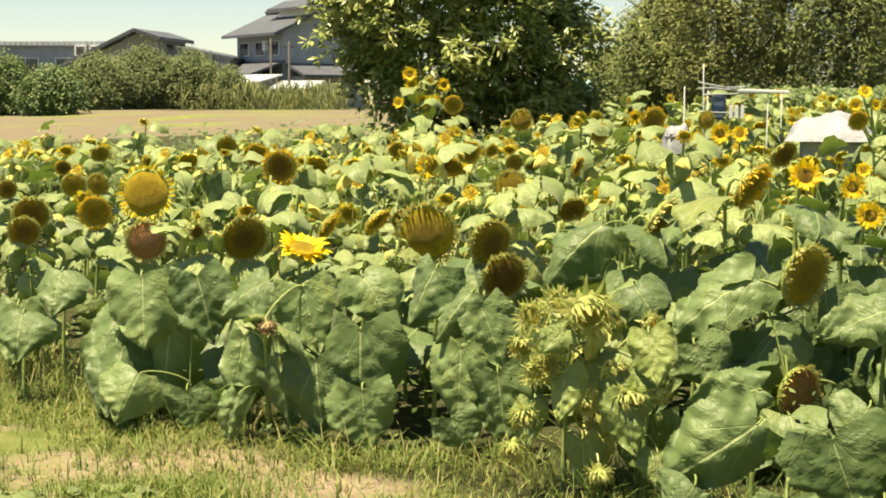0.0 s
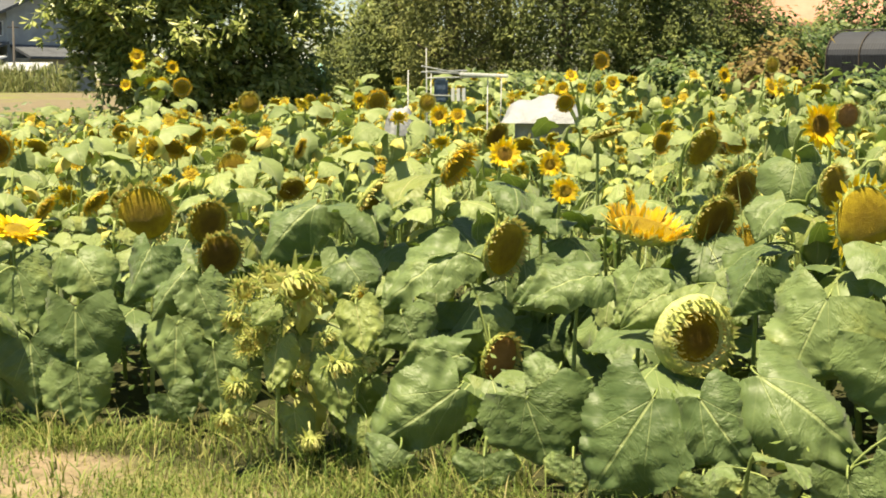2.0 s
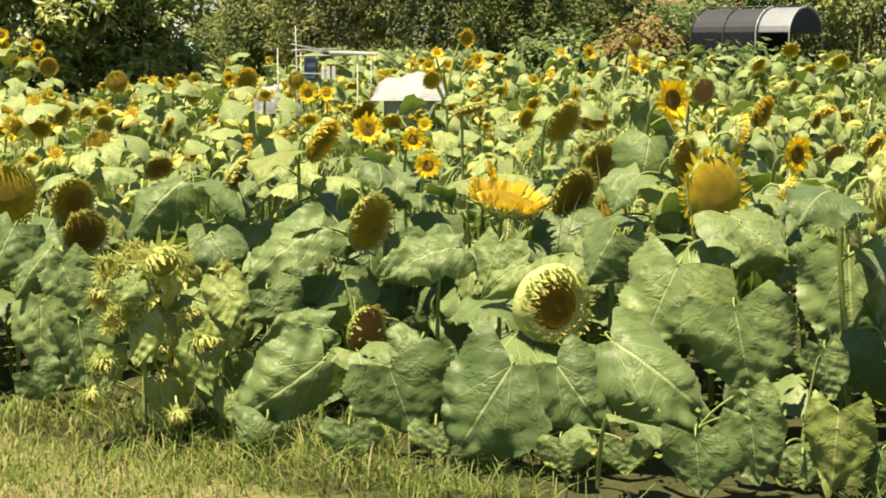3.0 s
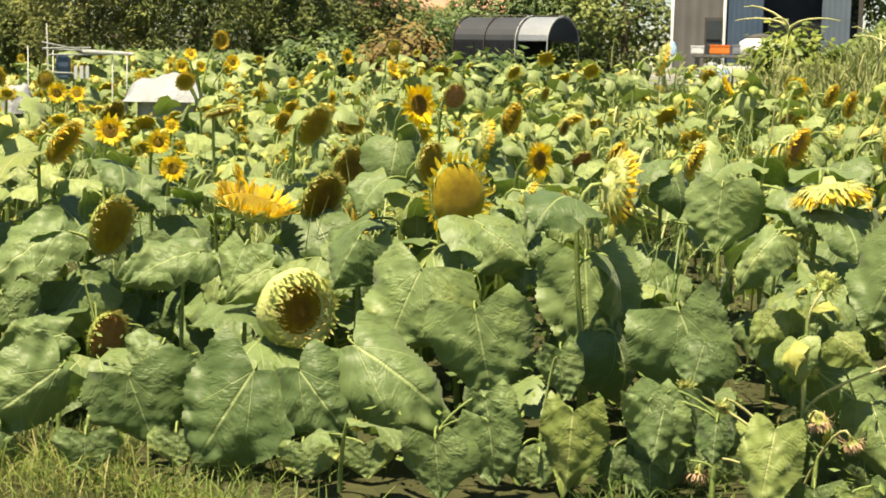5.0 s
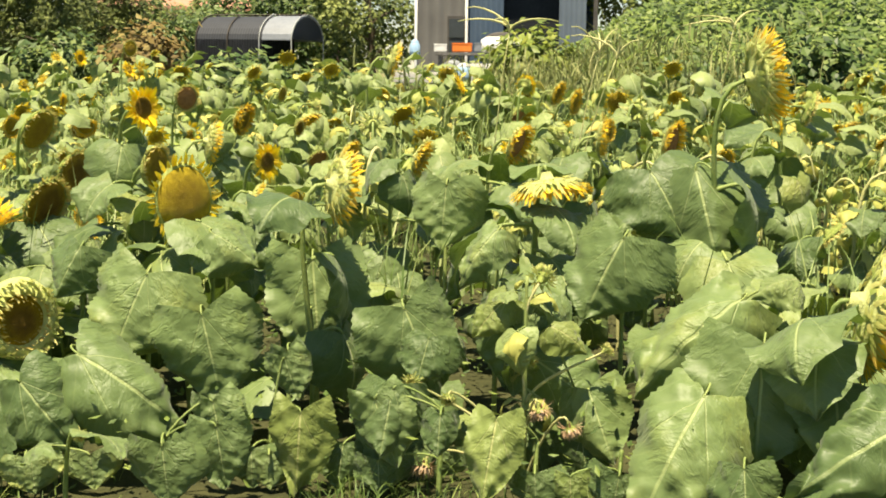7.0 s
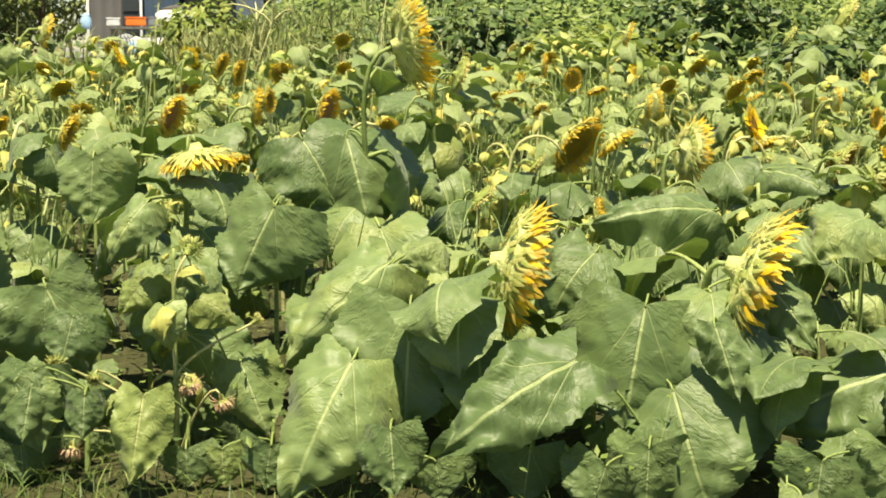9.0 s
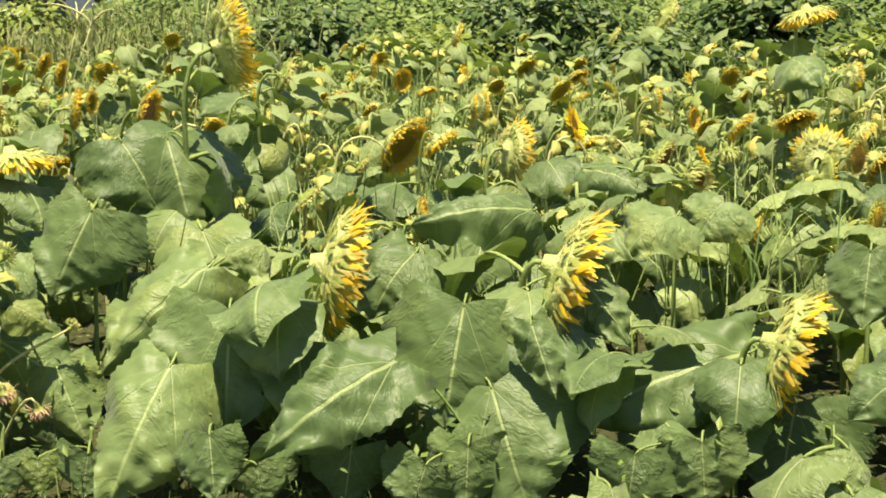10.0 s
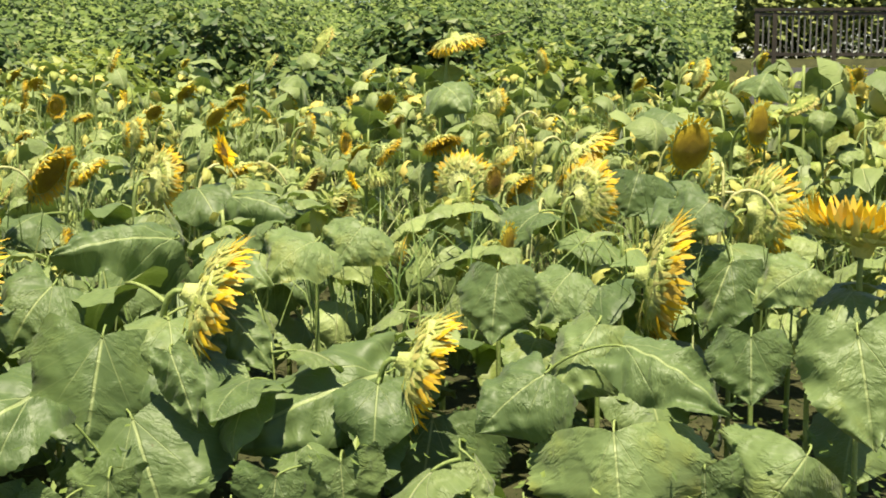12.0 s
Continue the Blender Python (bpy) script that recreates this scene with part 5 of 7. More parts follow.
# shrubs behind the railing
def behind_place(rnd):
    ang, r = radians(rnd.uniform(73, 95)), rnd.uniform(27, 31)
    return Vector((r * math.sin(ang), r * math.cos(ang) - 0.7, 1.6 + 2.4 * rnd.random())), Vector((-0.5, 0, 0.6))


carpet("far_shrubs", "dark green shrubs behind the railing", FOL_DARK, 6500, behind_place, 0.16, 76, "shrubs")

# ---- the sunflowers whose heads stand out ----
HEAD_WORDS = {"bloom": "sunflower with a fresh open yellow flower on a leafy stalk", "ripe": "sunflower with withering yellow petals round a heavy seed head",
              "seed": "drooping sunflower with a ripe brown seed head and curled rim", "fresh": "sunflower with thick pale green collar round a dark disc",
              "bud": "sunflower with a small dried green flower head"}
PLANTS, STALKS, GROWTH = [], [], []


def sunflower(x, y, z, across, yaw, pitch, kind, disc):
    d = facing(yaw, pitch)
    rnd = random.Random(int(x * 100) * 31 + int(y * 100))
    lean = 0.10 + 0.25 * max(0.0, -d.z) * across / 0.2
    away = Vector((x - 0.3, y + 0.4, 0)).normalized()
    bx, by = x + away.x * 0.12 - d.x * lean * 0.5 + rnd.uniform(-0.05, 0.05), y + away.y * 0.12 - d.y * lean * 0.5 + rnd.uniform(-0.05, 0.05)
    bz = land(bx, by)
    plant = empty_thing("sunflower", Matrix.Translation((bx, by, bz)), HEAD_WORDS[kind], "sunflower", "sunflowers in the field")
    which = len(PLANTS)
    local = Vector((x - bx, y - by, z - bz))
    neck = add_head(plant, local, d, across, kind, disc, which, single=math.hypot(x, y) < 5.9 and across > 0.15)
    pts = add_stem(plant, Vector((0, 0, -0.03)), neck, d, 0.008 + 0.022 * across)
    far = math.hypot(x, y)
    near = far < 7.0
    size = min(0.34, max(0.16, 0.8 * across + 0.12)) * (1.0 if near else 0.72)
    heading = math.degrees(math.atan2(bx, -by))     # towards the walk
    stands_free((x, y, z), across * 0.5)
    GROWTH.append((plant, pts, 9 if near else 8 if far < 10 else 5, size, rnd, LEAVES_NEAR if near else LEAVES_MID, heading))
    PLANTS.append((bx, by))
    STALKS.append((plant, bx, by, bz, pts))
    return plant


def branching(x, y, height, heads, label, leaves=5, size=0.2, sick=0.4, curled=0):
    """A plant with several stalks; heads: (dx, dy, z, across, yaw, pitch, kind, disc)."""
    rnd = random.Random(int(x * 100) + 7)
    z0 = land(x, y)
    plant = empty_thing("sunflower", Matrix.Translation((x, y, z0)), label, "sunflower", "sunflowers in the field")
    pts = add_stem(plant, Vector((0, 0, -0.03)), Vector((0, 0, height)), Vector((0.05, 0, 1)), 0.013 if height > 1 else 0.010)
    for i, (dx, dy, z, across, yaw, pitch, kind, disc) in enumerate(heads):
        d = facing(yaw, pitch)
        neck = add_head(plant, Vector((dx, dy, z - z0)), d, across, kind, disc, i)
        stands_free((x + dx, y + dy, z), across * 0.7)
        s = min(pts, key=lambda p: abs(p.z - (min(z - z0, height) - 0.12 - 0.4 * math.hypot(dx, dy))))
        n = 8
        way = neck - s
        v, fc = tube(bent(s, Vector((way.x * 0.4, way.y * 0.4, abs(way.z) + 0.25 * way.length)), neck, d * way.length * 0.7, n), [(0.0062 if kind == "bud" else 0.008) - 0.0003 * k for k in range(n + 1)], 6)
        put("stalk", mesh_of("stalk", v, fc, [STALK_PALE if kind == "bud" else STEM]), plant)
    for q in (0.35, 0.55, 0.75, 0.95):
        stands_free((x, y, z0 + height * q), 0.11)
    add_leaves(plant, pts, leaves, size, rnd, LEAVES_MID, 0.3, 0.95, sick=sick)
    add_leaves(plant, pts, curled, size * 0.9, rnd, LEAVES_CURL, 0.25, 0.98, sick=0.0)
    PLANTS.append((x, y))
    STALKS.append((plant, x, y, z0, pts))
    return plant


# head at x, y, z; metres across; the way it faces
sunflower(-1.69, 8.23, 0.88, 0.28, 175, 4, "seed", "gold")
sunflower(-1.53, 7.44, 0.68, 0.21, -170, -5, "seed", "rust")
sunflower(-1.87, 7.78, 0.80, 0.17, 180, -10, "ripe", "olive")
sunflower(-2.22, 7.79, 0.79, 0.19, -175, -20, "seed", "dark")
sunflower(-2.12, 7.30, 0.74, 0.16, -170, -15, "seed", "dark")
sunflower(-2.74, 9.10, 0.84, 0.12, -160, -10, "seed", "dark")
sunflower(-2.35, 9.20, 0.86, 0.15, -170, -10, "seed", "olive")
sunflower(-2.25, 9.44, 0.85, 0.15, 170, -10, "seed", "olive")
sunflower(-2.79, 10.64, 0.90, 0.11, -170, -10, "ripe", "dark")
sunflower(-2.53, 10.71, 1.00, 0.13, -160, -30, "seed", "olive")
sunflower(-1.05, 9.34, 0.97, 0.21, 175, -10, "ripe", "dark")
sunflower(-0.98, 7.13, 0.72, 0.23, -160, -15, "seed", "dark")
sunflower(-0.65, 6.67, 0.72, 0.27, -150, 65, "bloom", "gold")
sunflower(-0.08, 7.00, 0.76, 0.29, -175, -4, "seed", "olive")
sunflower(-0.34, 7.39, 0.79, 0.15, -120, -40, "ripe", "olive")
sunflower(-0.22, 7.80, 0.76, 0.12, -160, -20, "seed", "dark")
sunflower(-0.59, 7.38, 0.76, 0.14, -110, -30, "ripe", "gold")
sunflower(0.22, 6.60, 0.75, 0.22, -150, -10, "seed", "dark")
sunflower(0.26, 6.09, 0.66, 0.20, -160, -10, "seed", "dark")
sunflower(0.44, 9.39, 0.83, 0.23, -170, 2, "seed", "olive")
sunflower(0.71, 7.97, 0.80, 0.16, -165, -35, "seed", "dark")
sunflower(0.99, 8.95, 0.82, 0.16, -160, -20, "bloom", "gold")
sunflower(0.96, 6.43, 0.85, 0.26, -115, -30, "seed", "olive")
sunflower(1.31, 6.16, 1.04, 0.20, -130, -30, "ripe", "olive")
sunflower(1.43, 5.72, 1.11, 0.15, 178, 10, "bloom", "dark")
sunflower(1.69, 5.97, 1.05, 0.12, -175, 5, "bloom", "olive")
sunflower(1.70, 5.75, 0.95, 0.13, 175, 5, "bloom", "olive")
sunflower(1.84, 6.34, 1.10, 0.08, 170, 15, "bloom", "gold")
sunflower(1.40, 5.54, 0.73, 0.25, -142, -12, "seed", "olive")
sunflower(1.36, 5.44, 0.29, 0.22, -143, -8, "seed", "rust")
sunflower(-0.69, 5.66, 0.51, 0.10, -160, -40, "bud", "rust")
sunflower(-1.77, 11.87, 1.02, 0.16, -165, -15, "seed", "olive")
sunflower(0.86, 15.98, 1.16, 0.24, -170, 0, "seed", "olive")
sunflower(-0.11, 10.00, 0.94, 0.21, -150, 20, "bloom", "gold")
sunflower(-0.72, 11.98, 0.86, 0.15, -165, 0, "bloom", "olive")
sunflower(-0.94, 11.96, 0.79, 0.13, -165, -10, "seed", "olive")
sunflower(0.15, 11.00, 0.86, 0.15, -150, -10, "bloom", "gold")
sunflower(0.54, 10.99, 0.92, 0.14, -160, -10, "seed", "olive")
sunflower(0.70, 11.28, 0.90, 0.14, -160, -30, "seed", "dark")
sunflower(0.21, 12.00, 0.96, 0.20, -150, -20, "ripe", "olive")
sunflower(0.92, 9.96, 0.94, 0.14, -120, -20, "ripe", "dark")
sunflower(1.39, 12.93, 1.10, 0.17, -150, -10, "ripe", "gold")
sunflower(1.73, 12.88, 1.00, 0.14, -165, -10, "seed", "dark")
sunflower(1.86, 12.87, 1.22, 0.21, -160, -10, "ripe", "olive")
sunflower(1.74, 13.19, 1.24, 0.14, -165, 0, "bloom", "gold")
sunflower(2.03, 12.84, 1.07, 0.13, -150, 10, "bloom", "dark")
sunflower(1.83, 12.47, 0.95, 0.13, -165, 10, "bloom", "gold")
sunflower(2.06, 10.80, 1.15, 0.18, -175, 5, "bloom", "olive")
sunflower(2.24, 10.97, 1.14, 0.15, 170, 15, "bloom", "olive")
sunflower(2.14, 11.81, 1.23, 0.15, -165, 0, "seed", "olive")
sunflower(2.16, 12.31, 1.09, 0.11, -165, -10, "bloom", "gold")
sunflower(2.06, 8.76, 1.07, 0.18, -150, -30, "seed", "dark")
sunflower(-0.42, 12.99, 0.95, 0.13, -160, -10, "ripe", "olive")
sunflower(0.47, 13.99, 0.90, 0.13, -150, -10, "ripe", "gold")
sunflower(1.09, 13.96, 0.93, 0.13, -160, -10, "seed", "olive")
sunflower(1.91, 4.69, 0.50, 0.30, -172, -2, "fresh", "dark")
sunflower(2.63, 4.86, 0.89, 0.30, -165, 2, "seed", "gold")
sunflower(2.66, 5.21, 1.00, 0.18, -150, -5, "seed", "olive")
sunflower(2.37, 5.73, 0.81, 0.24, -155, -20, "seed", "dark")
sunflower(2.77, 6.45, 0.89, 0.22, -160, -15, "seed", "dark")
sunflower(2.03, 5.66, 0.80, 0.32, -150, 72, "ripe", "gold")
sunflower(2.01, 5.83, 0.92, 0.12, -120, 20, "bloom", "gold")
sunflower(2.65, 6.65, 1.09, 0.22, -150, -25, "seed", "olive")
sunflower(2.65, 5.33, 1.24, 0.215, -160, 5, "bloom", "dark")
sunflower(3.76, 7.37, 1.23, 0.15, -170, -10, "seed", "rust")
sunflower(2.37, 7.39, 1.13, 0.19, -140, -70, "seed", "olive")
sunflower(3.05, 5.51, 1.08, 0.17, -105, -10, "ripe", "gold")
sunflower(3.08, 5.04, 1.02, 0.19, -160, 0, "bloom", "dark")
sunflower(3.84, 6.79, 1.12, 0.14, -140, -20, "ripe", "olive")
sunflower(1.85, 3.92, 0.25, 0.06, -160, -30, "bud", "gold")
sunflower(2.90, 4.11, 0.99, 0.24, -100, -10, "ripe", "rust")
sunflower(3.79, 4.03, 0.955, 0.27, -140, -80, "ripe", "dark")
sunflower(4.27, 4.87, 1.08, 0.18, -150, -20, "ripe", "rust")
sunflower(4.50, 4.55, 1.12, 0.16, -135, -5, "ripe", "gold")
sunflower(3.80, 4.96, 1.02, 0.15, -140, -20, "ripe", "olive")
sunflower(4.58, 7.53, 1.04, 0.10, -150, -10, "seed", "dark")
sunflower(3.83, 6.79, 1.13, 0.16, -150, -20, "ripe", "olive")
sunflower(4.66, 6.79, 1.08, 0.18, -30, -20, "bud", "olive")
sunflower(2.95, 4.89, 0.89, 0.12, -120, -30, "ripe", "olive")
sunflower(5.08, 7.23, 1.47, 0.19, -115, -15, "ripe", "gold")
sunflower(5.98, 7.83, 1.31, 0.20, -130, 30, "bloom", "gold")
sunflower(6.35, 7.56, 1.31, 0.17, -60, 20, "bloom", "gold")
sunflower(6.40, 7.27, 1.26, 0.16, -150, -20, "ripe", "olive")
sunflower(6.27, 6.32, 1.17, 0.20, -60, -20, "bud", "gold")
sunflower(4.76, 11.84, 1.47, 0.17, -150, 10, "bloom", "gold")
sunflower(5.53, 12.61, 1.57, 0.15, -165, 0, "seed", "olive")
sunflower(5.29, 12.06, 1.37, 0.18, -150, 20, "bloom", "gold")
sunflower(3.95, 10.00, 1.15, 0.14, -130, 0, "bloom", "gold")
sunflower(4.43, 5.86, 1.01, 0.13, -70, 10, "bud", "olive")
sunflower(5.42, 9.35, 1.21, 0.11, -150, -10, "seed", "olive")
sunflower(3.91, 2.51, 0.69, 0.39, -134, -14, "ripe", "rust")
sunflower(4.35, 1.91, 0.68, 0.40, -146, -22, "ripe", "gold")
sunflower(5.90, 3.86, 0.92, 0.27, -178, -30, "ripe", "olive")
sunflower(6.04, 2.98, 1.05, 0.21, -165, 20, "bloom", "dark")
sunflower(5.65, 3.04, 0.95, 0.24, -115, -10, "ripe", "olive")
sunflower(5.89, 2.44, 0.91, 0.20, -165, -25, "seed", "dark")
sunflower(6.68, 2.66, 0.89, 0.13, -160, 30, "bloom", "gold")
sunflower(4.52, 3.61, 1.40, 0.33, -118, 10, "ripe", "gold")
sunflower(4.78, 4.40, 1.10, 0.18, -155, -10, "ripe", "rust")
sunflower(5.39, 4.15, 1.25, 0.16, -125, -20, "seed", "dark")
sunflower(5.00, 3.97, 1.18, 0.08, -120, 0, "bloom", "gold")
sunflower(4.86, 3.54, 0.76, 0.14, -130, -45, "seed", "dark")
sunflower(4.53, 1.24, 0.49, 0.36, -152, -20, "ripe", "olive")
sunflower(7.35, 4.44, 1.05, 0.17, -125, 0, "ripe", "gold")
sunflower(8.01, 4.35, 1.18, 0.10, -140, 20, "bloom", "gold")
sunflower(8.35, 4.37, 1.18, 0.09, -140, 30, "bloom", "gold")
sunflower(8.18, 4.08, 1.15, 0.10, -120, 40, "bloom", "gold")
sunflower(9.66, 4.51, 1.61, 0.24, -130, -30, "seed", "dark")
sunflower(9.26, 6.06, 1.48, 0.18, -140, -20, "ripe", "olive")
sunflower(9.48, 4.83, 1.46, 0.16, -140, -30, "seed", "olive")
sunflower(6.30, 6.96, 1.21, 0.16, -150, -10, "ripe", "gold")
sunflower(6.37, 7.53, 1.31, 0.13, -105, 10, "bloom", "gold")
sunflower(5.50, 5.68, 1.09, 0.12, -155, 0, "ripe", "olive")
sunflower(5.23, 0.67, 0.72, 0.40, -160, -10, "ripe", "gold")
sunflower(5.32, 0.02, 0.93, 0.42, -150, 84, "ripe", "gold")
sunflower(6.53, 0.62, 0.84, 0.36, -135, -10, "ripe", "olive")
sunflower(7.27, 1.68, 1.00, 0.35, -168, -45, "ripe", "rust")
sunflower(7.62, 1.23, 1.05, 0.27, -215, -12, "seed", "gold")
sunflower(8.28, 1.04, 1.14, 0.25, -195, -5, "seed", "gold")
sunflower(6.43, 1.37, 0.88, 0.30, -120, -5, "ripe", "rust")
sunflower(9.86, 3.54, 1.61, 0.35, -150, -75, "ripe", "gold")
sunflower(8.53, 0.87, 1.24, 0.19, -140, -60, "seed", "olive")
sunflower(8.96, 0.70, 1.38, 0.14, -155, 10, "ripe", "gold")
sunflower(8.72, 1.39, 1.24, 0.18, -60, 10, "bud", "olive")
sunflower(6.69, 2.07, 0.90, 0.25, -80, 0, "ripe", "olive")
sunflower(6.02, 2.07, 0.66, 0.14, -145, -10, "ripe", "olive")
sunflower(8.31, 2.59, 1.24, 0.16, -125, -10, "ripe", "gold")
sunflower(7.07, 2.66, 1.01, 0.16, -165, -40, "ripe", "gold")
sunflower(9.66, 1.74, 1.42, 0.18, -145, -20, "ripe", "olive")
sunflower(7.74, 3.51, 1.10, 0.13, -135, 0, "ripe", "gold")
sunflower(10.37, 3.10, 1.49, 0.16, -135, 10, "ripe", "gold")
sunflower(8.04, 5.85, 1.26, 0.15, -145, 0, "ripe", "gold")
sunflower(6.85, 4.13, 1.07, 0.13, -145, 0, "ripe", "olive")
sunflower(8.20, 0.40, 1.14, 0.12, -150, -20, "seed", "rust")


def broad_leaf(x, y, z, dx, dy, dz, width, skin=LEAF):
    """A large leaf of the nearest plant: its blade hangs from (x, y, z) towards the tip."""
    base, way = Vector((x, y, z)), Vector((dx, dy, dz))
    rnd = random.Random(int(x * 1000) + int(z * 1000))
    far = math.hypot(x - 0.3, y + 0.4)
    best = min((s for s in STALKS if math.hypot(s[1] - 0.3, s[2] + 0.4) > far - 0.01), key=lambda s: math.hypot(s[1] - x, s[2] - y))
    plant, bx, by, bz, pts = best
    if math.hypot(bx - x, by - y) > 0.27:
        away = Vector((x - 0.4, y + 0.4, 0)).normalized()
        bx, by = x + away.x * 0.13, y + away.y * 0.13
        bz = land(bx, by)
        plant = empty_thing("sunflower", Matrix.Translation((bx, by, bz)), "leafy sunflower stalk with hanging broad leaves", "sunflower", "sunflowers in the field")
        pts = add_stem(plant, Vector((0, 0, -0.03)), Vector((0.02, 0.01, max(0.2, z - bz - 0.03))), Vector((0.1, 0, 1)), 0.011)
        STALKS.append((plant, bx, by, bz, pts))
        PLANTS.append((bx, by))
    local = base - Vector((bx, by, bz))
    length = way.length
    yv = way.normalized()
    eye = Vector((0.3 - x, -0.4 - y, 0)).normalized()
    zv = eye * 0.85 + Vector((-0.2, -0.1, 0.95 * smooth(0.30, 0.56, z)))      # low leaves hang more steeply
    zv = (zv - yv * zv.dot(yv)).normalized()
    xv = yv.cross(zv)
    bend = rnd.uniform(0.2, 0.6) if yv.z < -0.88 else rnd.uniform(0.8, 1.5)
    verts, faces, uv = blade(rnd, 40, 7, bend * 0.45, bend, rnd.uniform(0.25, 0.75), min(1.7, max(0.55, width / length)) * 1.06, 0.022)
    m = Matrix.Translation(local) @ Matrix((xv, yv, zv)).transposed().to_4x4() @ Matrix.Scale(length * 1.07, 4)
    back = m.inverted()
    slots = [0] * len(faces)
    stem_at = back @ min(pts, key=lambda p: abs(p.z - (local.z - 0.02)) + 0.3 * (p - local).length)
    tv, tf = tube(bent(stem_at, (back.to_3x3() @ Vector((0, 0, 0.12))) - stem_at * 0.5, Vector((0, 0.02, 0.006)), Vector((0, 0.5, 0.2)), 7), [(0.0046 - 0.0002 * i) / length for i in range(8)], 6, len(verts))
    faces += tf
    slots += [1] * len(tf)
    uv += [(0.3, 0.3)] * len(tv)
    stands_free(base + way * 0.5, min(width, length) * 0.42)
    put("leaf", mesh_of("leaf", verts + tv, faces, [skin, STEM], uv, slots), plant, m)


# large leaves in front: base, way to the tip, width
broad_leaf(1.76, 4.14, 0.14, 0.01, -0.01, -0.11, 0.20)
broad_leaf(2.44, 3.78, 0.14, 0.00, -0.01, -0.11, 0.22)
broad_leaf(2.40, 3.83, 0.15, -0.00, -0.01, -0.12, 0.22)
broad_leaf(3.38, 3.30, 0.18, 0.01, -0.03, -0.15, 0.21)
broad_leaf(2.82, 3.65, 0.14, -0.01, -0.01, -0.11, 0.25)
broad_leaf(3.05, 3.13, 0.14, -0.00, -0.01, -0.11, 0.21)
broad_leaf(2.98, 3.56, 0.14, -0.03, 0.00, -0.11, 0.21)
broad_leaf(3.22, 2.92, 0.16, -0.02, 0.01, -0.13, 0.22)
broad_leaf(2.66, 3.67, 0.17, -0.02, -0.00, -0.14, 0.22)
broad_leaf(2.94, 3.19, 0.32, -0.08, -0.04, -0.24, 0.17, LEAF_WITHER)
broad_leaf(2.82, 3.33, 0.32, -0.03, -0.03, -0.12, 0.11)
broad_leaf(2.83, 3.65, 0.28, -0.09, -0.06, -0.25, 0.15)
broad_leaf(3.13, 3.05, 0.14, -0.00, -0.01, -0.11, 0.16, LEAF_WITHER)
broad_leaf(3.32, 3.54, 0.21, -0.04, -0.05, -0.18, 0.12)
broad_leaf(2.76, 3.52, 0.38, -0.07, -0.04, -0.20, 0.23)
broad_leaf(3.35, 3.53, 0.21, -0.01, -0.07, -0.18, 0.22)
broad_leaf(3.40, 3.29, 0.34, 0.02, -0.11, -0.22, 0.23)
broad_leaf(3.00, 3.67, 0.50, -0.06, -0.02, -0.14, 0.21)
broad_leaf(-0.51, 5.73, 0.37, 0.03, 0.00, -0.30, 0.25)
broad_leaf(-1.08, 6.01, 0.19, 0.02, 0.00, -0.16, 0.21)
broad_leaf(-0.32, 5.63, 0.27, 0.02, 0.00, -0.24, 0.26)
broad_leaf(0.21, 5.51, 0.36, 0.04, -0.00, -0.29, 0.22)
broad_leaf(1.39, 4.45, 0.14, 0.01, -0.01, -0.11, 0.27)
broad_leaf(1.94, 4.09, 0.14, 0.01, -0.01, -0.11, 0.30)
broad_leaf(2.86, 3.64, 0.14, 0.02, -0.02, -0.11, 0.24)
broad_leaf(3.82, 1.92, 0.23, -0.01, 0.00, -0.20, 0.24)
broad_leaf(4.12, 1.31, 0.28, -0.00, -0.02, -0.19, 0.24)
broad_leaf(4.38, 0.29, 0.32, -0.00, -0.01, -0.16, 0.22)
broad_leaf(3.30, 2.47, 0.28, -0.03, -0.05, -0.17, 0.19)
broad_leaf(-1.35, 6.43, 0.62, 0.01, -0.03, -0.30, 0.33)
broad_leaf(-1.05, 6.14, 0.66, 0.07, -0.02, -0.28, 0.24)
broad_leaf(-1.18, 6.19, 0.42, -0.03, -0.01, -0.32, 0.41)
broad_leaf(-1.44, 6.46, 0.44, -0.10, -0.02, -0.41, 0.15)
broad_leaf(-1.46, 6.42, 0.23, 0.00, 0.00, -0.12, 0.09, LEAF_YELLOW)
broad_leaf(-0.72, 5.93, 0.66, -0.18, -0.05, -0.14, 0.20)
broad_leaf(-0.81, 5.84, 0.45, -0.05, -0.01, -0.29, 0.20)
broad_leaf(-0.67, 5.80, 0.45, 0.04, 0.00, -0.35, 0.20)
broad_leaf(-0.57, 5.86, 0.65, 0.06, -0.03, -0.26, 0.26)
broad_leaf(-0.33, 5.73, 0.50, -0.00, -0.00, -0.36, 0.31)
broad_leaf(-0.83, 5.77, 0.22, -0.04, -0.01, -0.19, 0.10)
broad_leaf(-0.33, 5.89, 0.69, 0.12, -0.02, -0.22, 0.23)
broad_leaf(-0.03, 5.90, 0.72, -0.10, -0.03, -0.22, 0.21)
broad_leaf(0.07, 5.59, 0.45, -0.01, 0.00, -0.32, 0.24)
broad_leaf(0.15, 5.61, 0.60, 0.09, -0.03, -0.23, 0.21)
broad_leaf(0.11, 5.66, 0.65, -0.13, -0.03, -0.19, 0.16)
broad_leaf(-2.15, 7.26, 0.37, -0.02, -0.04, -0.28, 0.22)
broad_leaf(-0.52, 6.80, 0.63, -0.08, -0.03, -0.13, 0.19)
broad_leaf(0.71, 6.47, 0.84, -0.25, -0.03, -0.31, 0.24)
broad_leaf(1.19, 5.55, 0.71, -0.29, 0.01, -0.23, 0.24)
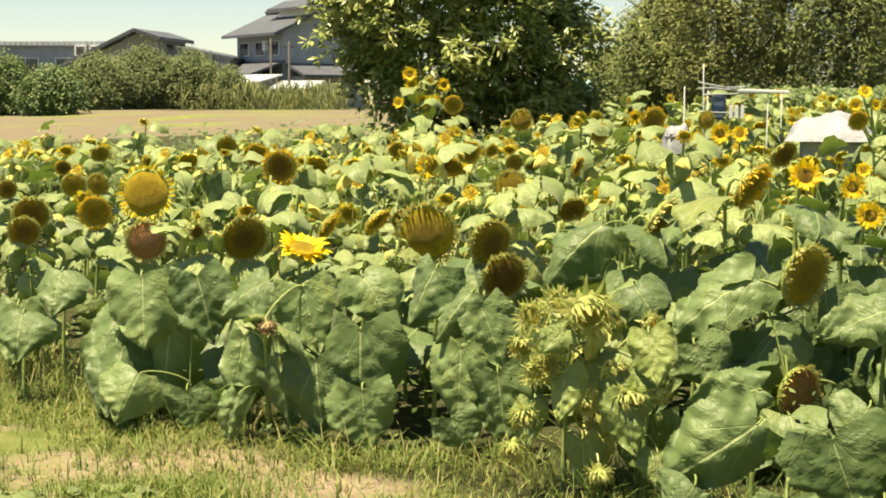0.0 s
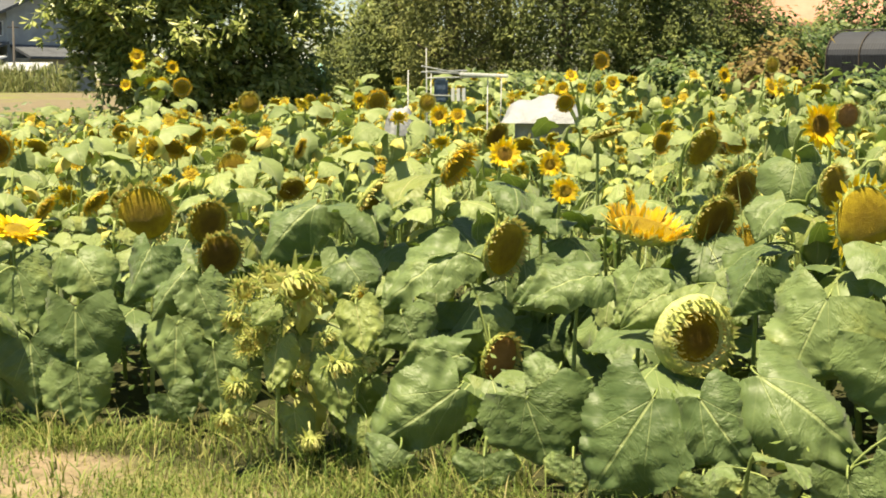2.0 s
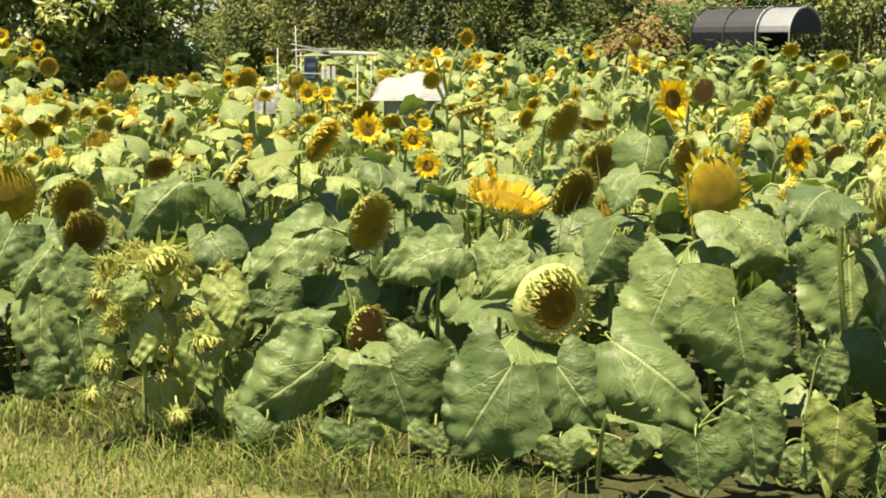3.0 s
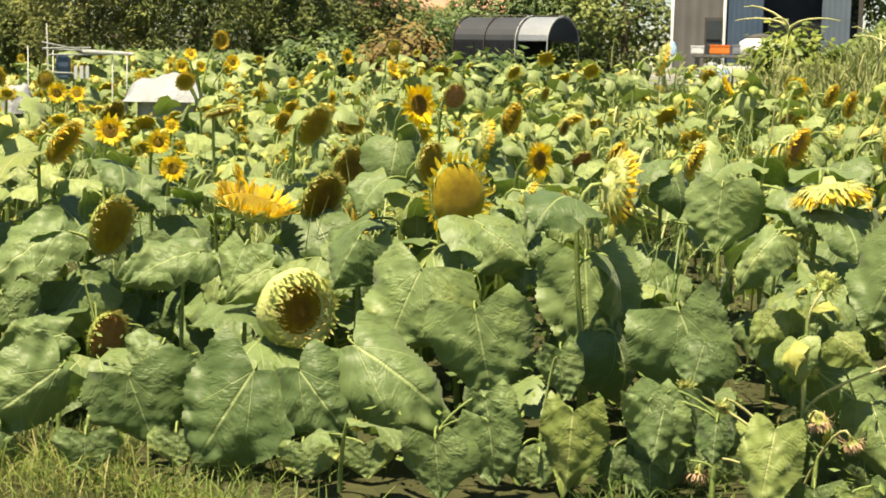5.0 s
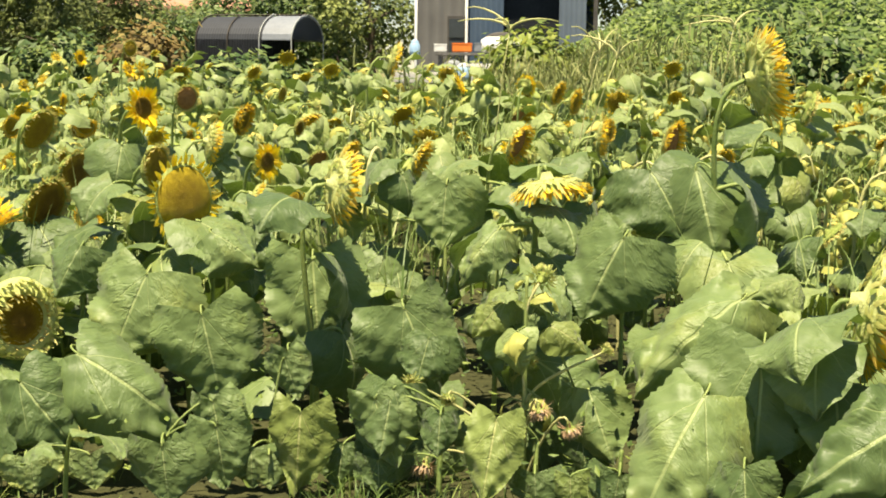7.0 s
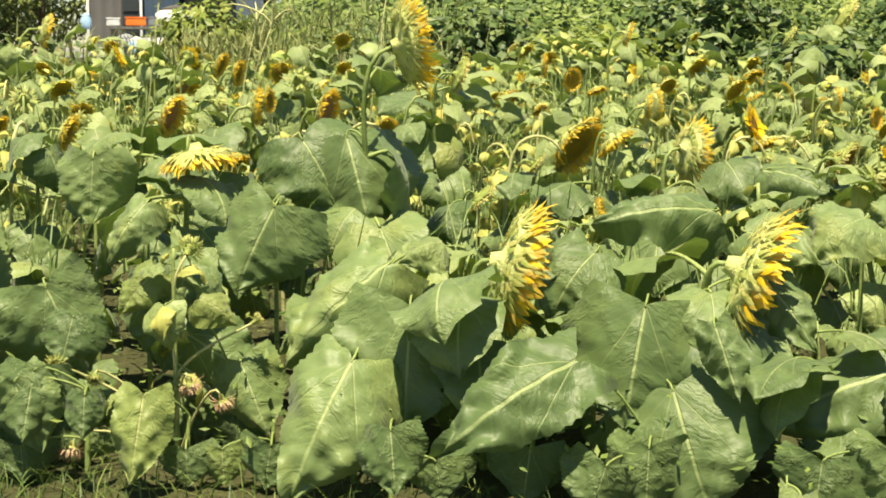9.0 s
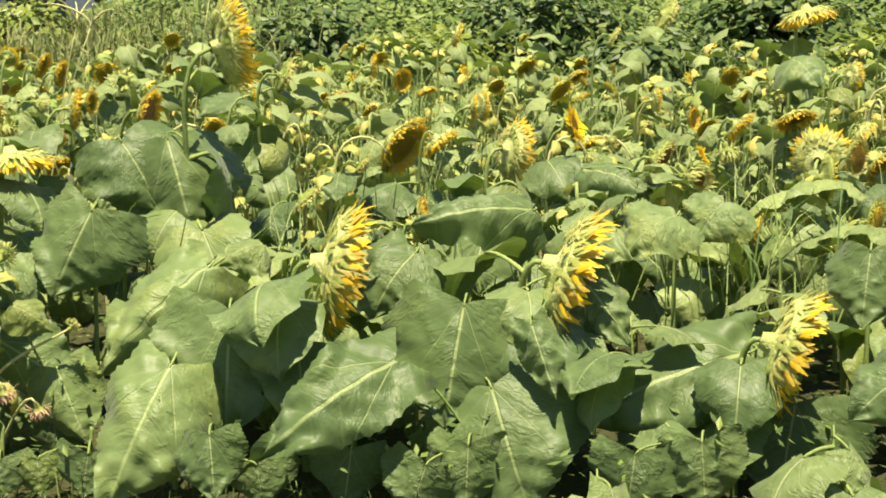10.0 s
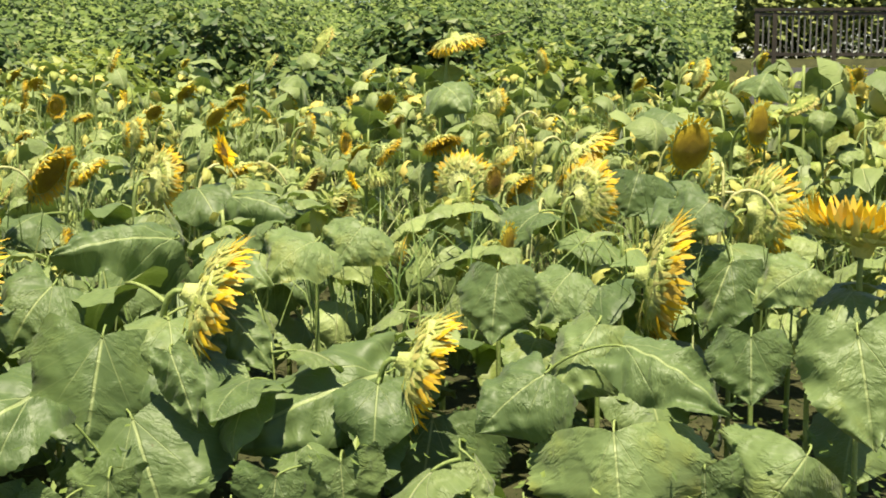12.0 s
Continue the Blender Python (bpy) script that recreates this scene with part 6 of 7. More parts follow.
broad_leaf(0.77, 5.80, 0.66, 0.11, -0.04, -0.19, 0.26)
broad_leaf(0.93, 5.30, 0.51, 0.06, -0.03, -0.14, 0.24)
broad_leaf(1.26, 5.59, 0.50, 0.03, -0.03, -0.18, 0.29)
broad_leaf(1.56, 5.05, 0.66, -0.23, 0.03, -0.08, 0.18)
broad_leaf(1.50, 5.64, 0.66, 0.02, -0.03, -0.19, 0.31)
broad_leaf(1.06, 4.83, 0.31, -0.32, 0.06, -0.22, 0.27)
broad_leaf(1.10, 4.96, 0.41, -0.25, 0.05, -0.08, 0.12)
broad_leaf(1.52, 5.52, 0.31, 0.01, -0.00, -0.20, 0.21)
broad_leaf(0.03, 5.48, 0.19, 0.07, -0.00, -0.13, 0.19)
broad_leaf(0.75, 5.49, 0.50, 0.10, -0.04, -0.19, 0.19, LEAF_WITHER)
broad_leaf(0.74, 5.10, 0.28, -0.04, 0.01, -0.23, 0.20, LEAF_WITHER)
broad_leaf(1.26, 4.60, 0.32, 0.09, -0.02, -0.25, 0.38)
broad_leaf(1.09, 4.49, 0.15, 0.00, -0.00, -0.12, 0.34)
broad_leaf(1.63, 4.34, 0.36, -0.19, 0.06, -0.33, 0.37)
broad_leaf(1.76, 4.25, 0.38, 0.18, -0.07, -0.25, 0.24)
broad_leaf(1.96, 4.24, 0.45, 0.34, -0.15, -0.30, 0.32)
broad_leaf(1.75, 4.17, 0.14, 0.03, -0.02, -0.11, 0.35)
broad_leaf(2.31, 4.48, 0.67, -0.13, 0.01, -0.29, 0.39)
broad_leaf(2.38, 4.17, 0.56, 0.06, -0.03, -0.31, 0.35)
broad_leaf(2.88, 4.28, 0.71, 0.00, -0.06, -0.38, 0.35)
broad_leaf(2.55, 3.88, 0.44, 0.04, -0.02, -0.14, 0.14)
broad_leaf(2.50, 3.67, 0.30, -0.01, 0.01, -0.26, 0.20, LEAF_YELLOW)
broad_leaf(2.07, 3.80, 0.22, 0.02, -0.01, -0.19, 0.27)
broad_leaf(1.63, 5.02, 0.69, -0.28, 0.03, -0.13, 0.21)
broad_leaf(1.79, 4.98, 0.71, -0.08, -0.00, -0.20, 0.21)
broad_leaf(1.30, 5.57, 0.51, -0.13, -0.01, -0.24, 0.26)
broad_leaf(0.83, 4.68, 0.14, -0.08, 0.01, -0.11, 0.23)
broad_leaf(2.18, 4.80, 0.74, -0.09, 0.01, -0.18, 0.24)
broad_leaf(1.85, 4.84, 0.64, -0.17, 0.03, -0.14, 0.13, LEAF_TOP_LIT)
broad_leaf(2.65, 4.66, 0.78, 0.14, -0.10, -0.13, 0.24)
broad_leaf(1.39, 4.65, 0.41, -0.07, 0.00, -0.12, 0.22)
broad_leaf(2.27, 3.85, 0.33, 0.04, -0.02, -0.19, 0.16)
broad_leaf(2.96, 3.77, 0.59, 0.10, -0.07, -0.30, 0.34)
broad_leaf(3.81, 3.60, 0.81, -0.13, 0.06, -0.29, 0.37)
broad_leaf(3.26, 3.59, 0.59, 0.01, -0.00, -0.27, 0.18)
broad_leaf(3.35, 3.52, 0.41, 0.20, -0.17, -0.19, 0.25)
broad_leaf(3.21, 3.63, 0.16, -0.06, 0.05, -0.13, 0.24, LEAF_WITHER)
broad_leaf(3.35, 3.53, 0.19, -0.04, 0.03, -0.16, 0.18, LEAF_WITHER)
broad_leaf(3.11, 3.71, 0.18, -0.06, 0.04, -0.10, 0.12, LEAF_WITHER)
broad_leaf(2.57, 3.89, 0.46, 0.04, -0.02, -0.16, 0.12)
broad_leaf(2.70, 3.54, 0.35, 0.06, -0.04, -0.22, 0.19)
broad_leaf(3.24, 3.55, 0.63, -0.10, 0.05, -0.13, 0.14, LEAF_YELLOW)
broad_leaf(3.28, 3.35, 0.56, 0.08, -0.09, -0.09, 0.13, LEAF_YELLOW)
broad_leaf(3.60, 4.46, 0.95, -0.03, -0.01, -0.25, 0.28)
broad_leaf(3.51, 3.98, 0.81, -0.13, 0.05, -0.22, 0.15)
broad_leaf(2.71, 3.53, 0.14, 0.00, -0.01, -0.11, 0.21)
broad_leaf(2.24, 3.76, 0.27, 0.03, -0.01, -0.20, 0.20)
broad_leaf(4.26, 3.97, 1.02, 0.08, -0.13, -0.28, 0.39)
broad_leaf(4.35, 3.80, 1.03, -0.01, -0.15, -0.37, 0.49)
broad_leaf(3.73, 2.93, 0.67, -0.32, 0.11, -0.30, 0.23)
broad_leaf(3.64, 2.73, 0.57, -0.09, -0.07, -0.36, 0.44)
broad_leaf(4.01, 2.08, 0.61, -0.12, -0.02, -0.34, 0.46)
broad_leaf(3.40, 2.74, 0.43, -0.25, 0.02, -0.40, 0.32)
broad_leaf(3.75, 2.15, 0.46, -0.36, 0.20, -0.25, 0.26)
broad_leaf(3.99, 1.96, 0.37, -0.05, -0.18, -0.34, 0.52)
broad_leaf(4.60, 2.24, 0.84, -0.32, 0.24, -0.05, 0.22)
broad_leaf(5.83, 2.79, 0.87, 0.06, -0.32, -0.10, 0.21)
broad_leaf(4.04, 1.85, 0.57, -0.02, -0.10, -0.20, 0.12)
broad_leaf(4.47, 1.95, 0.65, 0.01, -0.19, -0.21, 0.19)
broad_leaf(3.48, 2.46, 0.15, 0.01, -0.02, -0.12, 0.33)
broad_leaf(3.65, 2.23, 0.20, -0.02, 0.01, -0.17, 0.23)
broad_leaf(3.72, 2.00, 0.18, -0.04, 0.03, -0.15, 0.23)
broad_leaf(4.18, 2.41, 0.72, -0.15, 0.06, -0.21, 0.25)
broad_leaf(4.02, 1.47, 0.24, -0.02, 0.01, -0.17, 0.26)
broad_leaf(3.95, 2.89, 0.73, -0.14, 0.07, -0.07, 0.17, LEAF_TOP_LIT)
broad_leaf(3.38, 3.50, 0.65, -0.11, 0.01, -0.16, 0.19)
broad_leaf(4.53, 2.06, 0.79, 0.05, -0.23, -0.09, 0.21)
broad_leaf(4.58, 1.40, 0.45, -0.41, 0.36, -0.19, 0.32)
broad_leaf(4.65, 1.26, 0.30, -0.12, -0.01, -0.27, 0.44)
broad_leaf(4.33, 0.75, 0.56, -0.14, 0.15, -0.16, 0.24)
broad_leaf(4.57, 0.68, 0.67, -0.12, 0.10, -0.23, 0.23)
broad_leaf(4.47, 0.56, 0.63, -0.03, -0.32, -0.17, 0.19)
broad_leaf(4.20, 0.50, 0.44, -0.08, -0.06, -0.28, 0.48)
broad_leaf(4.49, 0.03, 0.36, -0.04, 0.15, -0.22, 0.39)
broad_leaf(4.72, -0.06, 0.68, -0.09, -0.07, -0.30, 0.30)
broad_leaf(4.64, 0.23, 0.66, -0.06, -0.02, -0.18, 0.22)
broad_leaf(5.40, 0.48, 0.77, -0.10, 0.06, -0.24, 0.21)
broad_leaf(4.80, 1.10, 0.78, -0.07, -0.01, -0.22, 0.25)
broad_leaf(4.83, 0.86, 0.78, -0.09, 0.07, -0.16, 0.19)
broad_leaf(5.08, 0.15, 0.81, -0.09, 0.14, -0.12, 0.17)
broad_leaf(6.61, 1.19, 0.98, -0.07, 0.03, -0.18, 0.34)
broad_leaf(4.76, 1.76, 0.84, -0.15, 0.11, -0.14, 0.25)
broad_leaf(4.93, 1.67, 0.88, -0.08, 0.05, -0.13, 0.24)
broad_leaf(5.45, 0.58, 0.97, -0.07, 0.08, -0.14, 0.20)
broad_leaf(-1.35, 6.43, 0.62, 0.02, -0.05, -0.30, 0.33)
broad_leaf(-1.44, 6.46, 0.44, -0.09, -0.09, -0.41, 0.15)
broad_leaf(-1.46, 6.42, 0.23, 0.01, -0.02, -0.12, 0.09, LEAF_YELLOW)
broad_leaf(-2.15, 7.26, 0.37, -0.02, -0.06, -0.28, 0.22)
broad_leaf(-1.35, 6.43, 0.62, 0.03, -0.10, -0.29, 0.33)
broad_leaf(-1.44, 6.46, 0.44, -0.07, -0.16, -0.40, 0.15)
broad_leaf(-1.46, 6.42, 0.23, 0.01, -0.04, -0.11, 0.09, LEAF_YELLOW)
broad_leaf(-2.15, 7.26, 0.37, -0.01, -0.10, -0.27, 0.22)
broad_leaf(-1.44, 6.85, 0.57, 0.03, -0.10, -0.31, 0.35)
broad_leaf(-1.51, 6.76, 0.39, -0.07, -0.17, -0.36, 0.16)
broad_leaf(-1.49, 6.58, 0.19, 0.01, -0.04, -0.12, 0.09, LEAF_YELLOW)
broad_leaf(-2.23, 7.52, 0.34, -0.01, -0.10, -0.28, 0.23)
broad_leaf(-1.29, 6.17, 0.65, 0.02, -0.09, -0.28, 0.32)
broad_leaf(-1.40, 6.28, 0.46, -0.07, -0.16, -0.39, 0.15)
broad_leaf(-1.43, 6.32, 0.24, 0.01, -0.04, -0.11, 0.09, LEAF_YELLOW)
broad_leaf(-2.11, 7.11, 0.39, -0.01, -0.10, -0.27, 0.22)
broad_leaf(-1.38, 6.15, 0.34, -0.04, -0.10, -0.26, 0.27)
broad_leaf(-1.28, 6.01, 0.26, -0.08, -0.07, -0.19, 0.26)
broad_leaf(-1.97, 6.72, 0.41, -0.00, -0.12, -0.21, 0.25)
broad_leaf(-1.87, 7.06, 0.57, -0.01, -0.15, -0.20, 0.24)
broad_leaf(0.71, 4.95, 0.61, 0.02, -0.08, -0.16, 0.15, LEAF_WITHER)
broad_leaf(0.61, 4.91, 0.42, 0.05, -0.05, -0.21, 0.14, LEAF_WITHER)
broad_leaf(0.43, 4.98, 0.48, -0.03, -0.05, -0.17, 0.12, LEAF_WITHER)
broad_leaf(0.74, 4.89, 0.20, -0.01, -0.03, -0.11, 0.12, LEAF_WITHER)
broad_leaf(0.44, 4.98, 0.62, -0.10, -0.05, -0.08, 0.11, LEAF_WITHER)
broad_leaf(0.31, 4.99, 0.36, -0.02, -0.04, -0.14, 0.12, LEAF_WITHER)
broad_leaf(0.63, 4.96, 0.46, 0.02, -0.07, -0.18, 0.15, LEAF_WITHER)
broad_leaf(0.49, 5.03, 0.21, 0.02, -0.02, -0.17, 0.12, LEAF_WITHER)
broad_leaf(9.13, 1.77, 1.18, -0.19, 0.05, -0.13, 0.35)
broad_leaf(9.76, 1.33, 1.42, -0.19, 0.02, -0.16, 0.35)
broad_leaf(9.09, 3.31, 1.33, -0.14, -0.27, -0.18, 0.33)

# bent and half-dried plants scattered through the farther part
rnd = random.Random(404)
for k in range(72):
    a, r = (radians(rnd.uniform(33, 80)), rnd.uniform(6.2, 11.0)) if k < 54 else (radians(rnd.uniform(-10, 33)), rnd.uniform(7.5, 12))
    x, y = 0.35 + r * math.sin(a), -0.4 + r * math.cos(a)
    kind = rnd.choice(["bud", "ripe", "ripe", "seed", "bud", "ripe"])
    sunflower(x, y, land(x, y) + rnd.uniform(0.72, 1.02), rnd.uniform(0.10, 0.19), rnd.uniform(-205, -125), rnd.uniform(-75, 5), kind, rnd.choice(["olive", "gold", "rust", "dark"] if kind != "bud" else ["green", "gold"]))


def hooked_stalk(x, y, height, yaw, seed):
    """A bare stalk whose neck has broken over, with a few curled leaves."""
    rnd = random.Random(seed)
    plant = empty_thing("sunflower", Matrix.Translation((x, y, land(x, y))), "bare pale sunflower stalk with a hooked neck and curled leaves", "sunflower", "sunflowers in the field")
    d = facing(yaw, 0)
    top = Vector((d.x * 0.06, d.y * 0.06, height))
    pts = bent(Vector((0, 0, -0.03)), Vector((0, 0, height)), top, Vector((d.x * 0.3, d.y * 0.3, 0.25)), 8)
    reach = rnd.uniform(0.08, 0.2)
    tip = top + Vector((d.x * reach, d.y * reach, -rnd.uniform(0.02, 0.16)))
    pts += bent(top, Vector((d.x * 0.2, d.y * 0.2, 0.17)), tip, Vector((d.x * 0.1, d.y * 0.1, -0.25)), 6)[1:]
    v, fc = tube(pts, [0.011 - 0.0004 * i for i in range(len(pts))], 6)
    put("stem", mesh_of("stem", v, fc, [STALK_PALE]), plant)
    add_leaves(plant, pts[:9], 7, 0.17, rnd, LEAVES_CURL, 0.45, 1.0, sick=0.0)
    if rnd.random() < 0.5:
        add_head(plant, tip, facing(yaw, -60), rnd.uniform(0.07, 0.11), "bud", rnd.choice(["green", "gold"]), seed)
    PLANTS.append((x, y))


for k in range(34):
    a, r = radians(rnd.uniform(28, 80)), rnd.uniform(5.9, 10.5)
    x, y = 0.35 + r * math.sin(a), -0.4 + r * math.cos(a)
    hooked_stalk(x, y, rnd.uniform(0.72, 1.05), rnd.uniform(-220, -60), 900 + k)
branching(0.57, 5.22, 0.69, [
    (-0.06, -0.25, 0.66, 0.26, -165, -35, "bud", "green"),
    (-0.20, -0.23, 0.49, 0.16, 175, 10, "bud", "green"),
    (0.08, -0.31, 0.37, 0.17, -165, -50, "bud", "green"),
    (0.17, -0.17, 0.62, 0.13, -150, 20, "bud", "gold"),
    (-0.03, -0.35, 0.12, 0.12, -165, -70, "bud", "green"),
    (-0.25, -0.03, 0.63, 0.16, 170, 20, "bud", "green"),
    (-0.15, -0.04, 0.68, 0.18, 180, 30, "bud", "green"),
    (-0.29, -0.13, 0.53, 0.14, 160, -20, "bud", "green"),
    (0.19, -0.28, 0.39, 0.12, -140, -30, "bud", "green"),
    (-0.28, -0.23, 0.29, 0.15, 170, -40, "bud", "green"),
    (-0.33, -0.27, 0.19, 0.13, 160, -50, "bud", "gold"),
    (-0.09, -0.14, 0.68, 0.13, -175, 45, "bud", "green"),
    (-0.18, -0.23, 0.58, 0.13, 180, 0, "bud", "green"),
    (0.04, -0.26, 0.47, 0.12, -150, -30, "bud", "green"),
    (-0.28, -0.23, 0.27, 0.14, 170, -30, "bud", "green"),
    (-0.31, -0.23, 0.16, 0.12, 160, -60, "bud", "green"),
    (-0.03, -0.25, 0.09, 0.13, -160, -60, "bud", "green"),
    (0.06, -0.26, 0.36, 0.14, -150, -20, "bud", "green"),
    (-0.25, -0.23, 0.46, 0.13, 170, 10, "bud", "green"),
    (-0.07, -0.24, 0.34, 0.11, 180, -40, "bud", "green"),
], "withered sunflower with many small pale green buds", 9, 0.17, 0.6, 30)
branching(3.25, 3.45, 0.71, [
    (0.18, -0.22, 0.49, 0.07, -120, 30, "bud", "gold"),
    (-0.05, -0.15, 0.28, 0.10, -150, -75, "bud", "rust"),
    (0.03, -0.22, 0.22, 0.10, -150, -70, "bud", "rust"),
    (-0.39, 0.04, 0.09, 0.11, 120, -60, "bud", "rust"),
    (-0.37, 0.15, 0.36, 0.09, 140, 10, "bud", "green"),
    (0.07, 0.00, 0.72, 0.12, -60, 30, "bud", "green"),
    (-0.27, 0.07, 0.31, 0.07, 150, -30, "bud", "green"),
    (-0.01, -0.06, 0.44, 0.06, -150, -20, "bud", "gold"),
], "broken withering sunflower with dried heads on bent stalks", 5, 0.15, 0.2, 6)
branching(-0.35, 22.0, 1.45, [(-0.15, -0.1, 1.76, 0.26, 170, 5, "bloom", "gold"), (-0.12, -0.1, 1.60, 0.24, 180, 5, "bloom", "gold"), (0.15, 0, 1.66, 0.26, -165, 20, "bud", "gold"), (0.36, 0, 1.60, 0.24, -150, 10, "bloom", "gold"),
                              (0.05, -0.1, 1.35, 0.24, 175, 0, "bloom", "olive"), (0.22, -0.1, 1.36, 0.22, 180, 0, "bloom", "gold"), (-0.32, 0, 1.33, 0.2, 165, 10, "bloom", "gold"), (0.50, -0.1, 1.30, 0.26, -170, -10, "ripe", "gold")],
          "tall branching sunflower with many small yellow flowers", 10, 0.4)
branching(2.78, 9.35, 1.25, [(0.12, -0.05, 1.55, 0.11, -165, 0, "ripe", "olive"), (0.20, -0.05, 1.40, 0.12, -170, 10, "bloom", "olive"), (-0.16, -0.1, 1.37, 0.10, 175, 0, "bloom", "gold"), (-0.10, -0.1, 1.45, 0.10, 180, 30, "bloom", "gold"),
                             (-0.03, -0.1, 1.37, 0.09, -160, 10, "bloom", "gold"), (0.40, -0.05, 1.22, 0.13, -110, 0, "bloom", "gold"), (-0.14, -0.1, 1.27, 0.12, 180, -20, "ripe", "gold")],
          "tall branching sunflower with many small yellow flowers", 9, 0.24)

for plant, pts, count, size, rnd, meshes, heading in GROWTH:
    add_leaves(plant, pts, count, size, rnd, meshes, toward=heading, high=0.80, trim=True)

# ---- the rest of the sunflower field ----


FRONT = [(-4.5, 9.4), (-2.5, 7.5), (-1.5, 6.3), (-0.8, 5.55), (0.3, 5.2), (0.7, 4.5), (1.48, 3.62), (2.22, 3.14), (2.7, 2.55), (3.03, 1.8), (3.32, 0.95), (3.5, -0.1), (3.65, -1.6)]


def inside_front(x, y):
    """How far a place lies behind the field's front edge (from the camera's side)."""
    best = None
    for (ax, ay), (bx, by) in zip(FRONT, FRONT[1:]):
        dx, dy = bx - ax, by - ay
        ln = math.hypot(dx, dy)
        t = max(0, min(1, ((x - ax) * dx + (y - ay) * dy) / ln**2))
        px, py = ax + t * dx, ay + t * dy
        d = math.hypot(x - px, y - py)
        sgn = 1 if dx * (y - ay) - dy * (x - ax) > 0 else -1
        if best is None or d < best[0]:
            best = (d, d * sgn)
    return best[1]


def leafy_variant(seed, height, heads, near):
    """One leafy plant to be copied; heads: how many flower heads it bears."""
    rnd = random.Random(seed)
    plant = empty_thing("sunflower", Matrix.Translation((0, 0, 0)), "leafy sunflower with broad grey-green leaves on a pale stalk", "sunflower", "sunflowers in the field")
    top = Vector((rnd.uniform(-0.08, 0.08), rnd.uniform(-0.08, 0.08), height))
    d = facing(rnd.uniform(-200, -135), rnd.uniform(-45, 15))
    if heads:
        kind = rnd.choice(["ripe", "seed", "bloom", "ripe", "bud"])
        neck = add_head(plant, top, d, rnd.uniform(0.11, 0.19), kind, rnd.choice(["olive", "gold", "dark"]), seed)
    else:
        neck, d = top, Vector((0.2, 0.1, 1)).normalized()
    pts = add_stem(plant, Vector((0, 0, -0.04)), neck, d, 0.012, 8)
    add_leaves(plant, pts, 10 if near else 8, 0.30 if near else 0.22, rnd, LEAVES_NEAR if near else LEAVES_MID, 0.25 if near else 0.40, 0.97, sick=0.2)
    add_leaves(plant, pts, 5, 0.15, rnd, LEAVES_CURL, 0.6, 1.0, sick=0.0)
    return plant


def joined_variant(seed, height, head, bright=0.3):
    """A plant for the far rows as arrays: vertices, faces, uv, material slots (leaf, stem, petal, disc, bract)."""
    rnd = random.Random(seed)
    V, F, U, S = [], [], [], []

    def grow(v, fc, u, slot, m=None):
        F.extend(tuple(i + len(V) for i in q) for q in fc)
        V.extend([m @ Vector(p) for p in v] if m is not None else [Vector(p) for p in v])
        U.extend(u)
        S.extend([slot] * len(fc))

    for k in range(21):
        small = k % 2 == 0
        s, az = rnd.uniform(0.07, 0.13) if small else rnd.uniform(0.13, 0.23), rnd.uniform(0, 360)
        v, fc, u = blade(rnd, 5, 2, rnd.uniform(-0.7, 0.5), rnd.uniform(0.9, 2.4 if small else 1.9), rnd.uniform(0, 0.8), rnd.uniform(0.4, 0.7) if small else rnd.uniform(0.7, 1.05), 0.05)
        m = Matrix.Translation((0, 0, height * rnd.uniform(0.45, 1.06))) @ pose(0, 0, 0, rnd.uniform(-35, 20), rnd.uniform(-40, 40), az) @ Matrix.Translation((0, 0.10, 0.03)) @ Matrix.Scale(s, 4)
        grow(v, fc, u, 5 if small else 0, m)
    d = facing(rnd.uniform(-205, -130), rnd.uniform(-60, 30))
    top = Vector((rnd.uniform(-0.05, 0.05), rnd.uniform(-0.05, 0.05), height + rnd.uniform(-0.05, 0.10)))
    if head:
        across = rnd.uniform(0.10, 0.19)
        m = Matrix.Translation(top) @ d.to_track_quat("Z", "Y").to_matrix().to_4x4() @ Matrix.Scale(across, 4)
        open_flower = rnd.random() < bright
        dr = 0.26 if open_flower else 0.38
        grow(*lathe([(0.001, 0.06), (dr * 0.6, 0.04), (dr, -0.01)], 12), 3, m)
        grow(*lathe([(dr, -0.01), (dr * 0.8, -0.15), (0.06, -0.28)], 10), 4, m)
        grow(*ring_of(rnd, 18, 0.26 if open_flower else 0.17, 0.11, dr, 0, 0.3 if open_flower else 0.9, 0.5, 0.2, 2), 2, m)
        grow(*ring_of(rnd, 12, 0.22, 0.15, dr, -0.06, 0.3, 0.5, 0.4, 2), 4, m)
        top = top - d * 0.28 * across
    v, fc = tube(bent(Vector((0, 0, -0.04)), Vector((0, 0, height)), top, (d if head else Vector((0.1, 0, 1))) * height * 0.4, 6), [0.011 - 0.0008 * i for i in range(7)], 4)
    grow(v, fc, [(0.3, 0.3)] * len(v), 1)
    return np.array([tuple(p) for p in V]), F, U, S


mid_kinds = [leafy_variant(600 + i, 0.68 + 0.04 * (i % 5), i % 3 == 0, False) for i in range(9)]
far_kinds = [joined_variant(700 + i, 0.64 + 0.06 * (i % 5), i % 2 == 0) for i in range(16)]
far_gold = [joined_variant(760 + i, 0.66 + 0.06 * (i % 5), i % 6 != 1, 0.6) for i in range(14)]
FAR_V, FAR_F, FAR_U, FAR_S = [], [], [], []
far_count = 0
cells = {}
for px, py in PLANTS:
    cells.setdefault((int(px // 0.5), int(py // 0.5)), []).append((px, py))


def crowded(x, y, gap):
    cx, cy = int(x // 0.5), int(y // 0.5)
    return any(math.hypot(x - px, y - py) < gap for i in (-1, 0, 1) for j in (-1, 0, 1) for px, py in cells.get((cx + i, cy + j), ()))


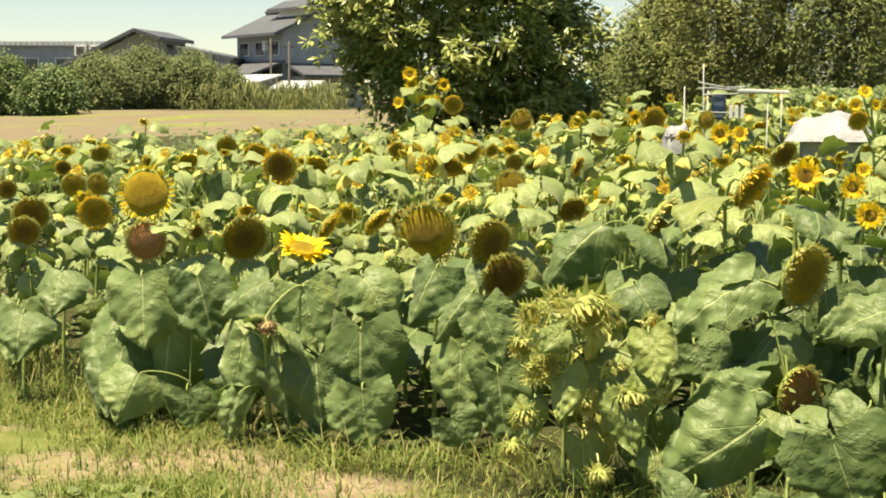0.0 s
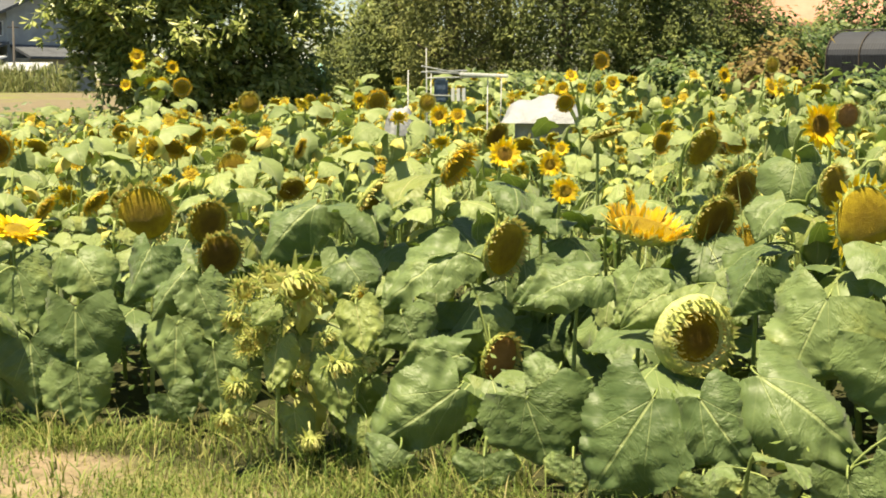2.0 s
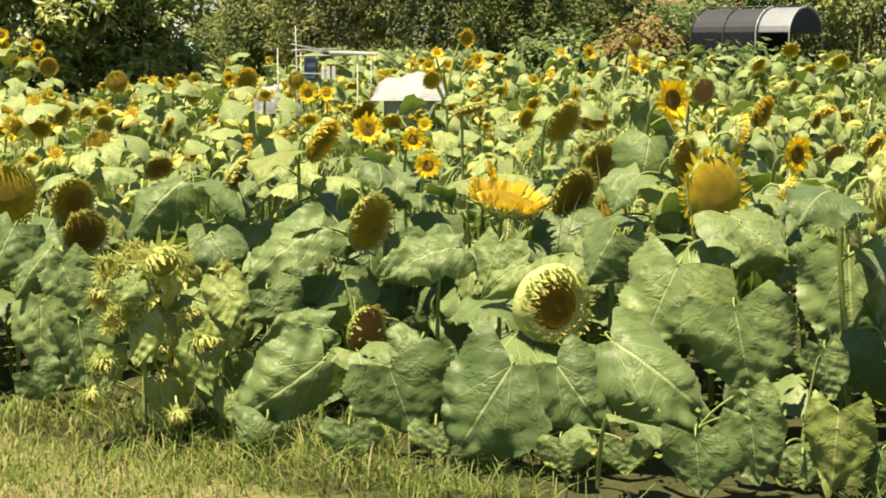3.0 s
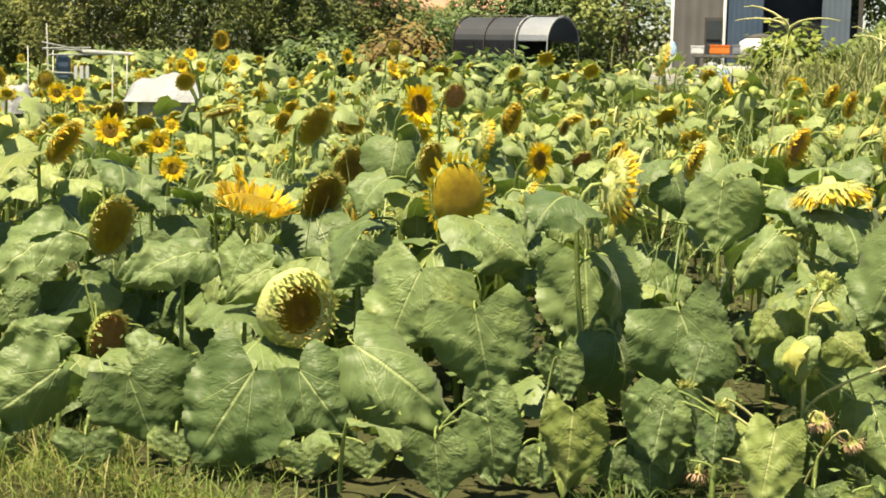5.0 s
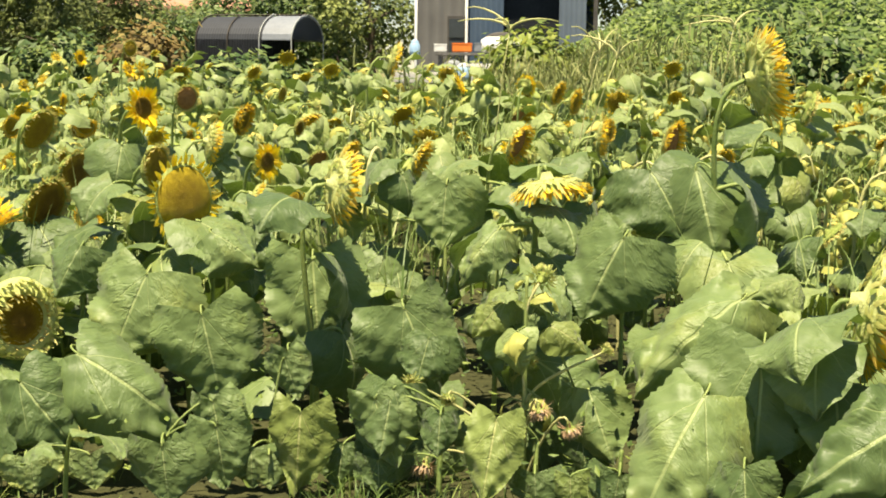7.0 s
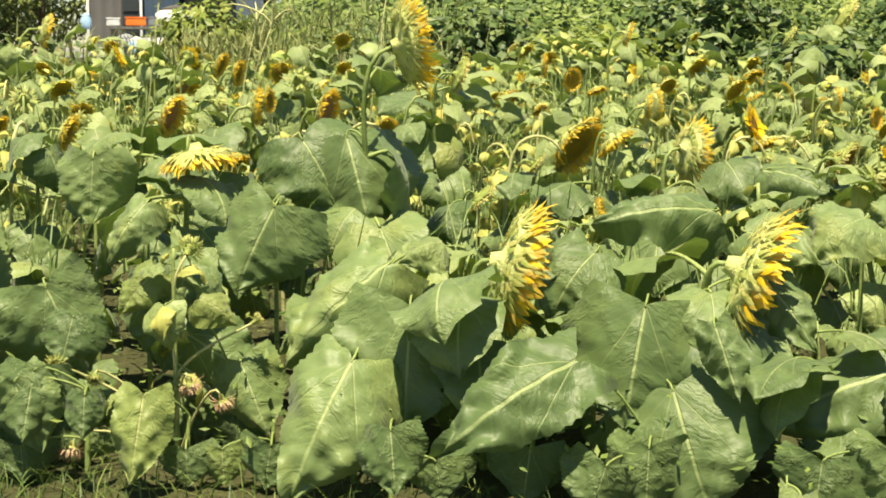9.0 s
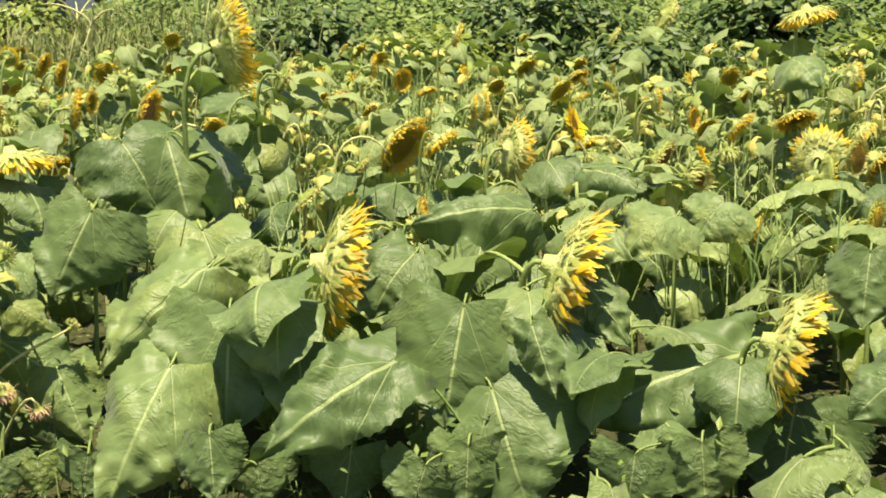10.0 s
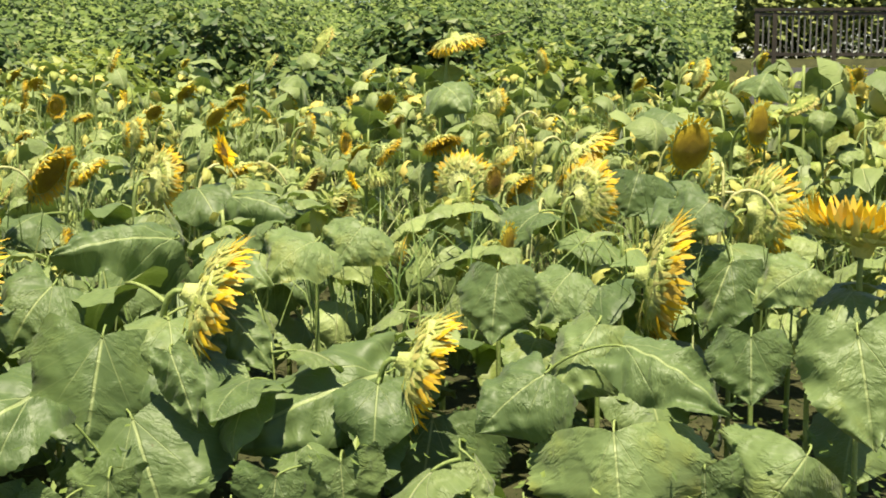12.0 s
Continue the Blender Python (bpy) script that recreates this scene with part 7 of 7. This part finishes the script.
def sow(x, y, kinds, rnd, scale):
    src = kinds[rnd.randrange(len(kinds))]
    m = Matrix.Translation((x, y, land(x, y))) @ Matrix.Rotation(radians(rnd.uniform(-25, 25)), 4, "Z") @ Matrix.Scale(scale, 4)
    if src.name not in USED:
        USED.add(src.name)
        src.matrix_basis = m
    else:
        copy_thing(src, m)
    cells.setdefault((int(x // 0.5), int(y // 0.5)), []).append((x, y))


def sow_far(x, y, rnd, scale, kinds=None):
    """Adds a far plant to the joined rows."""
    global far_count
    V, F, U, S = rnd.choice(kinds or far_kinds)
    a = radians(rnd.uniform(-30, 30))
    r = np.array([[math.cos(a), math.sin(a), 0], [-math.sin(a), math.cos(a), 0], [0, 0, 1]])
    FAR_F.extend(tuple(i + far_count for i in q) for q in F)
    FAR_V.append(V @ r * scale + np.array([x, y, land(x, y)]))
    FAR_U.extend(U)
    FAR_S.extend(S)
    far_count += len(V)
    cells.setdefault((int(x // 0.5), int(y // 0.5)), []).append((x, y))


def leafy_near(x, y, rnd, depth):
    """A leafy plant of the front rows, lower at the very edge."""
    z = land(x, y)
    height = rnd.uniform(0.28, 0.42) if depth < 0.45 else rnd.uniform(0.45, 0.70)
    plant = empty_thing("sunflower", Matrix.Translation((x, y, z)), "leafy sunflower with broad grey-green leaves on a pale stalk", "sunflower", "sunflowers in the field")
    pts = bent(Vector((0, 0, -0.04)), Vector((0, 0, height)), Vector((rnd.uniform(-0.06, 0.06), rnd.uniform(-0.06, 0.06), height)), Vector((0.1, 0.1, height * 0.6)), 10)
    up = add_leaves(plant, pts, 11, 0.30, rnd, LEAVES_NEAR, 0.12, 0.97, toward=math.degrees(math.atan2(x - 0.3, -y - 0.4)), trim=True, hang=30 if depth < 0.7 else 0)
    if len(plant.children) < 4:
        for o in (*plant.children, plant):
            bpy.data.objects.remove(o)
        return
    keep = max(3, int(up * 10) + 2)
    v, fc = tube(pts[:keep], [(0.011 - 0.0006 * i) * (1 - 0.6 * i / keep) for i in range(len(pts[:keep]))], 6)
    put("stem", mesh_of("stem", v, fc, [STEM]), plant)
    cells.setdefault((int(x // 0.5), int(y // 0.5)), []).append((x, y))


USED = set()
rnd = random.Random(21)
for _ in range(14000):
    x, y = rnd.uniform(-7.5, 16), rnd.uniform(-2.5, 21)
    depth, far, s = inside_front(x, y), math.hypot(x - 0.4, y + 0.4), 0.882 * x + 0.47 * y
    ang = math.degrees(math.atan2(x - 0.4, y + 0.4))
    if depth < (0.10 if x < 1.0 else 0.16) or s > 13.8 or ang < -22 or ang > 86 or far > 17 + 4 * smooth(-10, 8, ang) - 7 * smooth(30, 60, ang):
        continue
    if far < 7.0 and depth < 2.0:
        if not crowded(x, y, 0.31 if depth < 0.6 else 0.30):
            leafy_near(x, y, rnd, depth)
    elif far < 7.9:
        if not crowded(x, y, 0.36):
            sow(x, y, mid_kinds, rnd, rnd.uniform(0.9, 1.15))
    elif not crowded(x, y, 0.36):
        sow_far(x, y, rnd, rnd.uniform(0.8, 1.25), far_gold if ang < 24 else far_kinds)
for _ in range(6):
    sow_far(rnd.uniform(2.55, 3.15), rnd.uniform(10.0, 10.7), rnd, rnd.uniform(1.08, 1.18))
for _ in range(5):
    sow_far(rnd.uniform(1.85, 2.15), rnd.uniform(11.6, 12.2), rnd, rnd.uniform(1.0, 1.2))
for _ in range(16):
    sow_far(rnd.uniform(8.8, 10.6), rnd.uniform(-0.1, 2.0), rnd, rnd.uniform(1.25, 1.55))
for src in mid_kinds:
    if src.name not in USED:
        for o in (*src.children_recursive, src):
            bpy.data.objects.remove(o)
tagged(put("sunflower_rows", mesh_of("sunflower_rows", np.concatenate(FAR_V).tolist(), FAR_F, [LEAF_FAR_LIT, STEM, PETAL, DISC_OLIVE, BRACT, CURLED], FAR_U, FAR_S)),
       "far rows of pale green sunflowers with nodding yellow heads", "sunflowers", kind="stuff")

# ---- grass, weeds and small things ----
GRASS = foliage("grass_blades", [(0.15, (0.065, 0.125, 0.018)), (0.5, (0.17, 0.235, 0.045)), (0.72, (0.31, 0.29, 0.10)), (0.97, (0.50, 0.38, 0.22))], 0.6)
SHOOTS = foliage("weed_blades", [(0.2, (0.045, 0.085, 0.018)), (0.55, (0.11, 0.17, 0.035)), (0.8, (0.20, 0.24, 0.06)), (0.97, (0.40, 0.34, 0.16))], 0.55)
REED = foliage("reed_blades", [(0.2, (0.12, 0.20, 0.05)), (0.6, (0.26, 0.34, 0.11)), (0.9, (0.42, 0.44, 0.20))], 0.5)


rnd = random.Random(5)
spots, tufts = [], []
while len(spots) < 25000:
    x, y = rnd.uniform(-3.2, 1.6), rnd.uniform(4.0, 8.6)
    if inside_front(x, y) < 0.35 and noise.noise(Vector((x * 1.6, y * 1.6, 2))) > rnd.uniform(-0.45, 0.25):
        spots.append(Vector((x, y, land(x, y) - 0.004)))
v, fc = grass_arrays(spots, rnd, 0.025, 0.095, 0.0055, 1.7)
tagged(put("grass", mesh_of("grass", v, fc, [GRASS], smooth=False)), "short dry yellow-green grass before the sunflowers", "grass", kind="stuff")
meadow = []
while len(meadow) < 26000:
    x, y = rnd.uniform(-7, 4.5), rnd.uniform(-6, 6.5)
    if inside_front(x, y) < 0.1 and noise.noise(Vector((x * 0.8, y * 0.8, 2))) > rnd.uniform(-0.4, 0.3):
        meadow.append(Vector((x, y, land(x, y) - 0.004)))
v, fc = grass_arrays(meadow, rnd, 0.03, 0.11, 0.008, 1.6)
tagged(put("meadow_grass", mesh_of("meadow_grass", v, fc, [GRASS], smooth=False)), "thin dry grass on the open ground beside the field", "grass", kind="stuff")
while len(tufts) < 4200:
    x, y = rnd.uniform(-4.5, 1.3), rnd.uniform(4.2, 9.5)
    q = inside_front(x, y)
    if -0.05 < q < 0.55 and noise.noise(Vector((x * 1.3, y * 1.3, 7))) > rnd.uniform(-0.5, 0.3):
        tufts.append(Vector((x, y, land(x, y) - 0.004)))
v, fc = grass_arrays(tufts, rnd, 0.06, 0.22, 0.005, 1.7)
tagged(put("tall_grass", mesh_of("tall_grass", v, fc, [GRASS], smooth=False)), "taller grass tufts at the feet of the sunflowers", "grass", kind="stuff")
shoots = []
while len(shoots) < 2200:
    x, y = rnd.uniform(0.5, 4.6), rnd.uniform(-1.6, 5.6)
    if 0.1 < inside_front(x, y) < 0.85 and noise.noise(Vector((x * 1.7, y * 1.7, 9))) > rnd.uniform(-0.2, 0.4):
        shoots.append(Vector((x, y, land(x, y) - 0.004)))
v, fc = grass_arrays(shoots, rnd, 0.05, 0.16, 0.006, 1.5)
tagged(put("weed_shoots", mesh_of("weed_shoots", v, fc, [SHOOTS], smooth=False)), "dark green weeds at the feet of the front sunflowers", "weeds", kind="stuff")
# low weeds between the plants, and straggling pale growth above the farther leaves
undergrowth, straggle = [], []
while len(undergrowth) < 24000:
    x, y = rnd.uniform(-5, 9), rnd.uniform(-1.5, 12)
    if inside_front(x, y) > (0.2 if x < 0.9 else 0.6):
        undergrowth.append((Vector((x, y, land(x, y) + rnd.uniform(0.0, 0.38) * smooth(-0.4, 0.6, inside_front(x, y)))), Vector((0, -0.2, 0.5))))
v, fc = leaf_cards(undergrowth, rnd, 0.017, 2.4, 0.1)
tagged(put("undergrowth", mesh_of("undergrowth", v, fc, [FOL_VINE], smooth=False)), "low weeds between the sunflower stalks", "weeds", kind="stuff")
while len(straggle) < 19000:
    x, y = rnd.uniform(-6, 13), rnd.uniform(-1, 18)
    s = 0.882 * x + 0.47 * y
    if inside_front(x, y) > 1.8 and s < 14 and noise.noise(Vector((x * 0.9, y * 0.9, 4))) > rnd.uniform(-0.6, 0.4) - 0.25 * smooth(5, 10, s):
        straggle.append(Vector((x, y, land(x, y) + 0.45)))
v, fc = grass_arrays(straggle, rnd, 0.15, 0.58, 0.0085, 1.2)
tagged(put("straggling_weeds", mesh_of("straggling_weeds", v, fc, [REED], smooth=False)), "pale straggling weeds among the sunflowers", "weeds", kind="stuff")


def reed_clump(x, y, count, height, label, seed):
    rnd = random.Random(seed)
    z = land(x, y)
    c = empty_thing("reed_grass", Matrix.Translation((x, y, z)), label, "grass", "reed grass clumps")
    for _ in range(count):
        v, fc = grass_arrays([Vector((rnd.uniform(-0.05, 0.05), rnd.uniform(-0.05, 0.05), 0))], rnd, height * 0.7, height * 1.1, 0.013, 0.5)
        put("blade", mesh_of("blade", v, fc, [REED]), c)


def grass_stalk(x, y, height, lean_x, lean_y, seed):
    """A tall thin stalk that ends in a few drooping spikes."""
    rnd = random.Random(seed)
    z = land(x, y)
    c = empty_thing("grass_stalk", Matrix.Translation((x, y, z)), "tall thin pale grass stalk with drooping seed spikes", "grass", "tall grass stalks")
    tip = Vector((lean_x, lean_y, height))
    pts = bent(Vector((0, 0, 0)), Vector((0, 0, height)), tip, Vector((lean_x * 1.5, lean_y * 1.5, height * 0.7)), 8)
    v, fc = tube(pts, [0.0055 - 0.0004 * i for i in range(9)], 5)
    put("culm", mesh_of("culm", v, fc, [STALK_PALE]), c)
    for k in range(5):
        e = tip + Vector((rnd.uniform(-0.22, 0.25), rnd.uniform(-0.2, 0.2), rnd.uniform(-0.04, 0.16)))
        v, fc = tube(bent(tip, (tip - pts[-2]) * 1.2, e, Vector((e.x - tip.x, e.y - tip.y, -0.08)), 6), [0.0045, 0.006, 0.006, 0.005, 0.004, 0.003, 0.002], 5)
        put("spike", mesh_of("spike", v, fc, [STALK_PALE]), c)


# reeds and stalks that rise out of the field
reed_clump(5.87, 2.01, 7, 0.75, "clump of long pale green reed blades among sunflowers", 1)
reed_clump(8.00, 3.34, 6, 0.95, "clump of long pale green reed blades among sunflowers", 2)
reed_clump(8.58, 3.33, 6, 0.9, "clump of long pale green reed blades among sunflowers", 3)
reed_clump(6.41, 1.41, 6, 0.7, "clump of long pale green reed blades among sunflowers", 4)
reed_clump(4.12, 6.07, 5, 0.9, "clump of long pale green reed blades among sunflowers", 5)
grass_stalk(4.38, 5.29, 1.59, 0.09, -0.07, 1)
grass_stalk(4.78, 5.23, 1.47, 0.22, -0.18, 2)
grass_stalk(5.44, 4.90, 1.62, 0.10, -0.10, 3)
grass_stalk(5.31, 5.83, 1.46, 0.14, -0.11, 5)


# a low squash plant on the grass, and a dried leaf
def squash(x, y, label):
    rnd = random.Random(int(x * 50) + 90)
    z = land(x, y)
    c = empty_thing("squash_plant", Matrix.Translation((x, y, z)), label, "plant")
    for k in range(7):
        a = rnd.uniform(0, 360)
        m = pose(rnd.uniform(-0.12, 0.12), rnd.uniform(-0.05, 0.05), 0.01, 0, 0, a) @ Matrix.Scale(rnd.uniform(0.07, 0.12), 4)
        put("leaf", rnd.choice(LEAVES_TOP), c, m)


squash(-1.45, 5.02, "low green squash plant creeping over the grass")
squash(-1.15, 4.98, "low green squash plant creeping over the grass")
squash(-1.30, 4.88, "low green squash plant creeping over the grass")
LEAF_BROWN = rough_surface("dried_leaf", [(0.3, (0.34, 0.22, 0.13)), (0.7, (0.56, 0.42, 0.28))], 30, 0.8, strength=0.4, dist=0.01)
rnd = random.Random(77)
v, fc, u = blade(rnd, 10, 3, 0.9, 2.9, 1.4, 0.6, 0.05)
tagged(put("dried_leaf", mesh_of("dried_leaf", v, fc, [LEAF_BROWN], u), m=pose(0.58, 5.12, 0.36, -70, 15, 20) @ Matrix.Scale(0.13, 4)), "curled brown dried leaf hanging among the buds", "leaf")
